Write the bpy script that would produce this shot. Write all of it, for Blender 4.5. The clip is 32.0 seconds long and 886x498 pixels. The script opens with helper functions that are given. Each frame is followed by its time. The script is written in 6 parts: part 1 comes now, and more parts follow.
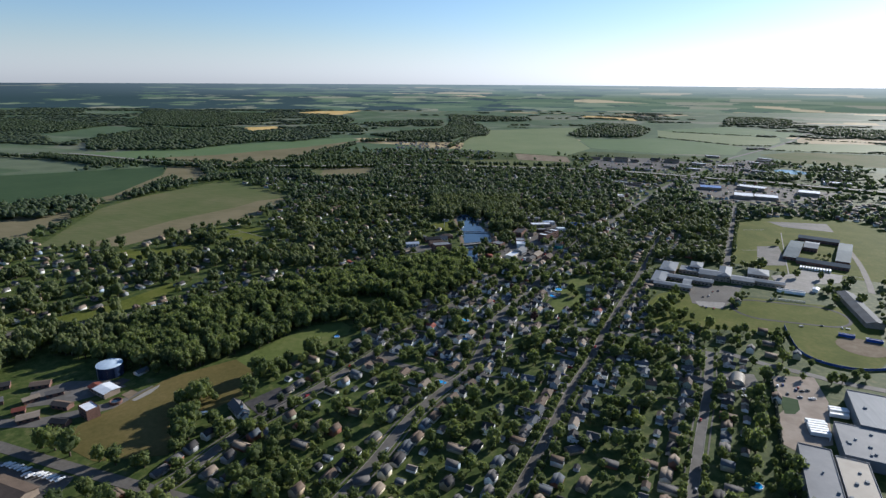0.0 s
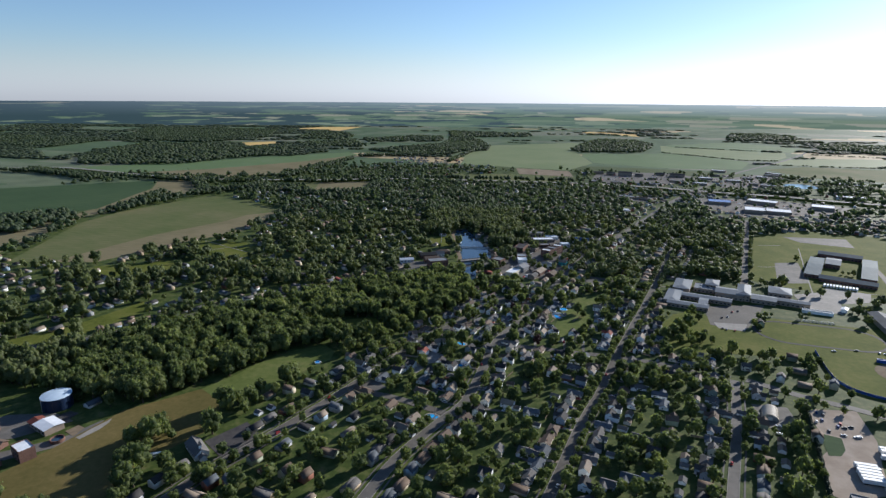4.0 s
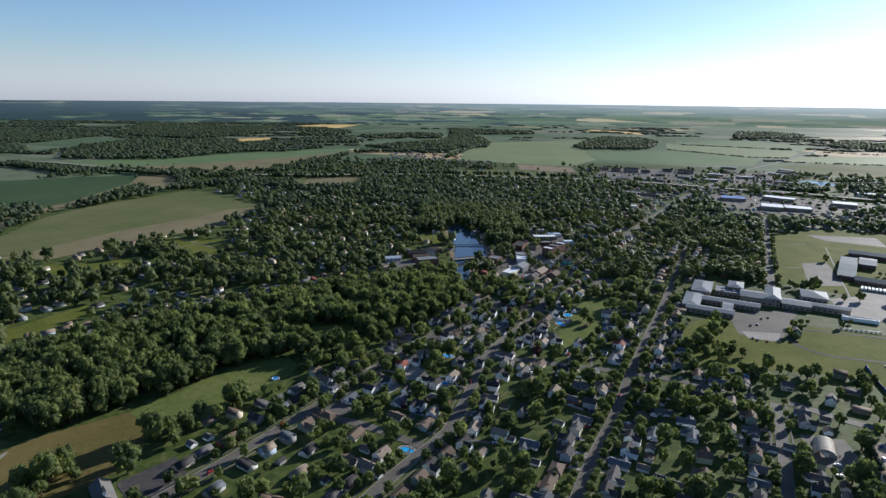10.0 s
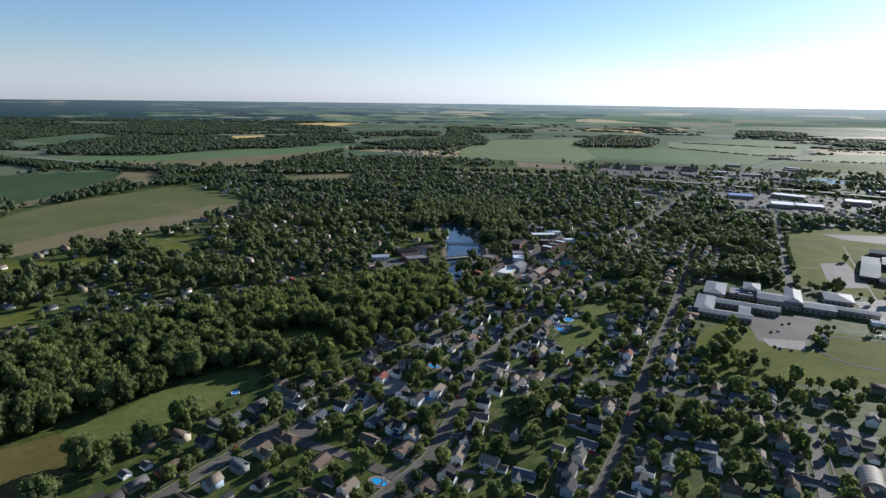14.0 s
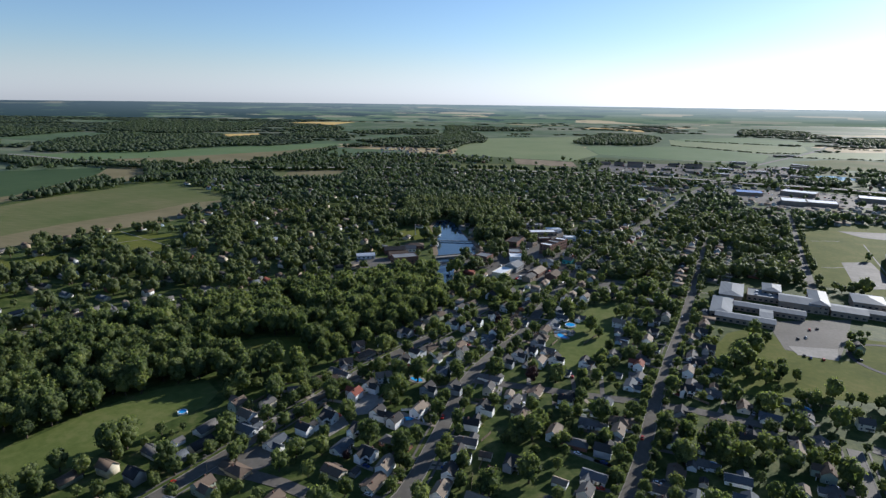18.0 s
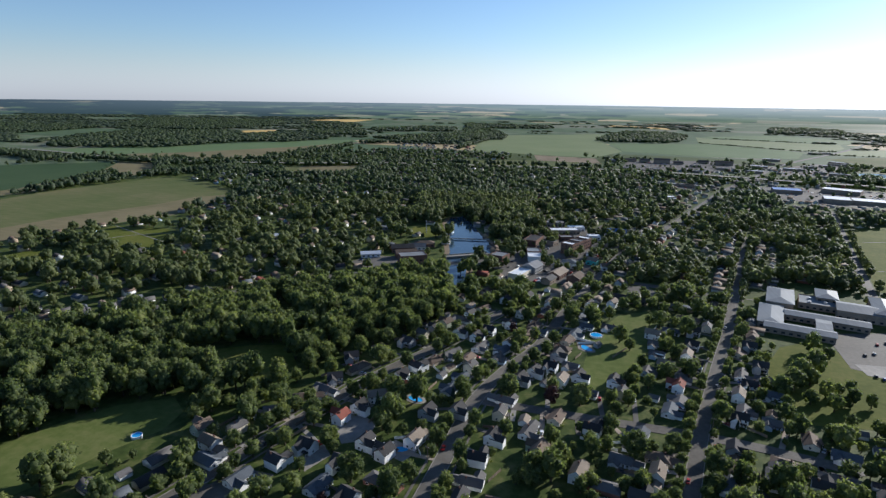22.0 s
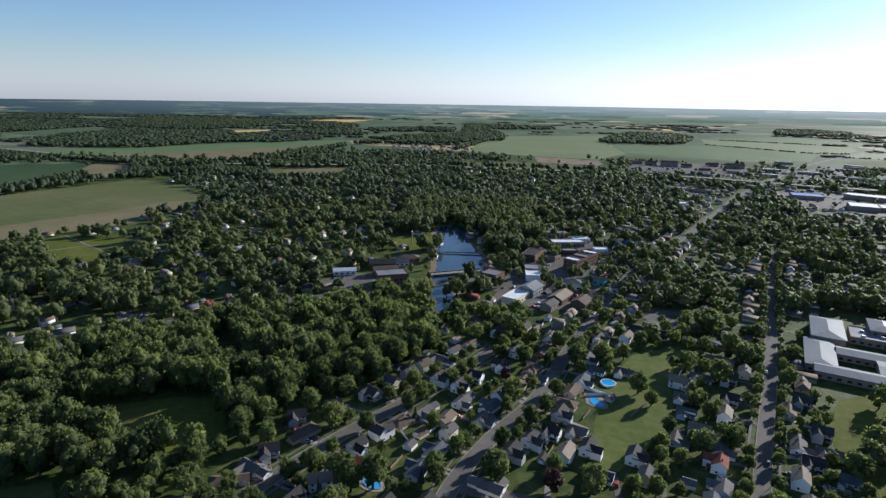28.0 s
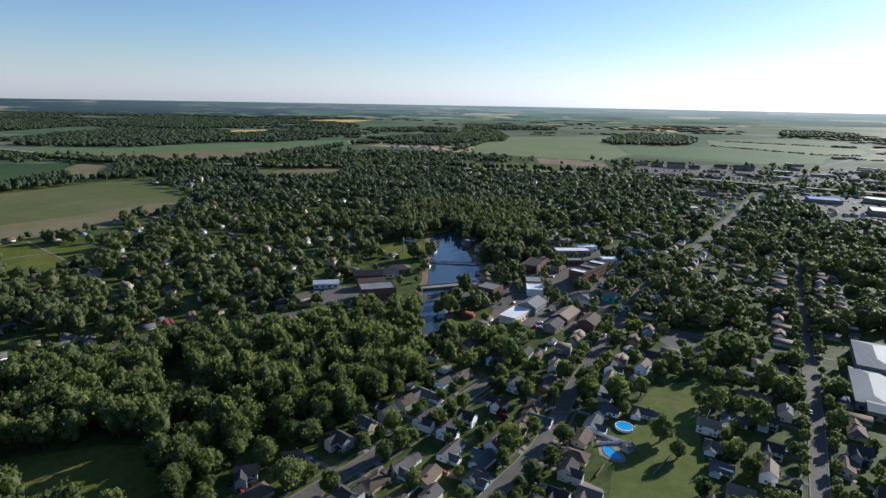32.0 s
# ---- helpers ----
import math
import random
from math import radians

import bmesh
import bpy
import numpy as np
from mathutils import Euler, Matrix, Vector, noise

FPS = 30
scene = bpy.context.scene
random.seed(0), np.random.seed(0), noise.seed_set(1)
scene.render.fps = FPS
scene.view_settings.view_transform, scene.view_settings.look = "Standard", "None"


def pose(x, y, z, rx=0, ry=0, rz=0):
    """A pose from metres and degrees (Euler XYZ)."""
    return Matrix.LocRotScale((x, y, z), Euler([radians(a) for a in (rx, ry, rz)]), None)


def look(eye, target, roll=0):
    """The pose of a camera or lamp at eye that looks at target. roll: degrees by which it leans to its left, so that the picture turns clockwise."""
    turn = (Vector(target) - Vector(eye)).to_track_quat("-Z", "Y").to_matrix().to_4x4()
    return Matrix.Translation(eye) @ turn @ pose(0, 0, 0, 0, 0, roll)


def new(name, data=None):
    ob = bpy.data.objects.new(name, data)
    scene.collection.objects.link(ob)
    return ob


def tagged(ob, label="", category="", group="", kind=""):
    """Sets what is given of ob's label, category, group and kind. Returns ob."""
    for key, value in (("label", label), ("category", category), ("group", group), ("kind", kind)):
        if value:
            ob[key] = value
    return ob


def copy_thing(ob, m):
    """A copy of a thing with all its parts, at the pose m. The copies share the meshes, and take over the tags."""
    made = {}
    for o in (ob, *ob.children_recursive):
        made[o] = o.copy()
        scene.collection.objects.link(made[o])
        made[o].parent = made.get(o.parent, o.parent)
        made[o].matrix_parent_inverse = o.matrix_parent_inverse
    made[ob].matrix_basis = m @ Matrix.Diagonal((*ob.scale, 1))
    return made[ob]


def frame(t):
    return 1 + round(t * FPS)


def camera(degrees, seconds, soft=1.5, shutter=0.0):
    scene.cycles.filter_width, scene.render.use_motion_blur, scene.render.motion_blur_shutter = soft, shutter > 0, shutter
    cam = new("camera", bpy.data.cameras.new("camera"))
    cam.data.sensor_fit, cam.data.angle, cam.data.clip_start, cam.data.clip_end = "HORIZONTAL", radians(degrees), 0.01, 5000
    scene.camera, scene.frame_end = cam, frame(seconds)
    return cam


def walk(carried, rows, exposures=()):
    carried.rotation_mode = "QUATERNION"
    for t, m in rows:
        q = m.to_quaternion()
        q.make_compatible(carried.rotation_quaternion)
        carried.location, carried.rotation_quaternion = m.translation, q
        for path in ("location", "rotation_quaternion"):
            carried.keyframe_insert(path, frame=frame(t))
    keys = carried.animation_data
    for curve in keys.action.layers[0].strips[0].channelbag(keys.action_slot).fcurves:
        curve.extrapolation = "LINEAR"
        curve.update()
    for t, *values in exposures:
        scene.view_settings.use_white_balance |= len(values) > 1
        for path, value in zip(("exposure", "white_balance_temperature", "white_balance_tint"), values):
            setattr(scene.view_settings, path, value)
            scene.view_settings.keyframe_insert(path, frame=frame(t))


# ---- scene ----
# ---- camera ----
cam = camera(75.71, 32.0, soft=1.4)
# seconds, x, y, height, turn to the left, tilt down, lean (degrees)
FLIGHT = [
    (0, 0.0, 0.0, 249.9, 11.89, 16.41, 0.36), (0.5, -0.6, 6.8, 247.8, 11.90, 16.04, 0.38),
    (1, -1.1, 13.6, 245.7, 11.92, 15.08, 0.39), (1.5, -1.7, 20.4, 243.6, 11.94, 14.80, 0.40),
    (2, -2.2, 27.2, 241.4, 11.96, 14.78, 0.42), (3.5, -3.5, 47.6, 235.1, 12.01, 14.72, 0.40),
    (6, -5.1, 81.7, 224.6, 12.13, 14.69, 0.44), (9, -5.7, 122.1, 212.0, 12.21, 14.69, 0.52),
    (11, -5.9, 148.6, 204.0, 12.19, 14.63, 0.58), (13, -6.2, 174.9, 196.0, 12.17, 14.64, 0.65),
    (14.5, -6.5, 194.6, 189.9, 12.15, 14.61, 0.70), (16.5, -7.1, 221.0, 181.5, 12.09, 14.57, 0.70),
    (18, -7.7, 240.8, 175.2, 12.08, 14.54, 0.71), (19, -8.3, 254.1, 171.1, 12.10, 14.54, 0.71),
    (19.5, -8.6, 260.8, 169.0, 13.33, 14.55, 0.74), (20, -9.0, 267.5, 167.1, 14.01, 14.57, 0.75),
    (20.5, -9.5, 274.2, 165.2, 14.06, 14.60, 0.74), (22, -10.8, 294.4, 160.5, 14.11, 14.63, 0.71),
    (23, -11.7, 308.0, 158.2, 14.13, 14.58, 0.70), (24.5, -12.9, 328.2, 156.6, 14.19, 14.56, 0.72),
    (26.5, -14.7, 354.9, 155.7, 14.21, 14.56, 0.80), (28, -16.3, 374.9, 155.0, 14.20, 14.55, 0.88),
    (30, -18.9, 401.1, 153.2, 14.25, 14.52, 0.96), (32, -21.8, 427.0, 150.0, 14.34, 14.47, 1.03)]


def aim(x, y, z, turn, tilt, lean):
    a, b = radians(turn), radians(tilt)
    way = Vector((-math.sin(a) * math.cos(b), math.cos(a) * math.cos(b), -math.sin(b)))
    return look((x, y, z), Vector((x, y, z)) + 100 * way, lean)


EXPOSURE = 0.79
walk(cam, [(r[0], aim(*r[1:])) for r in FLIGHT], [(0, EXPOSURE, 5850, 14), (32, EXPOSURE, 5850, 14)])

# ---- sky and sun ----
SUN_TURN, SUN_HIGH = 38.0, 20.0      # degrees clockwise from +y, and above the horizon


def node(nt, kind, **values):
    n = nt.nodes.new(kind)
    for k, v in values.items():
        if k in n.inputs:
            n.inputs[k].default_value = v
    return n


def ramp(nt, stops, fac=None):
    n = nt.nodes.new("ShaderNodeValToRGB")
    e = n.color_ramp.elements
    while len(e) < len(stops):
        e.new(0.5)
    for el, (p, c) in zip(e, stops):
        el.position, el.color = p, (*c, 1)
    if fac is not None:
        nt.links.new(fac, n.inputs[0])
    return n


def mixc(nt, kind, fac, a, b):
    n = nt.nodes.new("ShaderNodeMix")
    n.data_type, n.blend_type = "RGBA", kind
    for sock, v in ((n.inputs[0], fac), (n.inputs[6], a), (n.inputs[7], b)):
        if hasattr(v, "is_linked"):
            nt.links.new(v, sock)
        elif isinstance(v, (tuple, list)):
            sock.default_value = (*v, 1) if len(v) == 3 else v
        else:
            sock.default_value = v
    return n.outputs[2]


def sky():
    w = bpy.data.worlds.new("sky")
    w.use_nodes = True
    nt = w.node_tree
    nt.nodes.clear()
    s = nt.nodes.new("ShaderNodeTexSky")
    s.sky_type, s.sun_disc = "NISHITA", False
    s.sun_elevation, s.sun_rotation = radians(SUN_HIGH), radians(SUN_TURN)
    s.altitude, s.air_density, s.dust_density, s.ozone_density = 200, 1.0, 0.24, 3.4
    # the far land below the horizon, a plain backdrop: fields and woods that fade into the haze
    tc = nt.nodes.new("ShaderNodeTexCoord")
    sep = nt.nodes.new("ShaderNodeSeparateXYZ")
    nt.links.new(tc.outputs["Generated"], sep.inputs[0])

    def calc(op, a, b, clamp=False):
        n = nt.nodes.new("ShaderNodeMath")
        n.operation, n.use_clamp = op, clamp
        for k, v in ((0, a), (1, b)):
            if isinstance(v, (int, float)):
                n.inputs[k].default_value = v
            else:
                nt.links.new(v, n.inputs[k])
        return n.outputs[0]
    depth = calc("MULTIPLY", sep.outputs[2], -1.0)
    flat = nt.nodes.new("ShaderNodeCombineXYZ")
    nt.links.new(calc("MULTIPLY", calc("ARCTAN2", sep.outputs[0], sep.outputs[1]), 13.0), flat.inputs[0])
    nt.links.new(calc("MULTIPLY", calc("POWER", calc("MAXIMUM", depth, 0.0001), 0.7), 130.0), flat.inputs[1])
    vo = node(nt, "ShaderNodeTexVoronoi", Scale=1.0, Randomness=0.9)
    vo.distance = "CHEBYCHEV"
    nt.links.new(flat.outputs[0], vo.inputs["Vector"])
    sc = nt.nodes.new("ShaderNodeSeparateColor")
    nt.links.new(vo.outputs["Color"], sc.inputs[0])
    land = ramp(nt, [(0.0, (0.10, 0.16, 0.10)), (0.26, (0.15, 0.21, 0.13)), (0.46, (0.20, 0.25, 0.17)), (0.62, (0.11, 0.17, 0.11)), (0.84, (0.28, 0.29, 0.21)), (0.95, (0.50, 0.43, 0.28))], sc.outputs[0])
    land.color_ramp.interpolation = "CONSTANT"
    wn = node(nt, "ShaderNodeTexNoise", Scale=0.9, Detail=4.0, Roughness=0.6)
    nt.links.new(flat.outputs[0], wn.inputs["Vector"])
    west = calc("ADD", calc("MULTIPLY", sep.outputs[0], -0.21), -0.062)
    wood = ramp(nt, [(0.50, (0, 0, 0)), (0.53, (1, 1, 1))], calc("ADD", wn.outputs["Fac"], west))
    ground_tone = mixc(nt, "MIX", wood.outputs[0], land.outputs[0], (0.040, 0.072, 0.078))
    # haze painted into the backdrop colours, thicker towards the horizon
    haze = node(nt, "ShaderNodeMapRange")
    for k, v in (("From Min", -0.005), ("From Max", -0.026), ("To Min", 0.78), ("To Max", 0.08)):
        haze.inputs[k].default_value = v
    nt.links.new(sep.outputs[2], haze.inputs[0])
    # painted haze tone by bearing: dark in the west, pale on the sun's side
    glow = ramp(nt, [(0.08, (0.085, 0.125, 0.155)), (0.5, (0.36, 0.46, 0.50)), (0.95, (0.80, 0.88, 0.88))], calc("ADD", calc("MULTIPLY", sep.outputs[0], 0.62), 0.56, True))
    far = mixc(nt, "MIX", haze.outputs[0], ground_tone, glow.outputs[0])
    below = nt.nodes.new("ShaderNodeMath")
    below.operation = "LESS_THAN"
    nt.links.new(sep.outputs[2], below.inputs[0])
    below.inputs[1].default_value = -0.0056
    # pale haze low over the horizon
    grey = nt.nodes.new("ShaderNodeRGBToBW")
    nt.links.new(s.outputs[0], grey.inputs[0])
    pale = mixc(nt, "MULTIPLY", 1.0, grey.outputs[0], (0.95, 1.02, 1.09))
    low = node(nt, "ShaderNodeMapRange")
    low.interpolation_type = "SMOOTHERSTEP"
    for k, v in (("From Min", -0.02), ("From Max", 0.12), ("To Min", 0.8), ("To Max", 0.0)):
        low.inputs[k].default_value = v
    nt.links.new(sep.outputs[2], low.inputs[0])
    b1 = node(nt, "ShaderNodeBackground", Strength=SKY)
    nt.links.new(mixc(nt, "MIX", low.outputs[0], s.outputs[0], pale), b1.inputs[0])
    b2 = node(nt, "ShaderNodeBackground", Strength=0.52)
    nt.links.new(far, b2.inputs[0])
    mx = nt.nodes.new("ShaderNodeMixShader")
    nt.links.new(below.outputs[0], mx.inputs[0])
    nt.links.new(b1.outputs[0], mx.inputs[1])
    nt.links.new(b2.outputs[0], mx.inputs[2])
    out = nt.nodes.new("ShaderNodeOutputWorld")
    nt.links.new(mx.outputs[0], out.inputs[0])
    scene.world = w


SKY = 0.0725
sky()
sun = new("sun", bpy.data.lights.new("sun", "SUN"))
sun.data.energy, sun.data.angle, sun.data.color = 4.8, radians(0.53), (0.98, 0.92, 0.79)
_a, _h = radians(SUN_TURN), radians(SUN_HIGH)
sun.matrix_world = look(Vector((math.sin(_a) * math.cos(_h), math.cos(_a) * math.cos(_h), math.sin(_h))) * 900, (0, 0, 0))

# ---- materials ----


def stuff_of(name, colours, rough=0.8, metal=0.0, scale=0.5, big=0.03, bump=0.0, spread=0.5, kind="noise", transl=0.0, rand=None, stretch=None, spec=None):
    """A material whose colour wanders between the given colours, by a fine and a broad noise in world metres."""
    m = bpy.data.materials.new(name)
    m.use_nodes = True
    nt = m.node_tree
    p = nt.nodes["Principled BSDF"]
    p.inputs["Roughness"].default_value, p.inputs["Metallic"].default_value = rough, metal
    if "Specular IOR Level" in p.inputs:
        p.inputs["Specular IOR Level"].default_value = (0.06 if rough > 0.72 else 0.25) if spec is None else spec
    g = nt.nodes.new("ShaderNodeNewGeometry")
    vec = g.outputs["Position"]
    if stretch:
        mp = node(nt, "ShaderNodeMapping")
        mp.inputs["Rotation"].default_value = (0, 0, radians(stretch[0]))
        mp.inputs["Scale"].default_value = (stretch[1], stretch[2], 1)
        nt.links.new(vec, mp.inputs[0])
        vec = mp.outputs[0]
    n1 = node(nt, "ShaderNodeTexNoise", Scale=scale, Detail=5.0, Roughness=0.65)
    n2 = node(nt, "ShaderNodeTexNoise", Scale=big, Detail=3.0, Roughness=0.55)
    nt.links.new(vec, n1.inputs["Vector"])
    nt.links.new(g.outputs["Position"], n2.inputs["Vector"])
    mx = nt.nodes.new("ShaderNodeMath")
    mx.operation = "MULTIPLY_ADD"
    mx.inputs[1].default_value, mx.inputs[2].default_value = spread, 0.0
    nt.links.new(n1.outputs["Fac"], mx.inputs[0])
    ad = nt.nodes.new("ShaderNodeMath")
    ad.operation = "MULTIPLY_ADD"
    ad.inputs[1].default_value = 1 - spread
    nt.links.new(n2.outputs["Fac"], ad.inputs[0])
    nt.links.new(mx.outputs[0], ad.inputs[2])
    fac = ad.outputs[0]
    if rand:
        src = g.outputs["Random Per Island"] if rand[0] == "island" else nt.nodes.new("ShaderNodeObjectInfo").outputs["Random"]
        rr = nt.nodes.new("ShaderNodeMath")
        rr.operation = "MULTIPLY_ADD"
        rr.inputs[1].default_value = rand[1]
        nt.links.new(src, rr.inputs[0])
        sub = nt.nodes.new("ShaderNodeMath")
        sub.operation = "SUBTRACT"
        sub.inputs[1].default_value = rand[1] / 2
        nt.links.new(fac, sub.inputs[0])
        nt.links.new(sub.outputs[0], rr.inputs[2])
        fac = rr.outputs[0]
    n = len(colours)
    r = ramp(nt, [(0.32 + 0.36 * i / max(1, n - 1), c) for i, c in enumerate(colours)], fac)
    nt.links.new(r.outputs[0], p.inputs["Base Color"])
    if bump:
        b = node(nt, "ShaderNodeBump", Strength=0.6, Distance=bump)
        nt.links.new(n1.outputs["Fac"], b.inputs["Height"])
        nt.links.new(b.outputs[0], p.inputs["Normal"])
    if transl:
        t = nt.nodes.new("ShaderNodeBsdfTranslucent")
        nt.links.new(mixc(nt, "MULTIPLY", 1.0, r.outputs[0], (1.55, 1.6, 0.9)), t.inputs[0])
        ms = nt.nodes.new("ShaderNodeMixShader")
        ms.inputs[0].default_value = transl
        nt.links.new(p.outputs[0], ms.inputs[1])
        nt.links.new(t.outputs[0], ms.inputs[2])
        nt.links.new(ms.outputs[0], nt.nodes["Material Output"].inputs[0])
    return m


# pale for a green crop: haze over the far fields mixed into the colour
CROP_GREEN = stuff_of("green_crop", [(0.115, 0.15, 0.065), (0.145, 0.175, 0.080), (0.18, 0.198, 0.10)], 0.75, scale=0.12, big=0.004, stretch=(8, 0.25, 1.6), spec=0.05)
LAWN = stuff_of("lawn_grass", [(0.060, 0.074, 0.015), (0.094, 0.107, 0.023), (0.145, 0.136, 0.042)], 0.8, scale=0.22, big=0.03, bump=0.15, spec=0.02)
ASPHALT = stuff_of("asphalt", [(0.080, 0.072, 0.062), (0.112, 0.102, 0.088), (0.15, 0.136, 0.118)], 0.7, scale=0.4, big=0.03, spec=0.05)
OLD_ASPHALT = stuff_of("worn_asphalt", [(0.086, 0.080, 0.070), (0.12, 0.111, 0.098), (0.165, 0.153, 0.134)], 0.7, scale=0.15, big=0.04, spec=0.06)
DARK_LOT = stuff_of("dark_asphalt_lot", [(0.040, 0.038, 0.040), (0.060, 0.056, 0.056), (0.08, 0.075, 0.07)], 0.7, scale=0.2, big=0.05, spec=0.03)
CONCRETE = stuff_of("concrete", [(0.17, 0.16, 0.14), (0.23, 0.215, 0.19), (0.30, 0.28, 0.25)], 0.75, scale=0.3, big=0.05, spec=0.06)
GRAVEL = stuff_of("gravel_yard", [(0.22, 0.175, 0.135), (0.29, 0.24, 0.19), (0.37, 0.315, 0.26)], 0.95, scale=0.1, big=0.03)
DIRT = stuff_of("bare_earth", [(0.12, 0.09, 0.06), (0.18, 0.14, 0.095), (0.24, 0.2, 0.14)], 0.95, scale=0.2, big=0.03)
CROP = stuff_of("young_crop", [(0.066, 0.088, 0.031), (0.090, 0.108, 0.041), (0.120, 0.122, 0.056), (0.17, 0.145, 0.08)], 0.8, scale=0.12, big=0.006, stretch=(20, 0.25, 1.6), spec=0.02)
CROP_DARK = stuff_of("dark_green_crop", [(0.036, 0.060, 0.028), (0.046, 0.074, 0.035), (0.062, 0.090, 0.042)], 0.8, scale=0.12, big=0.006, stretch=(20, 0.25, 1.6), spec=0.02)
# saturation lowered, so the base colour carries the far fields' haze
CROP_LUSH = stuff_of("lush_crop", [(0.080, 0.122, 0.048), (0.098, 0.142, 0.060), (0.122, 0.160, 0.076)], 0.75, scale=0.12, big=0.006, stretch=(8, 0.25, 1.6), spec=0.05)
CROP_TAN = stuff_of("tan_stubble", [(0.115, 0.105, 0.055), (0.16, 0.138, 0.078), (0.20, 0.168, 0.10)], 0.8, scale=0.12, big=0.01, stretch=(20, 0.25, 1.6), spec=0.02)
HAY = stuff_of("dry_hay_meadow", [(0.078, 0.070, 0.024), (0.112, 0.092, 0.034), (0.152, 0.116, 0.048)], 0.8, scale=0.25, big=0.02, spec=0.02)
CLOVER = stuff_of("bright_green_meadow", [(0.066, 0.088, 0.024), (0.094, 0.116, 0.034), (0.142, 0.145, 0.055)], 0.8, scale=0.2, big=0.03, bump=0.15, spec=0.02)
WHEAT = stuff_of("ripe_wheat", [(0.40, 0.27, 0.09), (0.50, 0.34, 0.12), (0.55, 0.40, 0.18)], 0.95, scale=0.05, big=0.01)
LEAF = stuff_of("leaves", [(0.034, 0.050, 0.022), (0.072, 0.097, 0.041), (0.133, 0.159, 0.063), (0.215, 0.231, 0.089)], 0.6, scale=1.6, big=0.055, spread=0.4, transl=0.54, rand=("island", 0.16), spec=0.09)
LEAF_MID = stuff_of("broad_leaves", [(0.036, 0.052, 0.025), (0.075, 0.097, 0.043), (0.129, 0.150, 0.065), (0.194, 0.208, 0.089)], 0.6, scale=0.9, big=0.05, spread=0.4, transl=0.54, rand=("island", 0.12), spec=0.13)
# bluer, flatter leaf tones: distance haze is put into the base colour
LEAF_HAZED = stuff_of("hazed_distant_leaves", [(0.044, 0.064, 0.036), (0.072, 0.098, 0.054), (0.105, 0.130, 0.072)], 0.6, scale=0.35, big=0.02, spread=0.5, transl=0.6, rand=("island", 0.08), spec=0.25)
LEAF_RED = stuff_of("copper_leaves", [(0.03, 0.012, 0.012), (0.05, 0.02, 0.018)], 0.55, scale=0.5, big=0.05, transl=0.2, rand=("island", 0.3))
NEEDLE = stuff_of("spruce_needles", [(0.014, 0.026, 0.012), (0.024, 0.042, 0.02), (0.035, 0.055, 0.03)], 0.7, scale=0.6, big=0.05, rand=("island", 0.3))
BARK = stuff_of("bark", [(0.05, 0.04, 0.03), (0.10, 0.08, 0.06)], 0.95, scale=3, big=0.5)
METAL_ROOF = stuff_of("pale_metal_roof", [(0.135, 0.152, 0.163), (0.18, 0.196, 0.208), (0.225, 0.24, 0.25)], 0.6, 0.0, scale=0.1, big=0.03, stretch=(14, 4, 0.2), spec=0.05)
GREY_MEMBRANE = stuff_of("grey_roof_membrane", [(0.13, 0.135, 0.14), (0.175, 0.18, 0.185), (0.22, 0.22, 0.22)], 0.6, scale=0.08, big=0.03, spec=0.06)
CREAM_MEMBRANE = stuff_of("cream_roof_membrane", [(0.29, 0.25, 0.20), (0.35, 0.31, 0.25), (0.41, 0.365, 0.30)], 0.6, scale=0.08, big=0.03, spec=0.06)
BRICK = stuff_of("red_brick", [(0.10, 0.062, 0.050), (0.145, 0.086, 0.068), (0.19, 0.118, 0.094)], 0.9, scale=1.2, big=0.2)
TAN_BRICK = stuff_of("tan_brick", [(0.19, 0.15, 0.115), (0.26, 0.21, 0.165), (0.33, 0.27, 0.21)], 0.9, scale=1.2, big=0.2)
GLASS = stuff_of("window_glass", [(0.015, 0.02, 0.025), (0.04, 0.05, 0.06)], 0.08, scale=0.3, big=0.1)
TRIM = stuff_of("white_paint", [(0.62, 0.62, 0.60), (0.74, 0.74, 0.72), (0.8, 0.8, 0.78)], 0.6, scale=0.8, big=0.1)
STEEL = stuff_of("galvanised_steel", [(0.3, 0.31, 0.32), (0.42, 0.43, 0.44)], 0.45, 0.6, scale=0.5, big=0.1)
BLUE_VINYL = stuff_of("blue_fence_vinyl", [(0.015, 0.05, 0.20), (0.022, 0.075, 0.28), (0.03, 0.10, 0.36)], 0.5, scale=0.3, big=0.1)
WOOD = stuff_of("weathered_wood", [(0.14, 0.11, 0.08), (0.22, 0.175, 0.13), (0.3, 0.25, 0.19)], 0.9, scale=1.0, big=0.1)
RUBBER = stuff_of("tyre_rubber", [(0.02, 0.02, 0.02), (0.035, 0.035, 0.035)], 0.9, scale=2, big=0.3)
TANK_BLUE = stuff_of("dark_blue_tank_steel", [(0.012, 0.022, 0.05), (0.02, 0.035, 0.075)], 0.4, 0.2, scale=0.3, big=0.1)
TANK_TOP = stuff_of("pale_tank_cover", [(0.38, 0.47, 0.55), (0.48, 0.57, 0.65)], 0.5, scale=0.2, big=0.1)


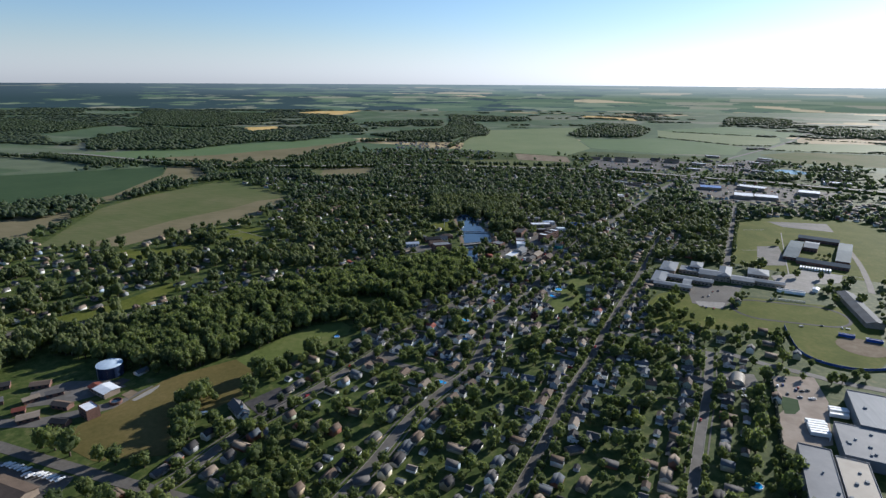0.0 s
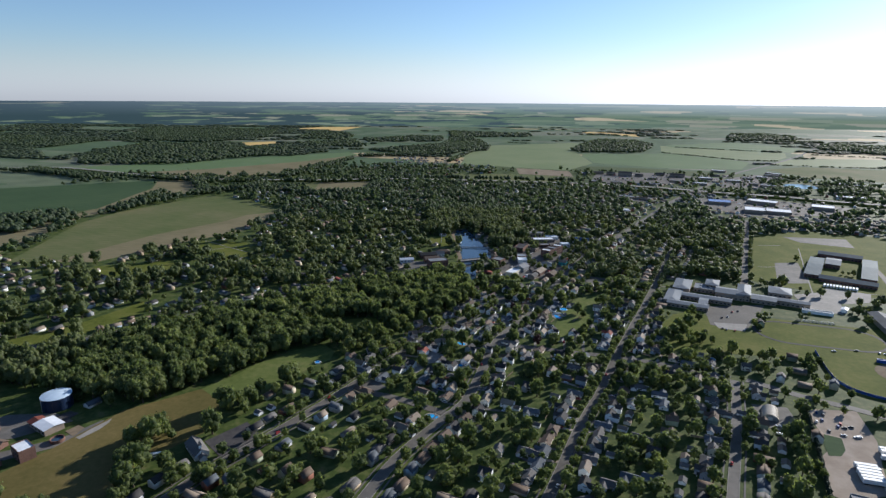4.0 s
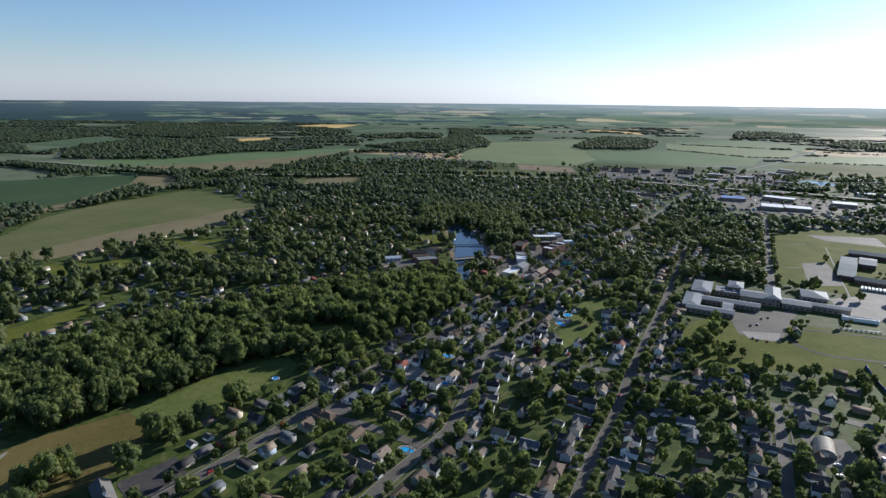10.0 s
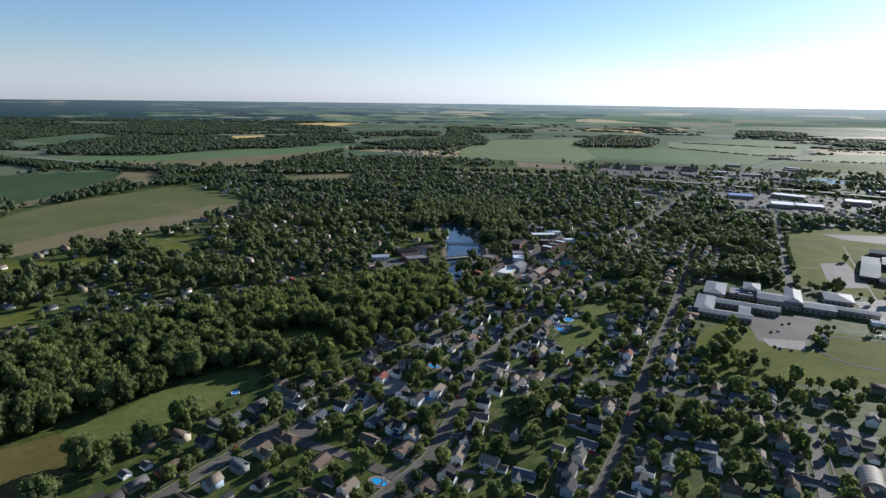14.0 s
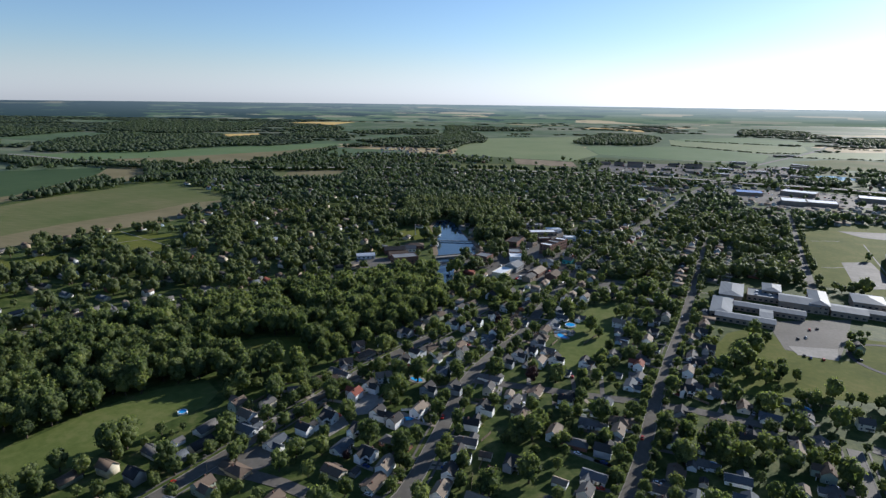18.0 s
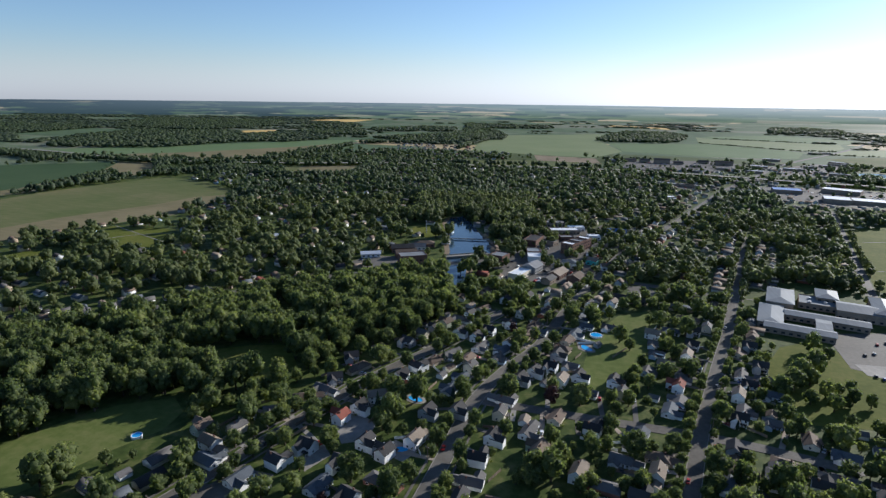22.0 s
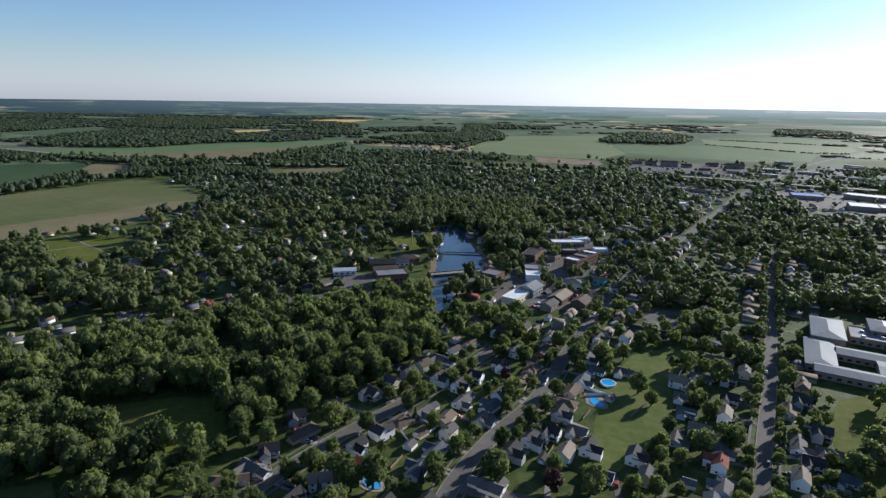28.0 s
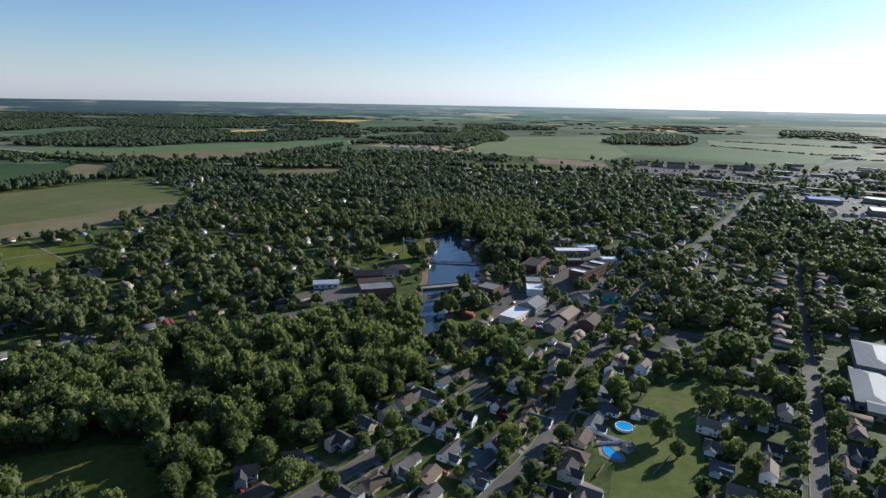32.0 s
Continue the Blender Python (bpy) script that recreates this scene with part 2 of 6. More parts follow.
def water(name, colour, rough, ripple):
    m = bpy.data.materials.new(name)
    m.use_nodes = True
    nt = m.node_tree
    p = nt.nodes["Principled BSDF"]
    p.inputs["Base Color"].default_value, p.inputs["Roughness"].default_value = (*colour, 1), rough
    p.inputs["IOR"].default_value = 1.33
    g = nt.nodes.new("ShaderNodeNewGeometry")
    n = node(nt, "ShaderNodeTexNoise", Scale=0.8, Detail=4.0)
    nt.links.new(g.outputs["Position"], n.inputs["Vector"])
    b = node(nt, "ShaderNodeBump", Strength=0.3, Distance=ripple)
    nt.links.new(n.outputs["Fac"], b.inputs["Height"])
    nt.links.new(b.outputs[0], p.inputs["Normal"])
    return m


RIVER = water("pond_water", (0.03, 0.055, 0.085), 0.06, 0.05)
POOL = water("pool_water", (0.03, 0.30, 0.62), 0.1, 0.03)


def farmland():
    """Ground that is rough grass in the town and a patchwork of fields beyond it."""
    m = bpy.data.materials.new("land")
    m.use_nodes = True
    nt = m.node_tree
    p = nt.nodes["Principled BSDF"]
    p.inputs["Roughness"].default_value = 0.7
    p.inputs["Specular IOR Level"].default_value = 0.04
    g = nt.nodes.new("ShaderNodeNewGeometry")
    mp = node(nt, "ShaderNodeMapping")
    mp.inputs["Rotation"].default_value = (0, 0, radians(12))
    mp.inputs["Scale"].default_value = (1 / 430, 1 / 270, 1)
    nt.links.new(g.outputs["Position"], mp.inputs[0])
    v = node(nt, "ShaderNodeTexVoronoi", Scale=1.0, Randomness=0.75)
    v.distance = "CHEBYCHEV"
    nt.links.new(mp.outputs[0], v.inputs["Vector"])
    sep = nt.nodes.new("ShaderNodeSeparateColor")
    nt.links.new(v.outputs["Color"], sep.inputs[0])
    # greyer, bluer field tones stand in for haze over the country
    fields = ramp(nt, [(0.0, (0.070, 0.102, 0.050)), (0.24, (0.094, 0.124, 0.066)), (0.44, (0.112, 0.134, 0.080)), (0.60, (0.076, 0.110, 0.055)), (0.80, (0.135, 0.145, 0.095)), (0.95, (0.34, 0.27, 0.15))], sep.outputs[0])
    fields.color_ramp.interpolation = "CONSTANT"
    n = node(nt, "ShaderNodeTexNoise", Scale=0.01, Detail=6.0, Roughness=0.6)
    nt.links.new(g.outputs["Position"], n.inputs["Vector"])
    grain = ramp(nt, [(0.3, (0.72, 0.74, 0.72)), (0.7, (1.25, 1.22, 1.2))], n.outputs["Fac"])
    country = mixc(nt, "MULTIPLY", 1.0, fields.outputs[0], grain.outputs[0])
    n2 = node(nt, "ShaderNodeTexNoise", Scale=0.12, Detail=6.0, Roughness=0.65)
    nt.links.new(g.outputs["Position"], n2.inputs["Vector"])
    town = ramp(nt, [(0.3, (0.029, 0.044, 0.013)), (0.48, (0.050, 0.070, 0.019)), (0.6, (0.085, 0.097, 0.032)), (0.72, (0.125, 0.11, 0.055))], n2.outputs["Fac"])
    d = nt.nodes.new("ShaderNodeVectorMath")
    d.operation = "DISTANCE"
    nt.links.new(g.outputs["Position"], d.inputs[0])
    d.inputs[1].default_value = (50, 950, 0)
    mr = node(nt, "ShaderNodeMapRange")
    for k, val in (("From Min", 1240), ("From Max", 1290)):
        mr.inputs[k].default_value = val
    nt.links.new(d.outputs["Value"], mr.inputs[0])
    nt.links.new(mixc(nt, "MIX", mr.outputs[0], town.outputs[0], country), p.inputs["Base Color"])
    return m


LAND = farmland()

# ---- tools ----


def link(name, bm, mat, parent=None, label="", category="", kind="", smooth=False):
    me = bpy.data.meshes.new(name)
    bm.to_mesh(me)
    bm.free()
    for mm in (mat if isinstance(mat, (list, tuple)) else [mat]):
        me.materials.append(mm)
    if smooth:
        me.shade_smooth()
    ob = new(name, me)
    ob.parent = parent
    return tagged(ob, label, category, "", kind)


def part(name, bm, material, parent, label=""):
    return link(name, bm, material, parent, label)


def thing(name, m, label, category, group=""):
    ob = new(name)
    ob.empty_display_size = 1.0
    ob.matrix_world = m
    return tagged(ob, label, category, group)


def box(bm, x0, x1, y0, y1, z0, z1, bevel=0.0):
    r = bmesh.ops.create_cube(bm, size=1.0)
    bmesh.ops.scale(bm, vec=(x1 - x0, y1 - y0, z1 - z0), verts=r["verts"])
    bmesh.ops.translate(bm, vec=((x0 + x1) / 2, (y0 + y1) / 2, (z0 + z1) / 2), verts=r["verts"])
    if bevel:
        es = list({e for v in r["verts"] for e in v.link_edges})
        bmesh.ops.bevel(bm, geom=es, offset=bevel, segments=1, affect="EDGES")
    return r["verts"]


def boxed(*a, bevel=0.0):
    bm = bmesh.new()
    box(bm, *a, bevel=bevel)
    return bm


def faces(bm, pts, *loops):
    vs = [bm.verts.new(p) for p in pts]
    for lp in loops:
        bm.faces.new([vs[i] for i in lp])
    return vs


def slab(pts, z0, z1):
    """A closed plate over a polygon."""
    bm = bmesh.new()
    lo = [bm.verts.new((x, y, z0)) for x, y in pts]
    hi = [bm.verts.new((x, y, z1)) for x, y in pts]
    bm.faces.new(hi)
    bm.faces.new(lo[::-1])
    for i in range(len(pts)):
        j = (i + 1) % len(pts)
        bm.faces.new((lo[i], lo[j], hi[j], hi[i]))
    bmesh.ops.recalc_face_normals(bm, faces=bm.faces)
    return bm


def smooth_line(pts, step=12.0):
    """Points along a line that bends softly through pts."""
    p = [np.array(q, float) for q in pts]
    p = [2 * p[0] - p[1]] + p + [2 * p[-1] - p[-2]]
    out = []
    for a, b, c, d in zip(p, p[1:], p[2:], p[3:]):
        n = max(1, int(np.linalg.norm(c - b) / step))
        for i in range(n):
            t = i / n
            out.append(0.5 * (2 * b + (c - a) * t + (2 * a - 5 * b + 4 * c - d) * t * t + (3 * b - a - 3 * c + d) * t ** 3))
    out.append(p[-2])
    return np.array(out)


def side_line(line, off):
    t = np.gradient(line, axis=0)
    t /= np.linalg.norm(t, axis=1)[:, None] + 1e-9
    return line + off * np.stack([t[:, 1], -t[:, 0]], 1)


def strip(line, o0, o1, z0, z1):
    """A band along a line, between two offsets to its right, with edges of its own height."""
    a, b = side_line(line, o0), side_line(line, o1)
    bm = bmesh.new()
    rows = [[bm.verts.new((*p, z)) for p, z in ((a[i], z0), (a[i], z1), (b[i], z1), (b[i], z0))] for i in range(len(line))]
    for r, s in zip(rows, rows[1:]):
        for k in range(3):
            bm.faces.new((r[k], r[k + 1], s[k + 1], s[k]))
    bmesh.ops.recalc_face_normals(bm, faces=bm.faces)
    return bm


def inside(poly, x, y):
    x, y = np.asarray(x, float), np.asarray(y, float)
    r = np.zeros(x.shape, bool)
    for (x0, y0), (x1, y1) in zip(poly, poly[1:] + poly[:1]):
        c = ((y0 > y) != (y1 > y)) & (x < (x1 - x0) * (y - y0) / (y1 - y0 + 1e-12) + x0)
        r ^= c
    return r


def dist_to_line(line, x, y):
    q = np.stack([np.asarray(x, float), np.asarray(y, float)], -1)
    best = np.full(q.shape[:-1], 1e9)
    for a, b in zip(line, line[1:]):
        d = b - a
        t = np.clip(((q - a) @ d) / (d @ d + 1e-9), 0, 1)
        best = np.minimum(best, np.linalg.norm(q - (a + t[..., None] * d), axis=-1))
    return best

# ---- ground and fields ----


def ground():
    bm = bmesh.new()
    n, half = 40, 17000.0
    grid = [[bm.verts.new((-half + 2 * half * i / n, -half + 2 * half * j / n, 0)) for j in range(n + 1)] for i in range(n + 1)]
    for i in range(n):
        for j in range(n):
            bm.faces.new((grid[i][j], grid[i + 1][j], grid[i + 1][j + 1], grid[i][j + 1]))
    link("ground", bm, LAND, None, "flat grassy town ground running out into farmland", "ground", "structure")


ground()

FIELDS = []


def field(name, pts, mat, z, label, cat="field"):
    FIELDS.append(pts)
    link(name, slab(pts, -0.5, z), mat, None, label, cat, "structure")


field("field_of_young_crop", [(-790, 700), (-904, 950), (-912, 1067), (-858, 1293), (-729, 1259), (-580, 1152), (-570, 960), (-625, 850), (-666, 730)], CROP, 0.10, "broad field of thin green crop with bare tan ends")
field("field_bare_end", [(-702, 896), (-678, 961), (-650, 1027), (-640, 1095), (-613, 1128), (-596, 1160)] + [(-580, 1110), (-570, 960), (-625, 850), (-666, 730), (-730, 715)], CROP_TAN, 0.12, "bare tan end of the crop field")
field("field_edge", [(-1157, 1495), (-1040, 1500), (-905, 1345), (-960, 1250), (-930, 1067), (-947, 1010), (-830, 690), (-960, 640), (-1003, 850), (-980, 1017), (-1065, 1352)], CROP_TAN, 0.08, "tan field margin with dry stubble")
field("field_dark_green", [(-1700, 1120), (-1459, 1246), (-1157, 1495), (-1070, 1352), (-985, 1080), (-1040, 960), (-1200, 800), (-1500, 760)], CROP_DARK, 0.10, "dark green crop field beside a tan margin")
field("field_green_strip", [(-1700, 1640), (-1331, 2016), (-962, 2502), (-880, 2400), (-990, 2080), (-1180, 1780), (-1330, 1660), (-1500, 1560)], CROP_LUSH, 0.10, "long bright green field before the far woods")
field("field_tan_strip", [(-880, 2400), (-865, 2315), (-906, 1690), (-1157, 1600), (-1330, 1655), (-1180, 1780), (-990, 2080)], CROP_TAN, 0.11, "long tan field below a green strip")
field("field_olive", [(-874, 1512), (-700, 1600), (-660, 1480), (-640, 1380)], CROP, 0.10, "small olive field near the railway")
field("field_tan_small", [(-700, 1600), (-549, 1662), (-510, 1451), (-640, 1380), (-660, 1480)], CROP_TAN, 0.10, "small tan field between tree belts")
field("wheat_field", [(-1728, 2871), (-1544, 2641), (-1444, 2838), (-1601, 3011)], WHEAT, 0.12, "ripe golden wheat field")
field("field_behind_town", [(-395, 3074), (19, 3393), (93, 3328), (14, 2912), (41, 2759), (98, 2320), (5, 2065), (-176, 2099), (-389, 2171), (-440, 2600)], CROP_GREEN, 0.10, "wide pale green crop field north of the town")
field("field_town_edge", [(-349, 1864), (-169, 1917), (22, 1890), (14, 1772), (-150, 1735), (-344, 1716)], CROP, 0.12, "grassy olive field along the town edge")
field("ploughed_field", [(-175, 2085), (8, 2040), (22, 1896), (-151, 1924)], DIRT, 0.13, "ploughed brown field at the town edge")
field("field_lush_strip", [(103, 2330), (60, 2700), (300, 2760), (421, 2850), (590, 2705), (683, 2568), (701, 2505), (604, 2250), (350, 2215)], CROP_LUSH, 0.13, "long lush green crop field behind the highway shops")
field("field_second_strip", [(430, 2900), (487, 3334), (560, 3210), (994, 3020), (930, 2800), (825, 2612), (683, 2612), (590, 2752)], CROP_GREEN, 0.12, "pale green crop field between hedges")
field("field_third_strip", [(500, 3345), (922, 3709), (1180, 3300), (1040, 3050), (994, 3055), (540, 3250)], CROP_LUSH, 0.13, "far green crop field below a wood")
field("field_east_of_road", [(690, 2280), (860, 2400), (1078, 2370), (1400, 2330), (1300, 2000), (870, 2010), (740, 2060)], CROP, 0.12, "pale olive field east of the main road")
field("field_east_far", [(760, 2470), (905, 2700), (1190, 2790), (1500, 2760), (1450, 2430), (900, 2430)], CROP_GREEN, 0.12, "pale green field between hedge rows")
field("stubble_strip", [(102, 4467), (466, 4102), (474, 4380), (148, 4653)], WHEAT, 0.14, "long strip of pale stubble far off")
field("stubble_strip_west", [(-2126, 4283), (-1685, 4179), (-1729, 4780), (-2071, 4630)], WHEAT, 0.14, "far stubble strip between woods")
field("hay_meadow", [(-350, 290), (-336, 334), (-325, 387), (-287, 430), (-256, 412), (-246, 375), (-266, 336), (-256, 292), (-300, 275)], HAY, 0.10, "dry brown hay meadow with long tree shadows", "meadow")
field("green_meadow", [(-287, 430), (-275, 455), (-264, 490), (-246, 518), (-222, 533), (-208, 522), (-206, 505), (-218, 482), (-233, 442), (-256, 412)], CLOVER, 0.12, "bright green mown meadow below the wood", "meadow")
field("glade", [(-265, 579), (-220, 606), (-197, 612), (-176, 586), (-182, 566), (-205, 558), (-222, 566), (-257, 562)], LAWN, 0.08, "shaded grass glade among tall trees", "meadow")
field("wood_clearing", [(-305, 612), (-278, 624), (-266, 612), (-288, 598)], LAWN, 0.08, "narrow sunlit clearing in the wood", "meadow")
PARK = [(-6, 607), (6, 603), (24, 630), (36, 655), (38, 690), (47, 718), (58, 735), (50, 752), (20, 730), (10, 706), (9, 690), (0, 675), (-4, 640)]
field("park_lawn", PARK, CLOVER, 0.08, "sunlit back lawn with long tree shadows", "lawn")
field("school_lawn", [(108, 596), (106, 662), (125, 700), (157, 722), (165, 676), (200, 664), (216, 689), (224, 712), (330, 700), (356, 690), (310, 560), (290, 536), (246, 535), (232, 560), (238, 605), (175, 603)], LAWN, 0.07, "mown school playing field", "lawn")
field("school_north_lawn", [(247, 856), (319, 1133), (429, 1208), (560, 1180), (600, 900), (480, 800), (405, 811), (313, 823)], LAWN, 0.07, "dry open lawn round the second school", "lawn")
field("west_lots", [(-595, 856), (-590, 882), (-517, 886), (-475, 858), (-466, 812), (-488, 771)], LAWN, 0.08, "open mown lots at the edge of town", "lawn")
field("pond_park", [(-233, 962), (-220, 999), (-190, 1018), (-176, 986), (-183, 951), (-191, 937), (-225, 950)], LAWN, 0.08, "mown grass of the pond park", "lawn")
field("river_lawn", [(-109, 803), (-90, 791), (-95, 775), (-113, 762), (-125, 738), (-120, 759), (-112, 788)], LAWN, 0.08, "shaded grass above the river bank", "lawn")
field("west_meadow", [(-560, 440), (-503, 512), (-481, 601), (-455, 577), (-474, 500), (-520, 440)], LAWN, 0.07, "grass strip along the west road", "meadow")
field("west_meadow_far", [(-651, 710), (-559, 764), (-531, 725), (-602, 666)], LAWN, 0.07, "small lawn among the western houses", "lawn")

# ---- streets ----
STREETS = {}
STREETS["avenue"] = ([(-290, 110), (-262, 190), (-234, 270), (-222, 324), (-197, 385), (-172, 452), (-153, 508), (-128, 580), (-99, 640), (-66, 716)], 3.8, 1)
STREETS["main_street"] = ([(-150, 180), (-128, 260), (-114, 316), (-103, 374), (-84, 426), (-71, 457), (-66, 510), (-62, 573), (-50, 618), (-34, 659), (-17, 739), (13, 854), (30, 916), (75, 1030), (140, 1200), (244, 1473), (380, 1770), (538, 2100), (965, 2811), (1500, 3880)], 3.8, 1)
STREETS["east_street"] = ([(-48, 190), (-4, 350), (18, 441), (37, 503), (54, 572), (77, 654), (94, 711), (106, 756), (131, 848), (160, 960), (190, 1060)], 3.4, 1)
STREETS["school_street"] = ([(56, 190), (104, 369), (131, 465), (150, 545)], 3.2, 1)
STREETS["north_road"] = ([(229, 814), (280, 1000), (332, 1184), (360, 1290)], 4.5, 0)
STREETS["west_road"] = ([(-700, 270), (-640, 330), (-531, 439), (-473, 480), (-406, 560), (-330, 650), (-250, 745), (-180, 805), (-130, 842), (-70, 872), (20, 890)], 5.0, 1)
STREETS["south_road"] = ([(-520, 296), (-378, 275), (-307, 266), (-236, 258), (-132, 245), (-33, 240), (70, 238)], 4.6, 0)
STREETS["highway"] = ([(-1849, 1586), (-1622, 1650), (-1109, 1533), (-718, 1591), (-507, 1672), (-250, 1700), (17, 1715), (140, 1705), (250, 1685), (402, 1632), (522, 1605), (621, 1560), (689, 1536), (900, 1450), (1400, 1250)], 9.0, 0)
STREETS["north_main_road"] = ([(205, 1370), (244, 1473), (380, 1770), (538, 2100), (965, 2811), (1500, 3880)], 6.0, 0)
STREETS["highway_shop_road"] = ([(90, 1800), (150, 1890), (280, 1930), (400, 1900), (470, 1950)], 5.0, 0)
STREETS["yard_road"] = ([(448, 983), (427, 892), (403, 812), (385, 760)], 3.6, 0)
STREETS["factory_road"] = ([(160, 548), (197, 527), (224, 517), (245, 507), (310, 492)], 4.0, 0)
STREETS["short_cross_street"] = ([(-172, 455), (-130, 452), (-80, 436)], 3.6, 0)
STREETS["cross_street"] = ([(-62, 575), (0, 572), (65, 569), (110, 560)], 3.8, 0)
STREETS["downtown_street"] = ([(-120, 842), (-60, 830), (5, 826), (60, 815), (125, 800)], 4.6, 0)
STREETS["mid_street"] = ([(-60, 830), (-45, 900), (-20, 985), (20, 1080)], 4.6, 0)
LINES = {}
for _n, (_pts, _hw, _h) in STREETS.items():
    LINES[_n] = smooth_line(_pts, 14.0)
    if _n == "highway":
        continue
    link("road_" + _n, strip(LINES[_n], -_hw, _hw, -0.3, 0.14 + 0.004 * len(LINES)), OLD_ASPHALT if _n in ("highway", "main_street", "school_street", "factory_road", "north_main_road", "highway_shop_road") else ASPHALT, None, "worn grey asphalt " + _n.replace("_", " "), "road", "structure")
    if _h:
        for _s in (-1, 1):
            _ln = LINES[_n][LINES[_n][:, 1] < 1250]
            link("kerb", strip(_ln, _s * _hw, _s * (_hw + 0.35), -0.3, 0.30), CONCRETE, None, "pale concrete kerb", "kerb", "structure")
            link("pavement", strip(_ln, _s * (_hw + 2.6), _s * (_hw + 3.7), -0.3, 0.22), OLD_ASPHALT, None, "narrow worn grey pavement along the street", "pavement", "structure")

# the highway runs on a grass bank and crosses the main road on a bridge
_hw_line = LINES["highway"]
_gap = np.hypot(_hw_line[:, 0] - 340, _hw_line[:, 1] - 1655)
_cut = int(_gap.argmin())
for _ln in (_hw_line[:_cut], _hw_line[_cut + 2:]):
    link("highway_bank", strip(_ln, -17, 17, -0.5, 2.6), LAWN, None, "broad grass bank of the highway", "bank", "structure")
    link("highway_bank_top", strip(_ln, -12, 12, 2.0, 5.0), LAWN, None, "upper grass bank of the highway", "bank", "structure")
for _o in (-5.6, 5.6):
    link("road_highway", strip(_hw_line, _o - 4.2, _o + 4.2, 4.2, 5.2), CONCRETE, None, "pale concrete carriageway of the highway", "road", "structure")

for _pts in [[(-549, 820), (-531, 847), (-495, 870)], [(-590, 882), (-483, 833), (-434, 818)]] + [[(378, 1063), (341, 931), (309, 815)], [(278, 931), (289, 931), (307, 938)], [(379, 830), (391, 827), (403, 824)], [(318, 1069), (356, 1078)], [(140, 844), (150, 831)], [(127, 802), (133, 801)], [(107, 732), (116, 732)]]:
    link("footpath", strip(smooth_line(_pts, 10.0), -0.7, 0.7, -0.3, 0.145), CONCRETE, None, "pale concrete footpath across the grass", "path", "structure")

# paved yards
PAVED = []


def paved(name, pts, mat, z, label):
    PAVED.append(pts)
    link(name, slab(pts, -0.5, z), mat, None, label, "car park", "structure")


paved("pavement_church_lot", [(-240, 364), (-224, 393), (-198, 374), (-214, 347)], DARK_LOT, 0.13, "dark asphalt car park beside the church")
paved("pavement_school_lot", [(159, 676), (164, 735), (236, 756), (214, 708), (204, 690), (190, 664)], ASPHALT, 0.13, "grey school car park with pale patches")
paved("pavement_school_apron", [(165, 668), (164, 684), (198, 686), (190, 664)], CONCRETE, 0.16, "pale concrete school apron")
paved("pavement_school_drive", [(284, 806), (322, 823), (335, 845), (380, 829), (365, 795), (339, 784), (328, 784), (314, 742), (279, 755)], CONCRETE, 0.13, "pale concrete school yard with parked buses")
paved("pavement_northern_lot", [(310, 959), (344, 968), (322, 861), (280, 851)], OLD_ASPHALT, 0.13, "large pale asphalt lot by the second school")
paved("pavement_far_lot", [(381, 1148), (484, 1152), (470, 1086), (396, 1109)], OLD_ASPHALT, 0.13, "far pale car park")
paved("pavement_factory_yard", [(191, 506), (229, 511), (224, 468), (214, 440), (203, 405), (174, 392), (166, 400), (178, 440), (188, 452)], GRAVEL, 0.13, "pale gravel factory yard with truck tracks")
paved("pavement_hall_lot", [(162, 466), (150, 474), (152, 505), (178, 505), (178, 468)], OLD_ASPHALT, 0.12, "worn asphalt lot round the round-roofed hall")
paved("pavement_waterworks_drive", [(-330, 372), (-318, 364), (-330, 340), (-372, 300), (-420, 288), (-424, 298), (-378, 312), (-340, 346)], OLD_ASPHALT, 0.09, "worn grey drive of the waterworks")
paved("pavement_waterworks_yard", [(-420, 340), (-405, 362), (-372, 372), (-350, 366), (-372, 338), (-404, 320)], OLD_ASPHALT, 0.11, "worn grey yard between works buildings")
paved("pavement_shop_yard", [(-50, 862), (-44, 900), (-36, 902), (-20, 905), (-8, 950), (8, 960), (24, 955), (18, 912), (-2, 856)], OLD_ASPHALT, 0.095, "worn asphalt round the downtown shops")
paved("pavement_north_shops", [(-80, 925), (-76, 970), (-58, 1045), (-5, 1050), (2, 1010), (-40, 990), (-48, 925)], OLD_ASPHALT, 0.095, "grey yard behind the northern shops")
paved("pavement_hall_yard", [(-110, 835), (-104, 875), (-80, 880), (-76, 830)], ASPHALT, 0.095, "asphalt yard round the brick hall")
paved("pavement_gravel_lot", [(28, 808), (48, 815), (58, 790), (40, 782)], OLD_ASPHALT, 0.10, "small worn lot beside the street")
paved("pavement_downtown_lot", [(-22, 862), (-8, 905), (20, 905), (5, 852)], ASPHALT, 0.12, "downtown car park with parked cars")
paved("pavement_downtown_yard", [(-80, 800), (-66, 855), (-20, 852), (-24, 806)], OLD_ASPHALT, 0.10, "worn downtown yard")
paved("pavement_apartment_lots", [(70, 1775), (95, 2005), (200, 2060), (330, 2075), (400, 1995), (300, 1800), (180, 1770)], ASPHALT, 0.085, "wide grey car parks round the highway apartments")
paved("pavement_shopping_lots", [(420, 1760), (480, 1960), (600, 2100), (690, 2080), (560, 1900), (540, 1790)], ASPHALT, 0.085, "grey car parks of the road-side stores")
paved("pavement_warehouse_lots", [(300, 1430), (325, 1560), (470, 1575), (640, 1500), (600, 1410), (420, 1340), (370, 1350)], ASPHALT, 0.085, "grey yards between white warehouses")
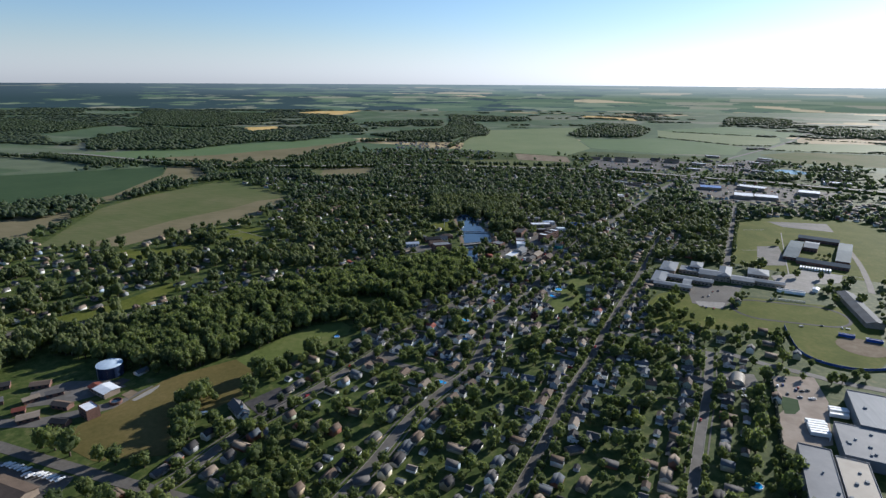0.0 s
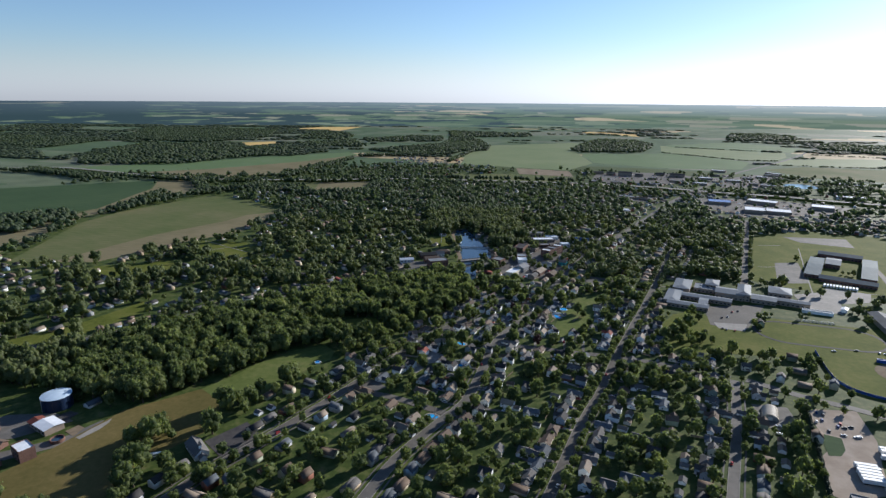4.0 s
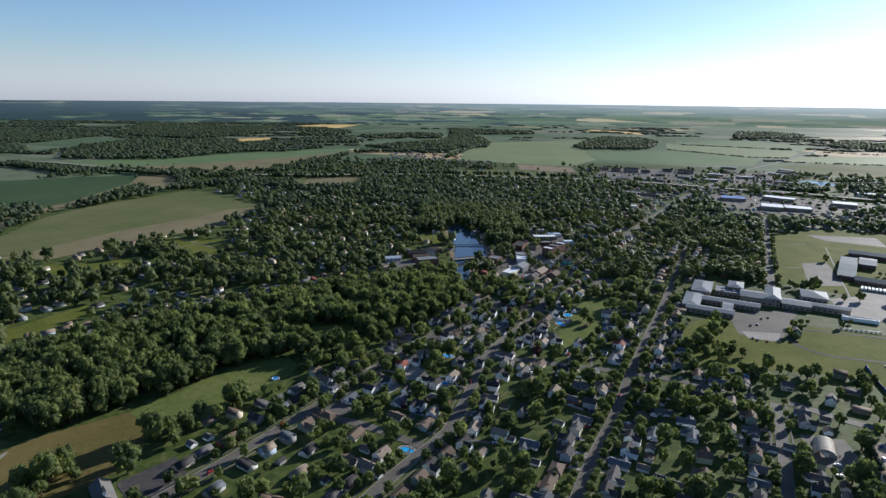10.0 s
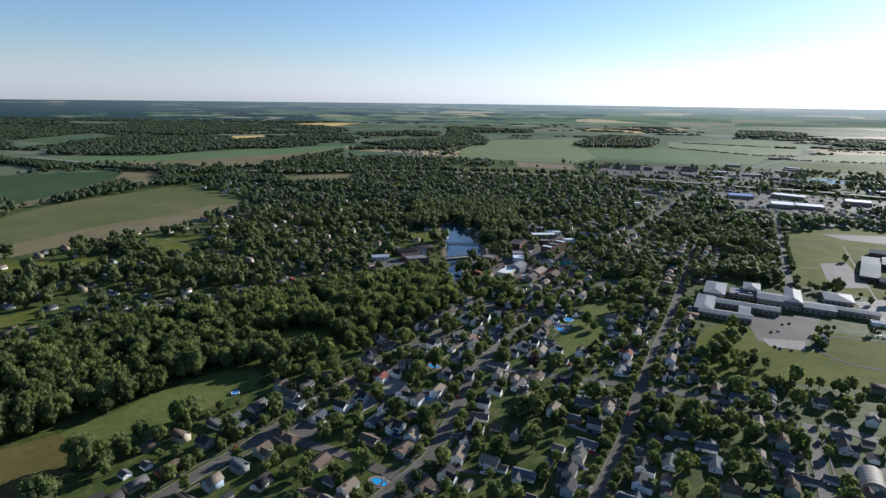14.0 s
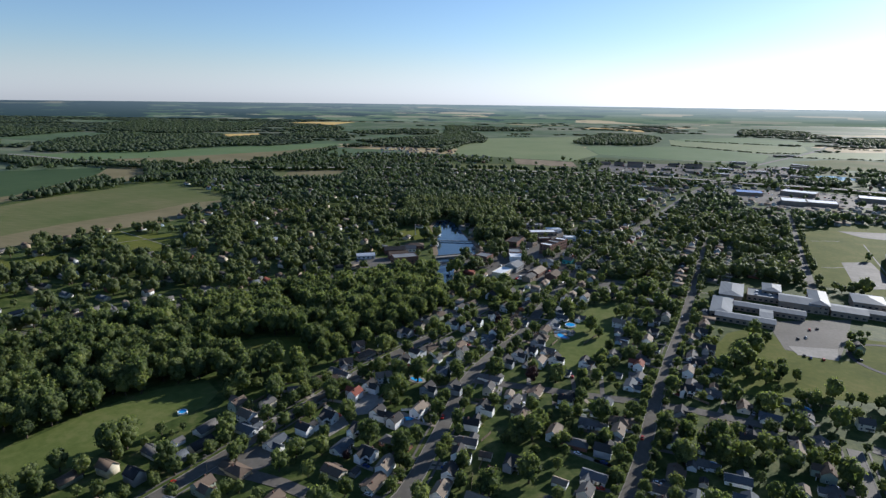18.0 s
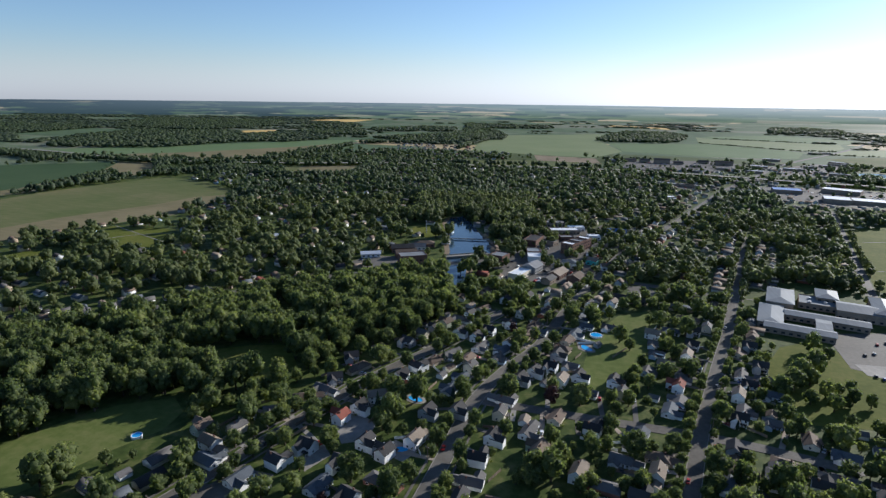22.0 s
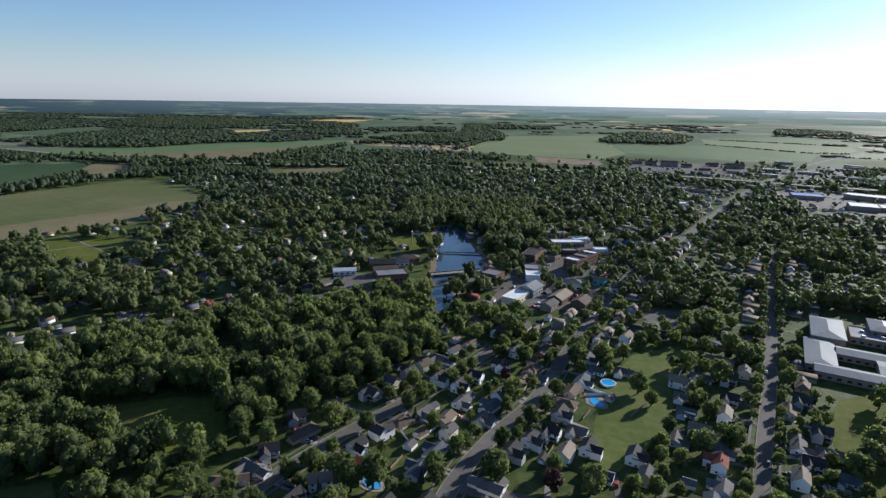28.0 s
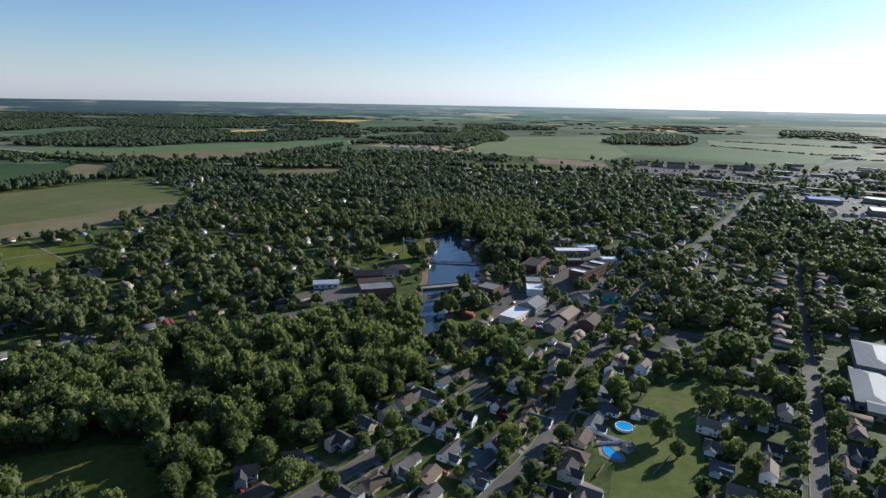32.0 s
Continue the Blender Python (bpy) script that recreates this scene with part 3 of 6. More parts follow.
paved("pavement_flat_lots", [(120, 1480), (125, 1560), (215, 1545), (205, 1470)], ASPHALT, 0.085, "grey lots beside the main road")
paved("pavement_highway_shops", [(95, 1925), (110, 1955), (260, 1930), (250, 1885), (130, 1880)], OLD_ASPHALT, 0.12, "pale car park of the highway shops")
paved("pavement_motel_lot", [(330, 1900), (345, 1945), (470, 1990), (480, 1940), (400, 1880)], OLD_ASPHALT, 0.12, "car park between low highway buildings")
paved("pavement_pale_court", [(-128, 533), (-120, 546), (-106, 538), (-105, 523), (-116, 517)], CONCRETE, 0.12, "pale concrete court among white houses")
paved("pavement_small_court", [(-133, 506), (-126, 517), (-117, 507), (-123, 493)], CONCRETE, 0.12, "pale concrete court beside a white house")
paved("pavement_pool_deck", [(-96, 516), (-92, 527), (-79, 521), (-83, 511)], CONCRETE, 0.11, "pale concrete deck round a garden pool")
paved("pavement_avenue_lot", [(-164, 471), (-154, 477), (-139, 467), (-146, 457), (-155, 457)], OLD_ASPHALT, 0.12, "worn asphalt lot beside the avenue")
paved("pavement_west_lot", [(-250, 800), (-220, 842), (-185, 850), (-200, 800)], OLD_ASPHALT, 0.11, "worn car park beside the pond")

link("weedy_patch", slab([(188, 471), (201, 467), (197, 451), (191, 443), (183, 442)], -0.5, 0.17), CROP_DARK, None, "dark weedy patch in the gravel yard", "grass", "structure")
paved("pavement_works_pad", [(-331, 348), (-329, 360), (-325, 375), (-323, 370), (-323, 360), (-327, 347)], CONCRETE, 0.15, "pale concrete pad of the waterworks")
paved("pavement_boat_yard", [(-376, 262), (-300, 259), (-296, 243), (-308, 226), (-360, 226), (-386, 248)], ASPHALT, 0.09, "asphalt storage yard with rows of boats")
paved("pavement_sludge_bed", [(-345, 353), (-342, 362), (-335, 360), (-334, 349)], DIRT, 0.15, "brown drying bed of the waterworks")
paved("pavement_dark_bed", [(-368, 368), (-364, 377), (-355, 376), (-356, 362)], DARK_LOT, 0.15, "dark drying bed of the waterworks")
paved("pavement_town_centre", [(-84, 800), (-82, 1010), (-12, 1050), (42, 960), (24, 862), (-18, 800)], ASPHALT, 0.085, "worn asphalt between the downtown buildings")
LAKE = [(-128, 758), (-134, 802), (-146, 850), (-150, 880), (-164, 929), (-172, 974), (-190, 1024), (-192, 1060), (-178, 1075), (-155, 1030), (-133, 970), (-114, 930), (-106, 888), (-124, 858), (-118, 815), (-112, 775)]
link("riverbank", slab([(x + (-6 if x < -138 else 6), y) for x, y in LAKE], -0.5, 0.10), DIRT, None, "bare earth bank round the pond", "riverbank", "structure")
link("water_pond", slab(LAKE, -0.5, 0.16), RIVER, None, "calm blue mill pond between trees", "pond", "structure")
POND2 = [(652 + 44 * math.cos(a / 8 * math.pi), 1845 + 48 * math.sin(a / 8 * math.pi)) for a in range(16)]
link("water_quarry_pond", slab(POND2, -0.5, 0.16), water("pale_water", (0.16, 0.28, 0.36), 0.2, 0.02), None, "pale round quarry pond in the fields", "pond", "structure")

# ---- zones ----
FOREST = [[(-640, 250), (-560, 420), (-508, 430), (-450, 478), (-385, 556), (-330, 630), (-240, 735), (-150, 800), (-118, 770), (-105, 700), (-128, 648), (-160, 618), (-180, 560), (-190, 540), (-218, 534), (-262, 495), (-291, 430), (-330, 392), (-364, 402), (-395, 396), (-420, 380), (-450, 330)],
          [(-240, 1010), (-185, 1030), (-190, 1090), (-140, 1050), (-105, 940), (-60, 960), (-100, 1250), (-300, 1300)]]
GROVES = [[(-290, 334), (-292, 364), (-273, 372), (-253, 361), (-250, 333), (-271, 324)], [(-234, 293), (-254, 332), (-238, 335), (-209, 305)], [(-261, 411), (-245, 415), (-231, 427), (-224, 405), (-240, 397)], [(106, 662), (150, 705), (160, 660), (150, 616), (104, 595)],
          [(136, 568), (175, 598), (221, 587), (228, 545), (190, 535), (160, 540)], [(196, 508), (182, 448), (170, 396), (158, 340), (151, 340), (162, 394), (174, 448), (188, 508)], [(178, 1334), (229, 1390), (261, 1416), (311, 1416), (291, 1312), (304, 1268), (344, 1245), (257, 1196), (182, 1195)]]
CLEAR = FIELDS + PAVED + [LAKE, POND2]
SITES = [[(-385, 268), (-375, 282), (-300, 272), (-290, 244), (-300, 222), (-350, 222), (-390, 250)], [(-10, 655), (-8, 692), (13, 697), (10, 672), (5, 655)], [(-226, 913), (-174, 938), (-143, 847), (-144, 807), (-164, 812), (-188, 821)], [(120, 700), (118, 830), (190, 850), (290, 800), (290, 735), (165, 700)], [(165, 340), (165, 395), (205, 440), (230, 520), (330, 500), (330, 330)], [(330, 845), (350, 1030), (450, 1040), (450, 850)],
         [(-258, 330), (-262, 362), (-240, 372), (-210, 340)], [(150, 470), (148, 510), (182, 510), (182, 464)], [(-82, 780), (-80, 960), (-10, 1010), (40, 950), (15, 840), (-30, 780)], [(-210, 790), (-215, 880), (-140, 880), (-120, 800)], [(-480, 268), (-470, 400), (-420, 396), (-316, 380), (-318, 300), (-380, 268)]]
rng = np.random.default_rng(7)


def clear_of(x, y, polys):
    ok = np.ones(np.shape(x), bool)
    for p in polys:
        ok &= ~inside(p, x, y)
    return ok


def street_gap(x, y):
    best = np.full(np.shape(x), 1e9)
    for n, ln in LINES.items():
        best = np.minimum(best, dist_to_line(ln, x, y) - STREETS[n][1])
    return best

# ---- houses ----
WALLS = {"white": (0.72, 0.72, 0.70), "cream": (0.60, 0.54, 0.42), "grey": (0.33, 0.34, 0.35), "pale blue": (0.36, 0.45, 0.54), "tan": (0.40, 0.32, 0.23), "brick": (0.22, 0.10, 0.07), "sage": (0.30, 0.34, 0.26)}
ROOFS = {"grey": (0.105, 0.100, 0.095), "brown": (0.12, 0.09, 0.068), "dark": (0.048, 0.046, 0.045), "weathered tan": (0.19, 0.155, 0.12), "red": (0.17, 0.058, 0.042), "blue grey": (0.085, 0.095, 0.105)}


def tones(c, lo=0.8, hi=1.15):
    return [tuple(v * lo for v in c), c, tuple(min(0.85, v * hi) for v in c)]


WALL_MAT = {k: stuff_of("siding_" + k.replace(" ", "_"), tones(v, 0.85), 0.7, scale=0.8, big=0.15, rand=("object", 0.2), stretch=(0, 0.2, 0.2)) for k, v in WALLS.items()}
ROOF_MAT = {k: stuff_of("shingles_" + k.replace(" ", "_"), tones(v, 0.72, 1.3), 0.75, scale=1.6, big=0.12, bump=0.02, rand=("object", 0.25)) for k, v in ROOFS.items()}


def gable(bm_w, bm_r, x0, x1, y0, y1, z0, eave, ridge, over=0.5, thick=0.22):
    """Walls with gable ends in bm_w and a two-sided roof plate in bm_r; the ridge runs along x."""
    ym = (y0 + y1) / 2
    faces(bm_w, [(x0, y0, z0), (x1, y0, z0), (x1, y1, z0), (x0, y1, z0), (x0, y0, eave), (x1, y0, eave), (x1, y1, eave), (x0, y1, eave), (x0, ym, ridge), (x1, ym, ridge)],
          (0, 1, 5, 4), (1, 2, 6, 9, 5), (2, 3, 7, 6), (3, 0, 4, 8, 7), (3, 2, 1, 0))
    s = (ridge - eave) / (ym - y0)
    for sg in (-1, 1):
        ye = ym + sg * (ym - y0 + over)
        ze = eave - s * over
        a = [(x0 - over, ym, ridge + 0.05), (x1 + over, ym, ridge + 0.05), (x1 + over, ye, ze + 0.05), (x0 - over, ye, ze + 0.05)]
        b = [(x, y, z + thick) for x, y, z in a]
        faces(bm_r, a + b, (0, 1, 2, 3), (7, 6, 5, 4), (0, 4, 5, 1), (1, 5, 6, 2), (2, 6, 7, 3), (3, 7, 4, 0))
    bmesh.ops.recalc_face_normals(bm_r, faces=bm_r.faces)


def hipped(bm_w, bm_r, x0, x1, y0, y1, z0, eave, ridge, over=0.5):
    box(bm_w, x0, x1, y0, y1, z0, eave)
    a = [(x0 - over, y0 - over, eave - 0.1), (x1 + over, y0 - over, eave - 0.1), (x1 + over, y1 + over, eave - 0.1), (x0 - over, y1 + over, eave - 0.1)]
    d = (y1 - y0) / 2
    ym = (y0 + y1) / 2
    top = [(p[0], p[1], p[2] + 0.2) for p in a]
    if x1 - x0 < y1 - y0:
        d, xm = (x1 - x0) / 2, (x0 + x1) / 2
        faces(bm_r, a + top + [(xm, y0 + d, ridge), (xm, y1 - d, ridge)], (3, 2, 1, 0), (0, 1, 5, 4), (1, 2, 6, 5), (2, 3, 7, 6), (3, 0, 4, 7), (4, 5, 8), (5, 6, 9, 8), (6, 7, 9), (7, 4, 8, 9))
        return
    faces(bm_r, a + top + [(x0 + d, ym, ridge), (x1 - d, ym, ridge)], (3, 2, 1, 0), (0, 1, 5, 4), (1, 2, 6, 5), (2, 3, 7, 6), (3, 0, 4, 7), (4, 5, 9, 8), (5, 6, 9), (6, 7, 8, 9), (7, 4, 8))


def window(parent, x, y, z, w, h, along, out):
    """A framed pane on a wall that runs along x or y, facing out (+1 or -1)."""
    t = 0.07 * out
    def plate(hw, hh, d0, d1):
        lo, hi = min(d0, d1), max(d0, d1)
        return boxed(x - hw, x + hw, y + lo, y + hi, z - hh, z + hh) if along == "x" else boxed(x + lo, x + hi, y - hw, y + hw, z - hh, z + hh)
    f = part("window", plate(w / 2 + 0.12, h / 2 + 0.12, -0.03 * out, t), TRIM, parent, "white-framed window")
    part("pane", plate(w / 2, h / 2, 0.03 * out, t + 0.02 * out), GLASS, f)


def house(kind, wall, roof, L, D, storeys, wing=0, porch=False, chimney=True, garage=False):
    """One house, its front facing -y, with its parts."""
    label = f"{'two-storey' if storeys == 2 else 'one-storey'} {wall}{'' if wall == 'brick' else '-sided'} house with a {roof} shingled {kind} roof"
    ob = thing("house", pose(0, 0, 0), label, "house", "houses of the town")
    eave = 2.9 if storeys == 1 else 5.5
    rise = D * (0.26 if storeys == 1 else 0.36)
    w, r = bmesh.new(), bmesh.new()
    (gable if kind == "gable" else hipped)(w, r, -L / 2, L / 2, -D / 2, D / 2, -0.2, eave, eave + rise)
    if wing:
        w2, r2 = bmesh.new(), bmesh.new()
        gable(w2, r2, -wing / 2 - D * 0.3, wing / 2 - D * 0.0, -D * 0.34, D * 0.34, -0.2, eave - 0.3, eave + rise * 0.72)
        for b in (w2, r2):
            bmesh.ops.rotate(b, cent=(0, 0, 0), matrix=Matrix.Rotation(radians(90), 3, "Z"), verts=b.verts)
            bmesh.ops.translate(b, vec=(-L * 0.22, -D * 0.42, 0), verts=b.verts)
        part("wing_wall", w2, WALL_MAT[wall], ob)
        part("wing_roof", r2, ROOF_MAT[roof], ob)
    part("wall", w, WALL_MAT[wall], ob)
    part("roof", r, ROOF_MAT[roof], ob)
    if chimney:
        part("chimney", boxed(L * 0.2, L * 0.2 + 0.9, D * 0.08, D * 0.08 + 0.7, eave, eave + rise + 0.9), BRICK, ob, "red brick chimney")
    if porch:
        part("porch_roof", boxed(-L * 0.1, L * 0.42, -D / 2 - 2.4, -D / 2 + 0.02, 2.5, 2.72), ROOF_MAT[roof], ob)
        for px in (-L * 0.08, L * 0.4):
            part("porch_post", boxed(px - 0.09, px + 0.09, -D / 2 - 2.3, -D / 2 - 2.12, -0.1, 2.5), TRIM, ob)
    part("door", boxed(L * 0.12, L * 0.12 + 1.0, -D / 2 - 0.06, -D / 2 + 0.02, 0, 2.1), WOOD, ob, "wooden front door")
    for s in range(storeys):
        z = 1.6 + 2.7 * s
        for fx in ((-0.02, 0.34) if wing else (-0.32, 0.34)):
            window(ob, L * fx, -D / 2, z, 1.3, 1.3, "x", -1)
        if s == 0:
            window(ob, -L / 2, D * 0.12, z, 1.2, 1.3, "y", -1)
            window(ob, L / 2, -D * 0.12, z, 1.2, 1.3, "y", 1)
    if garage:
        w3, r3 = bmesh.new(), bmesh.new()
        gable(w3, r3, L / 2 + 0.02, L / 2 + 6.5, -D / 2 + 1.2, D / 2 - 1.0, -0.2, 2.6, 2.6 + D * 0.2, 0.4)
        part("garage_wall", w3, WALL_MAT[wall], ob)
        part("garage_roof", r3, ROOF_MAT[roof], ob)
        part("garage_door", boxed(L / 2 + 1.4, L / 2 + 5.2, -D / 2 + 1.12, -D / 2 + 1.22, 0, 2.2), TRIM, ob, "white garage door")
    return ob


def shed(wall, roof, L, D):
    ob = thing("garage", pose(0, 0, 0), f"small {wall} garage with a {roof} gable roof behind a house", "garage", "garages behind houses")
    w, r = bmesh.new(), bmesh.new()
    gable(w, r, -L / 2, L / 2, -D / 2, D / 2, -0.2, 2.5, 2.5 + D * 0.28, 0.35)
    part("wall", w, WALL_MAT[wall], ob)
    part("roof", r, ROOF_MAT[roof], ob)
    part("door", boxed(-L / 2 - 0.05, -L / 2 + 0.02, -1.4, 1.4, 0, 2.1), TRIM, ob, "white garage door")
    return ob


HOUSES = [house("gable", "white", "grey", 13, 8.5, 1, 5, False, True, True), house("gable", "white", "dark", 10.5, 8, 2, 6, True), house("gable", "cream", "brown", 14.5, 8.6, 1, 0, True, True, False),
          house("hipped", "tan", "brown", 14, 9.5, 1, 0, False, True, True), house("gable", "grey", "dark", 11, 8.4, 2, 5, True, False), house("gable", "pale blue", "grey", 12, 8.2, 1, 5, True, False),
          house("gable", "white", "weathered tan", 12.5, 8.4, 2, 0, False, True, True), house("hipped", "brick", "grey", 15, 9.5, 1, 0, False, True, True), house("gable", "white", "blue grey", 15, 8.8, 1, 5, False, False, False),
          house("gable", "sage", "brown", 11, 8.6, 2, 5, True), house("gable", "cream", "grey", 10, 8, 2, 0, True), house("gable", "white", "red", 10.5, 8, 2, 6, True)]
SHEDS = [shed("white", "grey", 7, 6), shed("cream", "brown", 8, 6.5), shed("grey", "dark", 6, 5), shed("white", "weathered tan", 9, 6.5)]

for _h in HOUSES + SHEDS:
    _h.scale = (0.78, 0.78, 0.78)

SPOTS = []          # x, y, turn, of houses
TAKEN = np.zeros((0, 2))


def try_spot(x, y, turn, gap, strict=True):
    global TAKEN
    if len(TAKEN) and np.min(np.hypot(TAKEN[:, 0] - x, TAKEN[:, 1] - y)) < gap:
        return False
    if not clear_of(np.array([x]), np.array([y]), CLEAR + SITES + HOUSE_FREE + (FOREST if strict else []))[0]:
        return False
    if street_gap(np.array([x]), np.array([y]))[0] < 6.5:
        return False
    TAKEN = np.vstack([TAKEN, [x, y]])
    return True


# house-free grass: x, y outlines
HOUSE_FREE = [[(-360, 290), (-345, 440), (-270, 545), (-200, 545), (-212, 480), (-245, 400), (-250, 290)], [(-270, 540), (-150, 640), (-140, 605), (-190, 530)]]
# homes round the back lawn and along the avenue: x, y, turn, kind
PLACED = [(-16, 668, 75, 2), (-11, 682, 75, 8), (-4, 698, -15, 8), (13, 700, -15, 0), (-24, 622, -15, 1), (-21, 640, 75, 4), (-12, 629, -15, 5), (-17, 606, 75, 6), (-7, 614, 75, 1), (-2, 597, -15, 8), (13, 613, 75, 1), (17, 599, 75, 10), (43, 678, -15, 0), (42, 662, -15, 5), (56, 705, -15, 8), (71, 706, -15, 4), (60, 662, 75, 6), (63, 648, -15, 1), (33, 634, 75, 5), (41, 589, 75, 8),
          (89, 628, -15, 1), (99, 622, -15, 8), (103, 688, -15, 4), (102, 657, -15, 4), (100, 641, -15, 0), (52, 631, 75, 0), (88, 643, 75, 0), (-36, 678, -15, 8), (-45, 667, 75, 3), (-77, 655, 75, 1), (-70, 668, -15, 1), (-58, 627, 75, 5), (-134, 616, 30, 1), (-147, 602, 30, 4), (-105, 573, 30, 11), (-119, 547, 75, 1), (-114, 560, 30, 6), (-83, 552, 75, 4), (-68, 557, 75, 4), (-173, 527, 30, 4), (-162, 534, 30, 0), (-153, 550, 30, 3), (-145, 573, 30, 4),
          (20, 357, 30, 3), (9, 321, 75, 0), (34, 377, -15, 5), (48, 386, -15, 8), (70, 352, -15, 4), (121, 360, -15, 8), (119, 337, -15, 4), (-31, 331, 75, 4), (-33, 313, 75, 2), (-19, 400, -15, 0), (-122, 339, 75, 5), (-115, 294, 30, 0), (-92, 346, 75, 1), (-118, 367, 75, 1), (-196, 326, -30, 4), (-203, 268, -20, 0), (-176, 272, -20, 1), (-151, 275, 75, 3), (-183, 370, 75, 10)]
AVENUE_HOMES = [(-190, 483), (-168, 487), (-186, 508), (-178, 524), (-164, 534), (-153, 547), (-147, 562), (-149, 602), (-133, 616), (-122, 551), (-110, 558), (-124, 535), (-129, 508), (-108, 500), (-104, 518), (-137, 493), (-112, 484), (-203, 458), (-197, 438), (-153, 454), (-108, 464), (-92, 512), (-88, 494), (-82, 526), (-96, 480), (-57, 684), (-40, 690)]
MAIN_HOMES = [(-90, 660), (-78, 672), (-72, 640), (-76, 622), (-24, 609), (-11, 603), (1, 557), (-5, 520), (14, 537), (17, 612), (-45, 576), (-30, 548), (-17, 566), (-23, 533), (-46, 538), (-23, 490), (7, 515), (-16, 663), (-12, 688), (-7, 704), (7, 707), (-25, 643), (-27, 623), (-9, 634), (-10, 610), (-51, 749)]
EAST_HOMES = [(42, 693), (62, 706), (45, 667), (45, 643), (60, 656), (89, 622), (102, 632), (75, 588), (91, 590), (20, 510), (24, 560), (79, 541), (96, 537), (108, 546), (118, 532), (137, 573), (116, 567), (66, 512), (60, 699), (74, 733), (88, 760), (74, 758), (94, 678), (24, 808), (14, 793), (66, 680)]
KIND_AT = {(-124, 535): 11, (-129, 508): 1, (-186, 508): 9}
for _x, _y, _a, _k in PLACED:
    TAKEN = np.vstack([TAKEN, [_x, _y]])
    SPOTS.append((_x, _y, _a, "home"))
    KIND_AT[(_x, _y)] = _k
for _x, _y in AVENUE_HOMES + MAIN_HOMES + EAST_HOMES:
    if np.min(np.hypot(TAKEN[:, 0] - _x, TAKEN[:, 1] - _y)) < 9.5:
        continue
    TAKEN = np.vstack([TAKEN, [_x, _y]])
    SPOTS.append((_x, _y, -16 + rng.choice([0, 90, 180, 270]) + rng.normal(0, 2), "home"))
for _n in ("avenue", "main_street", "east_street", "school_street", "west_road"):
    _ln = LINES[_n]
    _seg = np.linalg.norm(np.diff(_ln, axis=0), axis=1)
    _acc = np.concatenate([[0], np.cumsum(_seg)])
    for _s in (-1, 1):
        _d = 8.0
        while _d < _acc[-1]:
            _p = np.array([np.interp(_d, _acc, _ln[:, k]) for k in (0, 1)])
            _q = np.array([np.interp(_d + 2, _acc, _ln[:, k]) for k in (0, 1)])
            _t = (_q - _p) / (np.linalg.norm(_q - _p) + 1e-9)
            _o = STREETS[_n][1] + 11.5 + rng.uniform(-1.5, 2.5)
            _x, _y = _p + _s * _o * np.array([_t[1], -_t[0]])
            if 205 < _y < 1200 and try_spot(_x, _y, 0, 11.5, False):
                _face = math.degrees(math.atan2(_t[1], _t[0])) + (0 if _s < 0 else 180)
                SPOTS.append((_x, _y, _face + 180 + (90 if rng.random() < 0.3 else 0), _n))
                if rng.random() < 0.75:
                    _x2, _y2 = _p + _s * (_o + 13) * np.array([_t[1], -_t[0]]) + rng.uniform(-5, 5) * _t
                    if try_spot(_x2, _y2, 0, 8.0):
                        SPOTS.append((_x2, _y2, _face + rng.choice([0, 90, 180]), "shed"))
            _d += rng.uniform(13.0, 16.5)
# houses off the streets, in the rest of the town
for _i in range(74):
    for _j in range(66):
        _x, _y = -820 + 21 * _i + rng.uniform(-6, 6), 205 + 23 * _j + rng.uniform(-6, 6)
        _far = math.hypot(_x + 60, (_y - 850) * 0.9)
        if _far < 850 and (_x < 230 or _y > 900) and rng.random() < (0.85 if _x > -250 else 0.6) and try_spot(_x, _y, 0, 13):
            SPOTS.append((_x, _y, 75 + rng.choice([0, 90, 180, 270]) + rng.normal(0, 4), "infill"))
SPOTS.sort(key=lambda s: math.hypot(s[0] + 10, s[1] - 560))
_hs = [s for s in SPOTS if s[3] != "shed"]
_sh = [s for s in SPOTS if s[3] == "shed"]
NEAR_HOUSES, FAR_HOUSES = _hs[:208], _hs[208:] + _sh[70:]
for _x, _y, _a, _n in NEAR_HOUSES:
    _kind = int(rng.choice(len(HOUSES), p=[.14, .13, .1, .08, .08, .08, .1, .06, .09, .06, .072, .008]))
    copy_thing(HOUSES[KIND_AT.get((_x, _y), _kind)], pose(_x, _y, 0, 0, 0, _a))
for _x, _y, _a, _n in _sh[:70]:
    copy_thing(SHEDS[rng.integers(4)], pose(_x, _y, 0, 0, 0, _a))
for _h in HOUSES + SHEDS:
    for _o in (*_h.children_recursive, _h):
        bpy.data.objects.remove(_o)


def mass(name, verts, faces_flat, counts, mats, mat_index, label, category, smooth=False):
    """One mesh object of kind stuff from arrays."""
    me = bpy.data.meshes.new(name)
    me.vertices.add(len(verts))
    me.vertices.foreach_set("co", verts.astype(np.float32).ravel())
    me.loops.add(len(faces_flat))
    me.loops.foreach_set("vertex_index", faces_flat.astype(np.int32))
    me.polygons.add(len(counts))
    me.polygons.foreach_set("loop_start", np.concatenate([[0], np.cumsum(counts)[:-1]]).astype(np.int32))
    me.polygons.foreach_set("material_index", mat_index.astype(np.int32))
    for m in mats:
        me.materials.append(m)
    me.update(calc_edges=True)
    if smooth:
        me.shade_smooth()
    return tagged(new(name, me), label, category, "", "stuff")


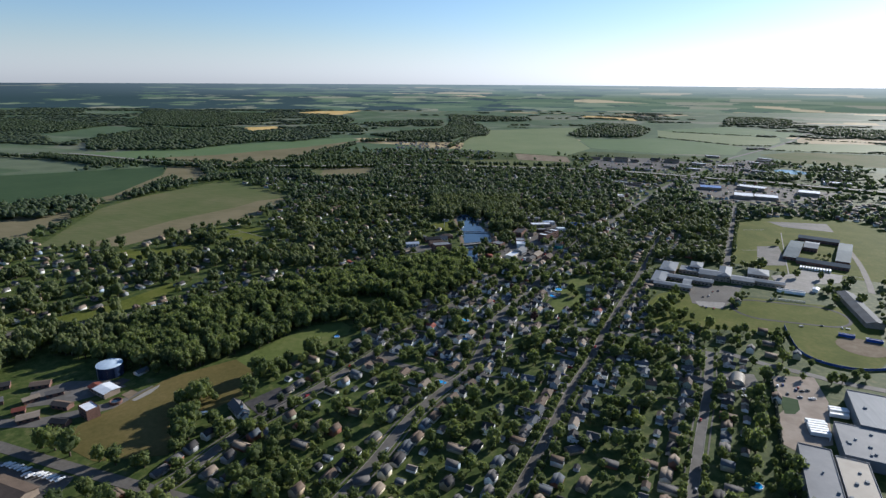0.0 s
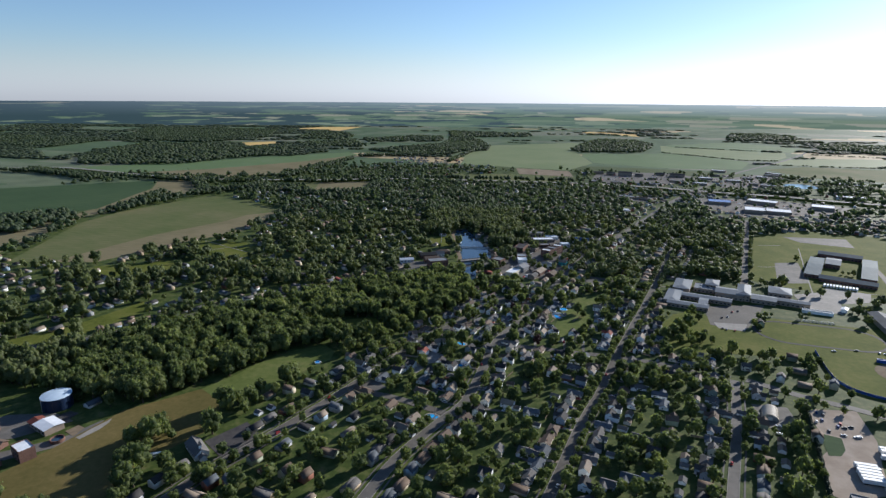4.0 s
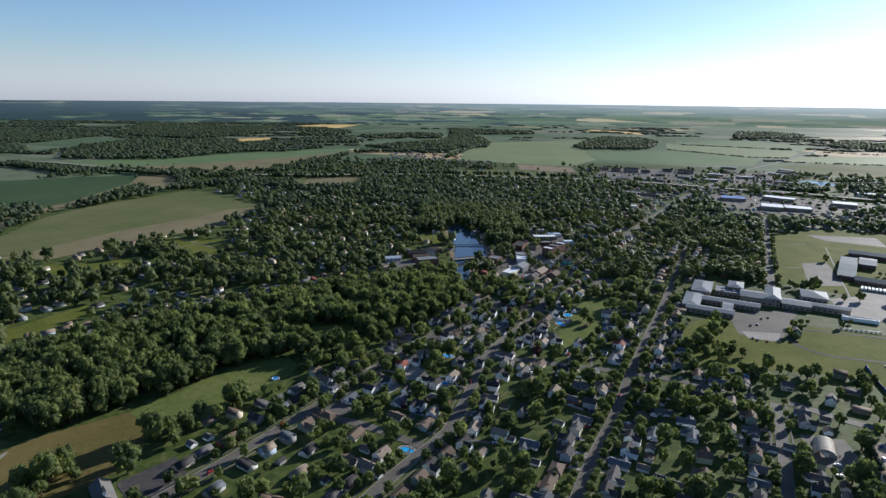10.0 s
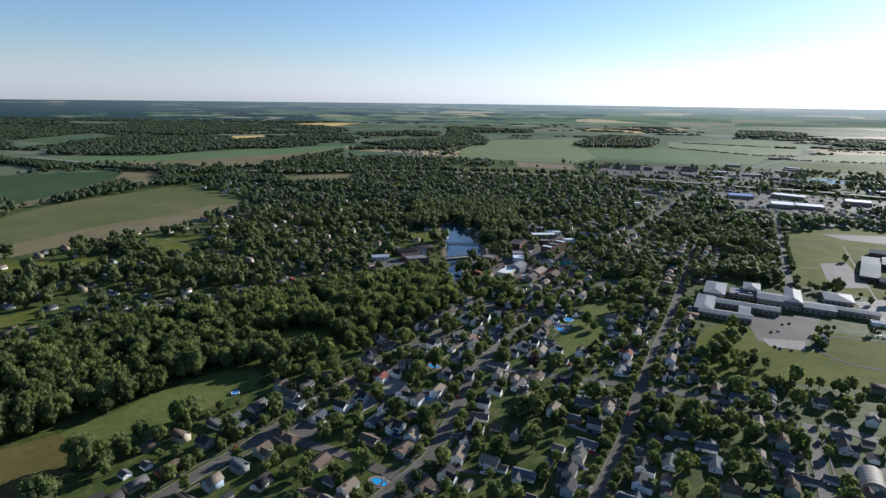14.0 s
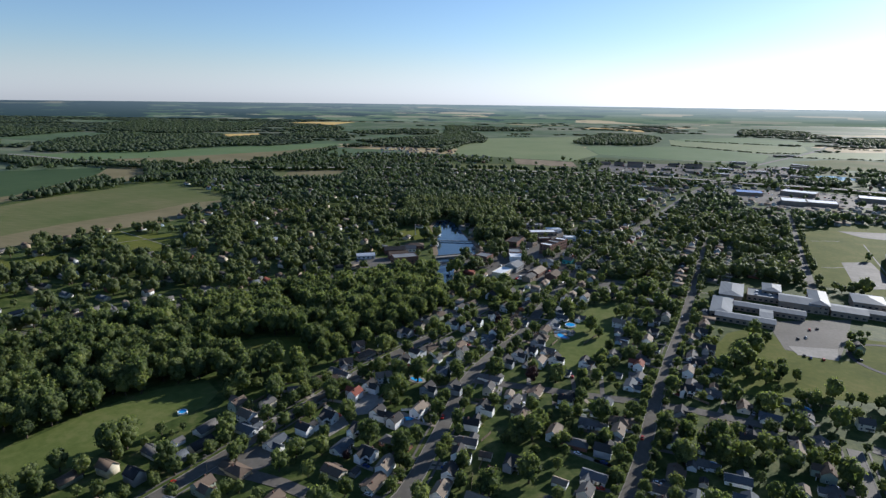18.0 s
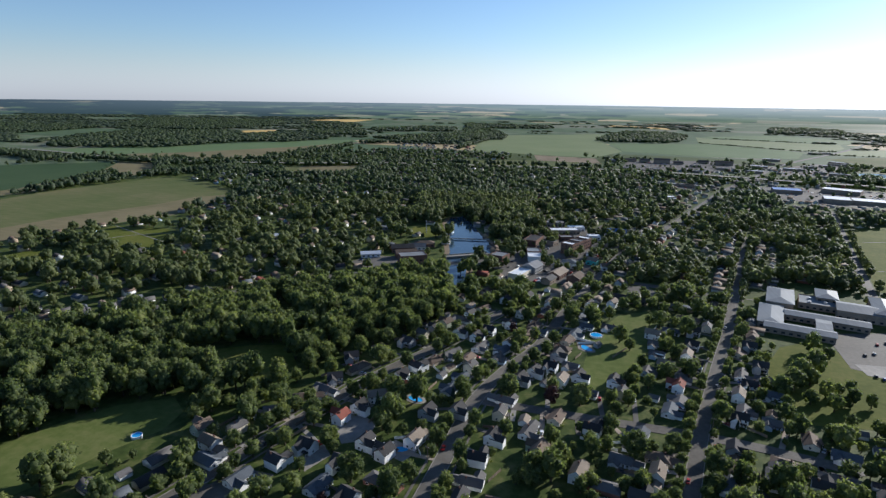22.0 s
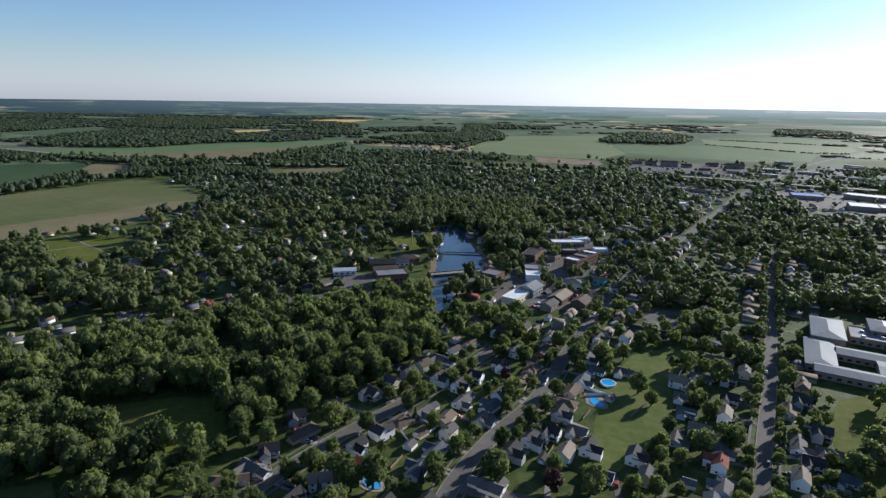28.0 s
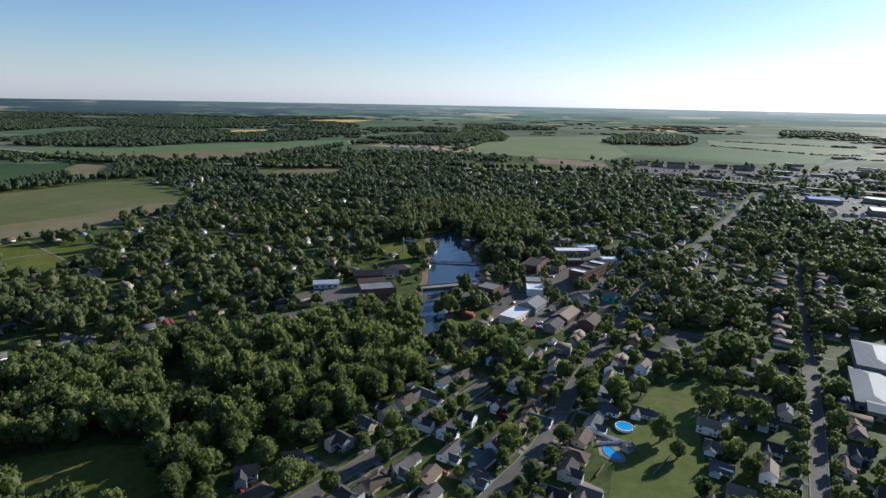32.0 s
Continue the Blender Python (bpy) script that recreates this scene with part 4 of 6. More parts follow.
def arrays(bm):
    v = np.array([p.co[:] for p in bm.verts])
    for i, p in enumerate(bm.verts):
        p.index = i
    f = [[q.index for q in fc.verts] for fc in bm.faces]
    bm.free()
    return v, np.array([i for g in f for i in g]), np.array([len(g) for g in f])


def far_houses():
    wn, rn = list(WALL_MAT), list(ROOF_MAT)
    mats = [WALL_MAT[k] for k in wn] + [ROOF_MAT[k] for k in rn]
    forms = []
    for L, D, e, k in ((13, 8.5, 2.9, 0.3), (10.5, 8, 5.4, 0.4), (15, 9, 3.0, 0.28), (7, 6, 2.5, 0.3)):
        w, r = bmesh.new(), bmesh.new()
        gable(w, r, -L / 2, L / 2, -D / 2, D / 2, -0.2, e, e + D * k)
        forms.append((arrays(w), arrays(r)))
    V, F, N, M, base = [], [], [], [], 0
    extra = [(rng.uniform(-680, -240), rng.uniform(1770, 2350), rng.choice([20, 110]), "far") for i in range(240)] + [(rng.uniform(40, 720), rng.uniform(1720, 2030), rng.choice([-25, 65]), "far") for i in range(110)] + [(rng.uniform(250, 760), rng.uniform(1180, 1700), rng.choice([-25, 65]), "far") for i in range(110)] + [(500 + 17 * i + rng.uniform(-3, 3), 1190 + 16 * j - 4 * i, 65, "shed") for i in range(14) for j in range(7)]
    extra = [e for e in extra if clear_of(np.array([e[0]]), np.array([e[1]]), CLEAR)[0]]
    for x, y, a, n in FAR_HOUSES + extra:
        fm = forms[3 if n == "shed" else rng.integers(3)]
        c, s = 0.8 * math.cos(radians(a)), 0.8 * math.sin(radians(a))
        wi, ri = rng.choice(len(wn), p=[.30, .16, .17, .1, .13, .08, .06]), rng.choice(len(rn), p=[.3, .26, .2, .14, .005, .095])
        for (v, f, k), mi in ((fm[0], wi), (fm[1], len(wn) + ri)):
            V.append(np.stack([v[:, 0] * c - v[:, 1] * s + x, v[:, 0] * s + v[:, 1] * c + y, 0.8 * v[:, 2]], 1))
            F.append(f + base)
            N.append(k)
            M.append(np.full(len(k), mi))
            base += len(v)
    mass("distant_houses", np.vstack(V), np.concatenate(F), np.concatenate(N), mats, np.concatenate(M), "many small distant houses among the trees", "houses")


far_houses()

# ---- trees ----


def leafy(seed, lobes, quads, leaf, core=0.30):
    """A crown of unit width and height as arrays: many rough lobes round a core, with leaf clumps standing off them."""
    g = np.random.default_rng(seed)
    V, F, N, base = [], [], [], 0
    cs = [(np.array([0, 0, 0.53]), core)]
    for i in range(lobes - 1):
        a = i * 2.4 + g.uniform(-0.5, 0.5)
        h = 1 - 1.75 * (i + 0.5) / max(1, lobes - 1) + g.uniform(-0.15, 0.15)
        h = max(-0.88, min(0.98, h))
        q = math.sqrt(1 - h * h) * g.uniform(0.26, 0.36)
        r = g.uniform(0.13, 0.21) * (1 if lobes > 5 else 1.35)
        cs.append((np.array([q * math.cos(a), q * math.sin(a), 0.53 + 0.35 * h]), r))
    for i, (c, r) in enumerate(cs):
        bm = bmesh.new()
        bmesh.ops.create_icosphere(bm, subdivisions=1 if i or lobes < 9 else 2, radius=1.0)
        v, f, k = arrays(bm)
        v = v * (r * g.uniform(0.62, 1.12, (len(v), 1)))
        v = v @ np.array(Matrix.Rotation(g.uniform(0, 6), 3, (g.normal(), g.normal(), 1)))
        v = v + c
        t = f.reshape(-1, 3)
        mid = v[t].mean(1)
        hid = np.zeros(len(t), bool)
        for m, (c2, r2) in enumerate(cs):
            if m != i:
                hid |= np.linalg.norm(mid - c2, axis=1) < 0.72 * r2
        t = t[~hid]
        V.append(v)
        F.append(t.ravel() + base)
        N.append(np.full(len(t), 3))
        base += len(v)
    w8 = np.array([r * r for c, r in cs])
    for i in range(quads):
        c, r = cs[g.choice(len(cs), p=w8 / w8.sum())]
        d = g.normal(size=3)
        d /= np.linalg.norm(d)
        if d[2] < -0.3:
            d[2] *= -1
        p = c + d * r * g.uniform(0.86, 1.36)
        n = d + 0.85 * g.normal(size=3)
        u = np.cross(n, g.normal(size=3))
        u /= np.linalg.norm(u)
        w = np.cross(n, u)
        w /= np.linalg.norm(w)
        s = leaf * g.uniform(0.5, 1.4)
        V.append(np.array([p - u * s, p - w * s * g.uniform(0.7, 1.2) + u * s * 0.4, p + w * s + u * s * g.uniform(0.2, 0.8)]))
        F.append(np.arange(3) + base)
        N.append(np.array([3]))
        base += 3
    return np.vstack(V), np.concatenate(F), np.concatenate(N)


def scatter_trees():
    """x, y, crown width, height for all trees of the town and the woods near it."""
    pts = []
    cell = 8.2
    xs, ys = np.arange(-1350, 900, cell), np.arange(130, 2060, cell)
    X, Y = np.meshgrid(xs, ys)
    X = (X + rng.uniform(-0.45, 0.45, X.shape) * cell).ravel()
    Y = (Y + rng.uniform(-0.45, 0.45, Y.shape) * cell).ravel()
    wood = np.zeros(X.shape, bool)
    for p in FOREST:
        wood |= inside(p, X, Y)
    clump = np.array([noise.noise(Vector((x * 0.012, y * 0.012, 3.0))) for x, y in zip(X, Y)])
    prob = np.where(wood, 0.70, 0.56 + 0.45 * clump)
    prob = np.where(~wood & (X > -60) & (Y < 760), 0.60 + 0.4 * clump, prob)
    prob = np.where(~wood & (X > -200) & (X < -50 + (Y - 600) * 0.25) & (Y > 480) & (Y < 780), 0.72, prob)
    prob = np.where(~wood & (X < -200) & (Y > 480), 0.36 + 0.45 * clump, prob)
    prob = np.where(~wood & (X > 230) & (Y < 1100), 0.16, prob)
    prob = np.where(~wood & (Y > 760) & (X < 250) & (X > -200), 0.37 + 0.45 * clump, prob)
    prob = np.where(~wood & (Y > 1000), 0.43 + 0.45 * clump, prob)
    prob = np.where((X > 100 + (Y - 1000) * 0.1) & (Y > 1250), 0.09 + 0.25 * clump, prob)
    prob = np.where((X < -380) & ~wood & (Y < 1000), 0.34 + 0.45 * clump, prob)
    prob = np.where((X < -640) & ~wood, 0.12 + 0.5 * (clump > 0.25), prob)
    prob = np.where((Y > 1690) & (X > -450), np.where(X > 30, 0.05 + 0.35 * np.maximum(clump, 0), 0.06), prob)
    prob = np.where((Y > 1780) & (X < -250), 0.15, prob)
    prob = np.where((Y < 255) & ~wood, prob * 0.8, prob)
    grove = ~clear_of(X, Y, GROVES)
    prob = np.where(grove, np.where(clear_of(X, Y, GROVES[3:6]), 0.62, 0.27), prob)
    ok = (rng.random(X.shape) < prob) & (clear_of(X, Y, CLEAR) | (inside(PARK, X, Y) & (X > 16) & (rng.random(X.shape) < 0.07)) | (grove & clear_of(X, Y, PAVED))) & clear_of(X, Y, SITES)
    X, Y, wood = X[ok], Y[ok], wood[ok]
    sg = street_gap(X, Y)
    ok = (sg > rng.uniform(2.2, 4.2, X.shape)) & ((Y < 1000) | (dist_to_line(LINES["main_street"], X, Y) > 8.0))
    X, Y, wood = X[ok], Y[ok], wood[ok]
    rows = []
    # rows of street trees
    for n in ("avenue", "main_street", "east_street", "school_street", "north_road"):
        for s in (-1, 1):
            ln = side_line(smooth_line(STREETS[n][0], 9.0), s * (STREETS[n][1] + 2.8))
            ln = ln[(ln[:, 1] < (1000 if n == "main_street" else 1500)) & (ln[:, 1] > 200) & (rng.random(len(ln)) < (0.85 if n == "east_street" else 0.6))] + rng.normal(0, 0.5, 2)
            rows += [0] * (len(X) - len(rows)) + [1] * len(ln)
            X, Y, wood = np.concatenate([X, ln[:, 0]]), np.concatenate([Y, ln[:, 1]]), np.concatenate([wood, np.zeros(len(ln), bool)])
    H = np.array([(s[0], s[1]) for s in SPOTS])
    keep = np.ones(len(X), bool)
    for i in range(0, len(X), 2000):
        d = np.min(np.hypot(X[i:i + 2000, None] - H[None, :, 0], Y[i:i + 2000, None] - H[None, :, 1]), axis=1)
        keep[i:i + 2000] = d > 6.2
    X, Y, wood, rows = X[keep], Y[keep], wood[keep], np.array(rows)[keep] > 0
    size = np.where(wood, rng.uniform(10.5, 17, len(X)), rng.lognormal(math.log(7.6), 0.36, len(X))).clip(2.4, 14.0)
    size = np.where(~wood & ((Y > 740) | (X < -230)), size * 1.5, size).clip(2.6, 17.5)
    size = np.where(~clear_of(X, Y, GROVES), np.maximum(size, rng.uniform(6.0, 9.5, len(X))), size)
    size = np.where(rows, rng.uniform(4.4, 7.4, len(X)) * np.where((X < -5) | (Y > 800), 1.4, 1.0), size)
    tall = size * np.where(wood, rng.uniform(1.15, 1.5, len(X)), np.where(Y > 740, rng.uniform(0.8, 1.05, len(X)), rng.uniform(0.95, 1.3, len(X))))
    # single trees that stand by themselves in yards and along kerbs
    lone = np.array([(-78, 896), (-71, 874), (-70, 898), (-64, 931), (-54, 922), (-33, 861), (-33, 841), (-87, 838), (-83, 842), (-95, 830), (-7, 875), (-12, 910), (7, 1012), (-126, 838), (-114, 833), (-97, 798), (-121, 803), (-204, 893), (-170, 862), (-159, 873), (-148, 846), (-11, 840), (-2, 796), (4, 785), (-49, 881), (-47, 863), (-86, 904), (-95, 814), (-105, 816), (-86, 919), (-1, 896), (-17, 891), (-81, 1025)] + [(-45, 976), (-15, 927), (14, 960), (20, 946), (-139, 785), (-128, 784), (-151, 786), (259, 832), (265, 828), (274, 828), (298, 825), (297, 802), (314, 805), (343, 804), (383, 916), (389, 913), (394, 910), (328, 753), (329, 744), (344, 975), (217, 504), (239, 501), (249, 505), (42, 716), (58, 788), (116, 754), (107, 707), (92, 840), (43, 791), (50, 673), (25, 666), (132, 789), (184, 878)], float)
    kept = [(-17, 928, 26), (-58, 874, 13), (-61, 892, 13), (-66, 812, 15), (-56, 833, 14), (-66, 945, 18), (-34, 1012, 20), (-20, 1032, 14), (-22, 857, 10), (1, 875, 9), (-31, 822, 14), (-14, 814, 12), (-92, 856, 14), (-3, 838, 8), (14, 858, 8), (-38, 800, 10), (-30, 975, 11), (2, 990, 10)]
    more = [(x, y) for x, y in zip(rng.uniform(-90, 45, 260), rng.uniform(795, 1050, 260)) if all(math.hypot(x - a, y - b) > r for a, b, r in kept) and street_gap(np.array([x]), np.array([y]))[0] > 3]
    lone = np.concatenate([lone, np.array(more)])
    s2 = rng.uniform(4.5, 10.5, len(lone))
    X, Y, wood = np.concatenate([X, lone[:, 0]]), np.concatenate([Y, lone[:, 1]]), np.concatenate([wood, np.zeros(len(lone), bool)])
    size, tall = np.concatenate([size, s2]), np.concatenate([tall, s2 * 1.15])
    return np.stack([X, Y, size, tall], 1), wood


def plant(name, templates, rows, mat, label, stems=False):
    """All rows (x, y, width, height) as one mesh, on request with a tapered stem under each crown."""
    V, F, N, M, base = [], [], [], [], 0
    ang = np.arange(5) * 2 * math.pi / 5
    stem = np.concatenate([np.stack([r * np.cos(ang), r * np.sin(ang), np.full(5, z)], 1) for r, z in ((0.045, -0.02), (0.022, 0.5))])
    sides = np.array([(k, (k + 1) % 5, 5 + (k + 1) % 5, 5 + k) for k in range(5)]).ravel()
    for i, (x, y, w, h) in enumerate(rows):
        a = (i * 2.399) % 6.283
        c, s = math.cos(a), math.sin(a)
        crown = templates[i % len(templates)]
        for (v, f, k), m in ((crown, 0), ((stem, sides, np.full(5, 4)), 1)):
            if m and not stems:
                continue
            V.append(np.stack([(v[:, 0] * c - v[:, 1] * s) * w + x, (v[:, 0] * s + v[:, 1] * c) * w + y, v[:, 2] * h + 0.1], 1))
            F.append(f + base)
            N.append(k)
            M.append(np.full(len(k), m))
            base += len(v)
    return mass(name, np.vstack(V), np.concatenate(F), np.concatenate(N), [mat, BARK], np.concatenate(M), label, "trees")


TREES, WOODED = scatter_trees()
# garden trees close to the middle houses are fewer and lower
_homes = np.array([(q[0], q[1]) for q in SPOTS if q[3] != "shed" and math.hypot(q[0] + 60, q[1] - 560) < 260])
_gap = np.min(np.hypot(TREES[:, None, 0] - _homes[None, :, 0], TREES[:, None, 1] - _homes[None, :, 1]), 1)
_thin = np.random.default_rng(77).random(len(TREES))
TREES[(_gap < 14) & (TREES[:, 3] > 7), 2:] *= 0.92
TREES = TREES[~((_gap < 10) & (_thin < np.where(TREES[:, 0] < -60, 0.45, 0.2)))]
_d = np.minimum(np.hypot(TREES[:, 0] + 22, TREES[:, 1] - 427), np.hypot(TREES[:, 0], TREES[:, 1] - 200))
_ahead = TREES[:, 1] > 215
_o = np.hypot(TREES[:, 0] + 40, TREES[:, 1] - 590)
_rank = np.argsort(_o)
SINGLE = _rank[:300]
_single = np.zeros(len(TREES), bool)
_single[SINGLE] = True
_near, _mid = ~_single & (_d < 400), ~_single & (_d >= 400) & (_d < 800)
NEAR_T = [leafy(10 + i, 12, 270, 0.040, 0.37) for i in range(10)]
MID_T = [leafy(40 + i, 9, 84, 0.044, 0.38) for i in range(8)]
FAR_T = [leafy(60 + i, 4, 16, 0.055, 0.42) for i in range(8)]
COUNTRY_T = [leafy(80 + i, 1, 4, 0.09, 0.48) for i in range(8)]
plant("near_trees", NEAR_T, TREES[_near], LEAF, "dense broadleaf street and garden trees", True)
plant("farther_trees", MID_T, TREES[_mid], LEAF_MID, "broadleaf trees between the houses", True)
plant("distant_trees", FAR_T, TREES[~_single & (_d >= 800)], LEAF_HAZED, "distant broadleaf trees of the town")


_hl = smooth_line([(190, 500), (178, 447), (164, 389), (155, 339), (146, 300)], 2.0)
plant("clipped_hedge", NEAR_T[:4], np.stack([_hl[:, 0], _hl[:, 1], np.full(len(_hl), 3.4), rng.uniform(3.5, 5.0, len(_hl))], 1), NEEDLE, "long dark hedge beside the gravel yard")


_sb = [(x + 5.4 * math.cos(a), y + 5.4 * math.sin(a)) for x, y, t, n in NEAR_HOUSES for a in (radians(t + 60), radians(t + 200), radians(t + 305))]
_sb = np.array(_sb) + rng.normal(0, 0.8, (len(_sb), 2))
_sb = _sb[street_gap(_sb[:, 0], _sb[:, 1]) > 1.5]
plant("garden_shrubs", FAR_T, np.concatenate([_sb, rng.uniform(1.2, 2.8, (len(_sb), 1)), rng.uniform(1.0, 2.2, (len(_sb), 1))], 1), LEAF, "low round shrubs beside the houses")


def tree_kinds():
    """Meshes of a trunk and of crowns, each one unit wide and high."""
    out = []
    for i in range(8):
        v, f, k = leafy(90 + i, 15, 760, 0.034, 0.36)
        me = bpy.data.meshes.new("crown")
        ls = np.concatenate([[0], np.cumsum(k)])
        me.from_pydata(v.tolist(), [], [f[a:b].tolist() for a, b in zip(ls, ls[1:])])
        me.materials.append(LEAF_RED if i == 7 else LEAF)
        out.append(me)
    bm = bmesh.new()
    bmesh.ops.create_cone(bm, segments=7, radius1=0.05, radius2=0.022, depth=0.62, cap_ends=True, matrix=Matrix.Translation((0, 0, 0.29)))
    for a in range(3):
        m = Matrix.Translation((0, 0, 0.4)) @ Matrix.Rotation(a * 2.1, 4, "Z") @ Matrix.Rotation(radians(42), 4, "X") @ Matrix.Translation((0, 0, 0.13))
        bmesh.ops.create_cone(bm, segments=5, radius1=0.022, radius2=0.01, depth=0.3, cap_ends=True, matrix=m)
    tr = bpy.data.meshes.new("trunk")
    bm.to_mesh(tr)
    bm.free()
    tr.materials.append(BARK)
    return out, tr


CROWNS, TRUNK = tree_kinds()
for _i, (_x, _y, _w, _h) in enumerate(TREES[SINGLE]):
    _c = 7 if _i % 90 == 5 else _i % 7
    _t = thing("tree", pose(_x, _y, 0, 0, 0, (_i * 137.5) % 360), "copper-leaved tree with a dark red crown" if _c == 7 else ("tall broadleaf tree with a full green crown" if _h > 12 else "small round broadleaf garden tree"), "tree", "trees of the town")
    for _nm, _me in (("trunk", TRUNK), ("crown", CROWNS[_c])):
        _p = new(_nm, _me)
        _p.parent = _t
        _p.scale = (_w, _w, _h)


def spruce_kinds():
    """Crowns of spruces, one unit wide and high: drooping whorls of branch tips round a stem."""
    out = []
    for i in range(3):
        g = np.random.default_rng(400 + i)
        bm = bmesh.new()
        for k in range(9):
            z = 0.12 + 0.86 * k / 9
            r = 0.5 * (1 - (k / 9.3)) + 0.03
            top = bm.verts.new((0, 0, min(1.0, z + 0.2)))
            ring = []
            for q in range(14):
                a = q * math.pi / 7 + k
                s = r * (g.uniform(0.85, 1.1) if q % 2 else g.uniform(0.5, 0.68))
                ring.append(bm.verts.new((s * math.cos(a), s * math.sin(a), z - (0.03 if q % 2 else -0.03) + g.uniform(-0.015, 0.015))))
            low = bm.verts.new((0, 0, z + 0.02))
            for q in range(14):
                bm.faces.new((ring[q], ring[(q + 1) % 14], top))
                bm.faces.new((ring[(q + 1) % 14], ring[q], low))
        me = bpy.data.meshes.new("crown")
        bm.to_mesh(me)
        bm.free()
        me.materials.append(NEEDLE)
        out.append(me)
    return out


SPRUCES = spruce_kinds()
for _i in range(32):
    _x, _y, _a, _n = NEAR_HOUSES[(_i * 6 + 3) % len(NEAR_HOUSES)]
    _q = radians(_a + 40 + 75 * (_i % 4))
    _x, _y, _w = _x + 7.2 * math.cos(_q), _y + 7.2 * math.sin(_q), 2.6 + 0.35 * (_i % 6)
    if street_gap(np.array([_x]), np.array([_y]))[0] < 2.2 or not clear_of(np.array([_x]), np.array([_y]), CLEAR)[0]:
        continue
    _t = thing("spruce", pose(_x, _y, 0, 0, 0, _i * 50), "dark pointed spruce in a front garden" if _i % 2 else "tall dark green spruce beside a house", "tree", "garden spruces")
    for _nm, _me in (("trunk", TRUNK), ("crown", SPRUCES[_i % 3])):
        _p = new(_nm, _me)
        _p.parent = _t
        _p.scale = (_w, _w, _w * (1.9 + 0.2 * (_i % 3)))


def countryside():
    """Woods, tree belts and hedges of the country round the town."""
    rows = []
    belts = [((-930, 1060), (-990, 1300), 22), ((-1040, 1500), (-900, 1340), 30), ((-900, 1350), (-690, 1480), 34), ((-800, 690), (-1000, 560), 60), ((-1849, 1560), (-1109, 1510), 24), ((-1109, 1510), (-720, 1570), 30), ((-720, 1560), (-480, 1690), 30), ((-480, 1720), (20, 1780), 22)
    ]
    belts += [((-860, 1480), (-640, 1380), 60), ((-640, 1360), (-500, 1440), 40), ((-500, 1500), (-540, 1690), 45), ((-908, 1040), (-925, 1170), 16), ((-925, 1170), (-890, 1370), 20), ((-1120, 840), (-1260, 760), 70), ((-835, 1640), (-840, 2220), 30), ((-850, 2330), (-500, 2500), 60), ((-440, 2200), (-430, 2700), 20), ((21, 1745), (319, 1690), 12), ((319, 1690), (700, 1560), 12), ((430, 2880), (690, 2590), 10), ((690, 2590), (830, 2595), 9), ((540, 3232), (994, 3036), 10), ((-333, 3316), (-206, 3269), 9), ((702, 2442), (882, 2417), 8), ((882, 2415), (1400, 2375), 8), ((1077, 2944), (1560, 2760), 9), ((1187, 3790), (1450, 3798), 40), ((-1540, 1590), (-1000, 1620), 12), ((-1720, 1600), (-1330, 1470), 60)]
    for (x0, y0), (x1, y1), w in belts:
        n = int(math.hypot(x1 - x0, y1 - y0) * max(w, 9) / 95)
        t = rng.random(n)
        ln = math.hypot(x1 - x0, y1 - y0)
        o = rng.uniform(-w / 2, w / 2, n)
        if w <= 12:
            n = int(ln / 4.5)
            t, o = rng.random(n), rng.uniform(-2, 2, n)
        wide, high = (rng.uniform(6, 10, n), rng.uniform(3, 7, n)) if w <= 12 else (rng.uniform(9, 15, n), rng.uniform(11, 17, n))
        rows.append(np.stack([x0 + (x1 - x0) * t - (y1 - y0) / ln * o, y0 + (y1 - y0) * t + (x1 - x0) / ln * o, wide, high], 1))
    woods = [((14, 2912), (41, 2759), (180, 2780), (330, 2840), (450, 3270), (400, 3650), (180, 3680), (93, 3328)), ((-1699, 1775), (-1552, 1820), (-1371, 1880), (-1300, 2111), (-1159, 2341), (-1240, 2640), (-1500, 2560), (-1700, 2690), (-2120, 2644), (-2026, 2237), (-1933, 2037)), ((-1250, 2700), (-1420, 2900), (-1250, 3250), (-980, 2800)), ((-900, 2600), (-600, 3200), (-460, 3100), (-480, 2550), (-700, 2480)), ((-1090, 955), (-1037, 1002), (-1000, 1030), (-950, 990), (-912, 920), (-945, 850), (-1060, 800)), ((-2300, 900), (-1900, 1500), (-1720, 1300), (-1720, 850))]
    woods += [((-554, 2627), (-365, 2722), (-395, 3035), (-512, 3453), (-860, 4250), (-722, 3660), (-640, 3000)), ((-722, 3660), (-226, 3845), (-266, 4170), (-859, 4337)), ((-1624, 3325), (-1771, 3970), (-1531, 3904), (-1335, 3556), (-1275, 3178)), ((-1190, 3314), (-951, 3701), (-775, 3641), (-697, 3284), (-1079, 3100)), ((932, 3812), (1155, 4650), (1426, 4700), (1500, 4400), (1362, 3964)), ((1224, 3276), (1390, 3643), (1900, 3500), (1750, 3050), (1365, 3008)), ((482, 1660), (604, 1774), (611, 1660), (519, 1625)), ((690, 1763), (837, 1859), (760, 1692), (676, 1666)), ((-2500, 2900), (-1900, 2800), (-1800, 3300), (-2150, 4100), (-3200, 4000)), ((-3200, 2300), (-2400, 2350), (-2500, 2800), (-3300, 2900))]
    for p in woods:
        p = list(p)
        x0, x1 = min(q[0] for q in p), max(q[0] for q in p)
        y0, y1 = min(q[1] for q in p), max(q[1] for q in p)
        far = y0 > 1700
        cell = (17.0 if y0 < 3100 else 23.0) if far else 11.0
        n = int((x1 - x0) * (y1 - y0) / cell ** 2)
        x, y = rng.uniform(x0, x1, n), rng.uniform(y0, y1, n)
        k = inside(p, x, y)
        n = int(k.sum())
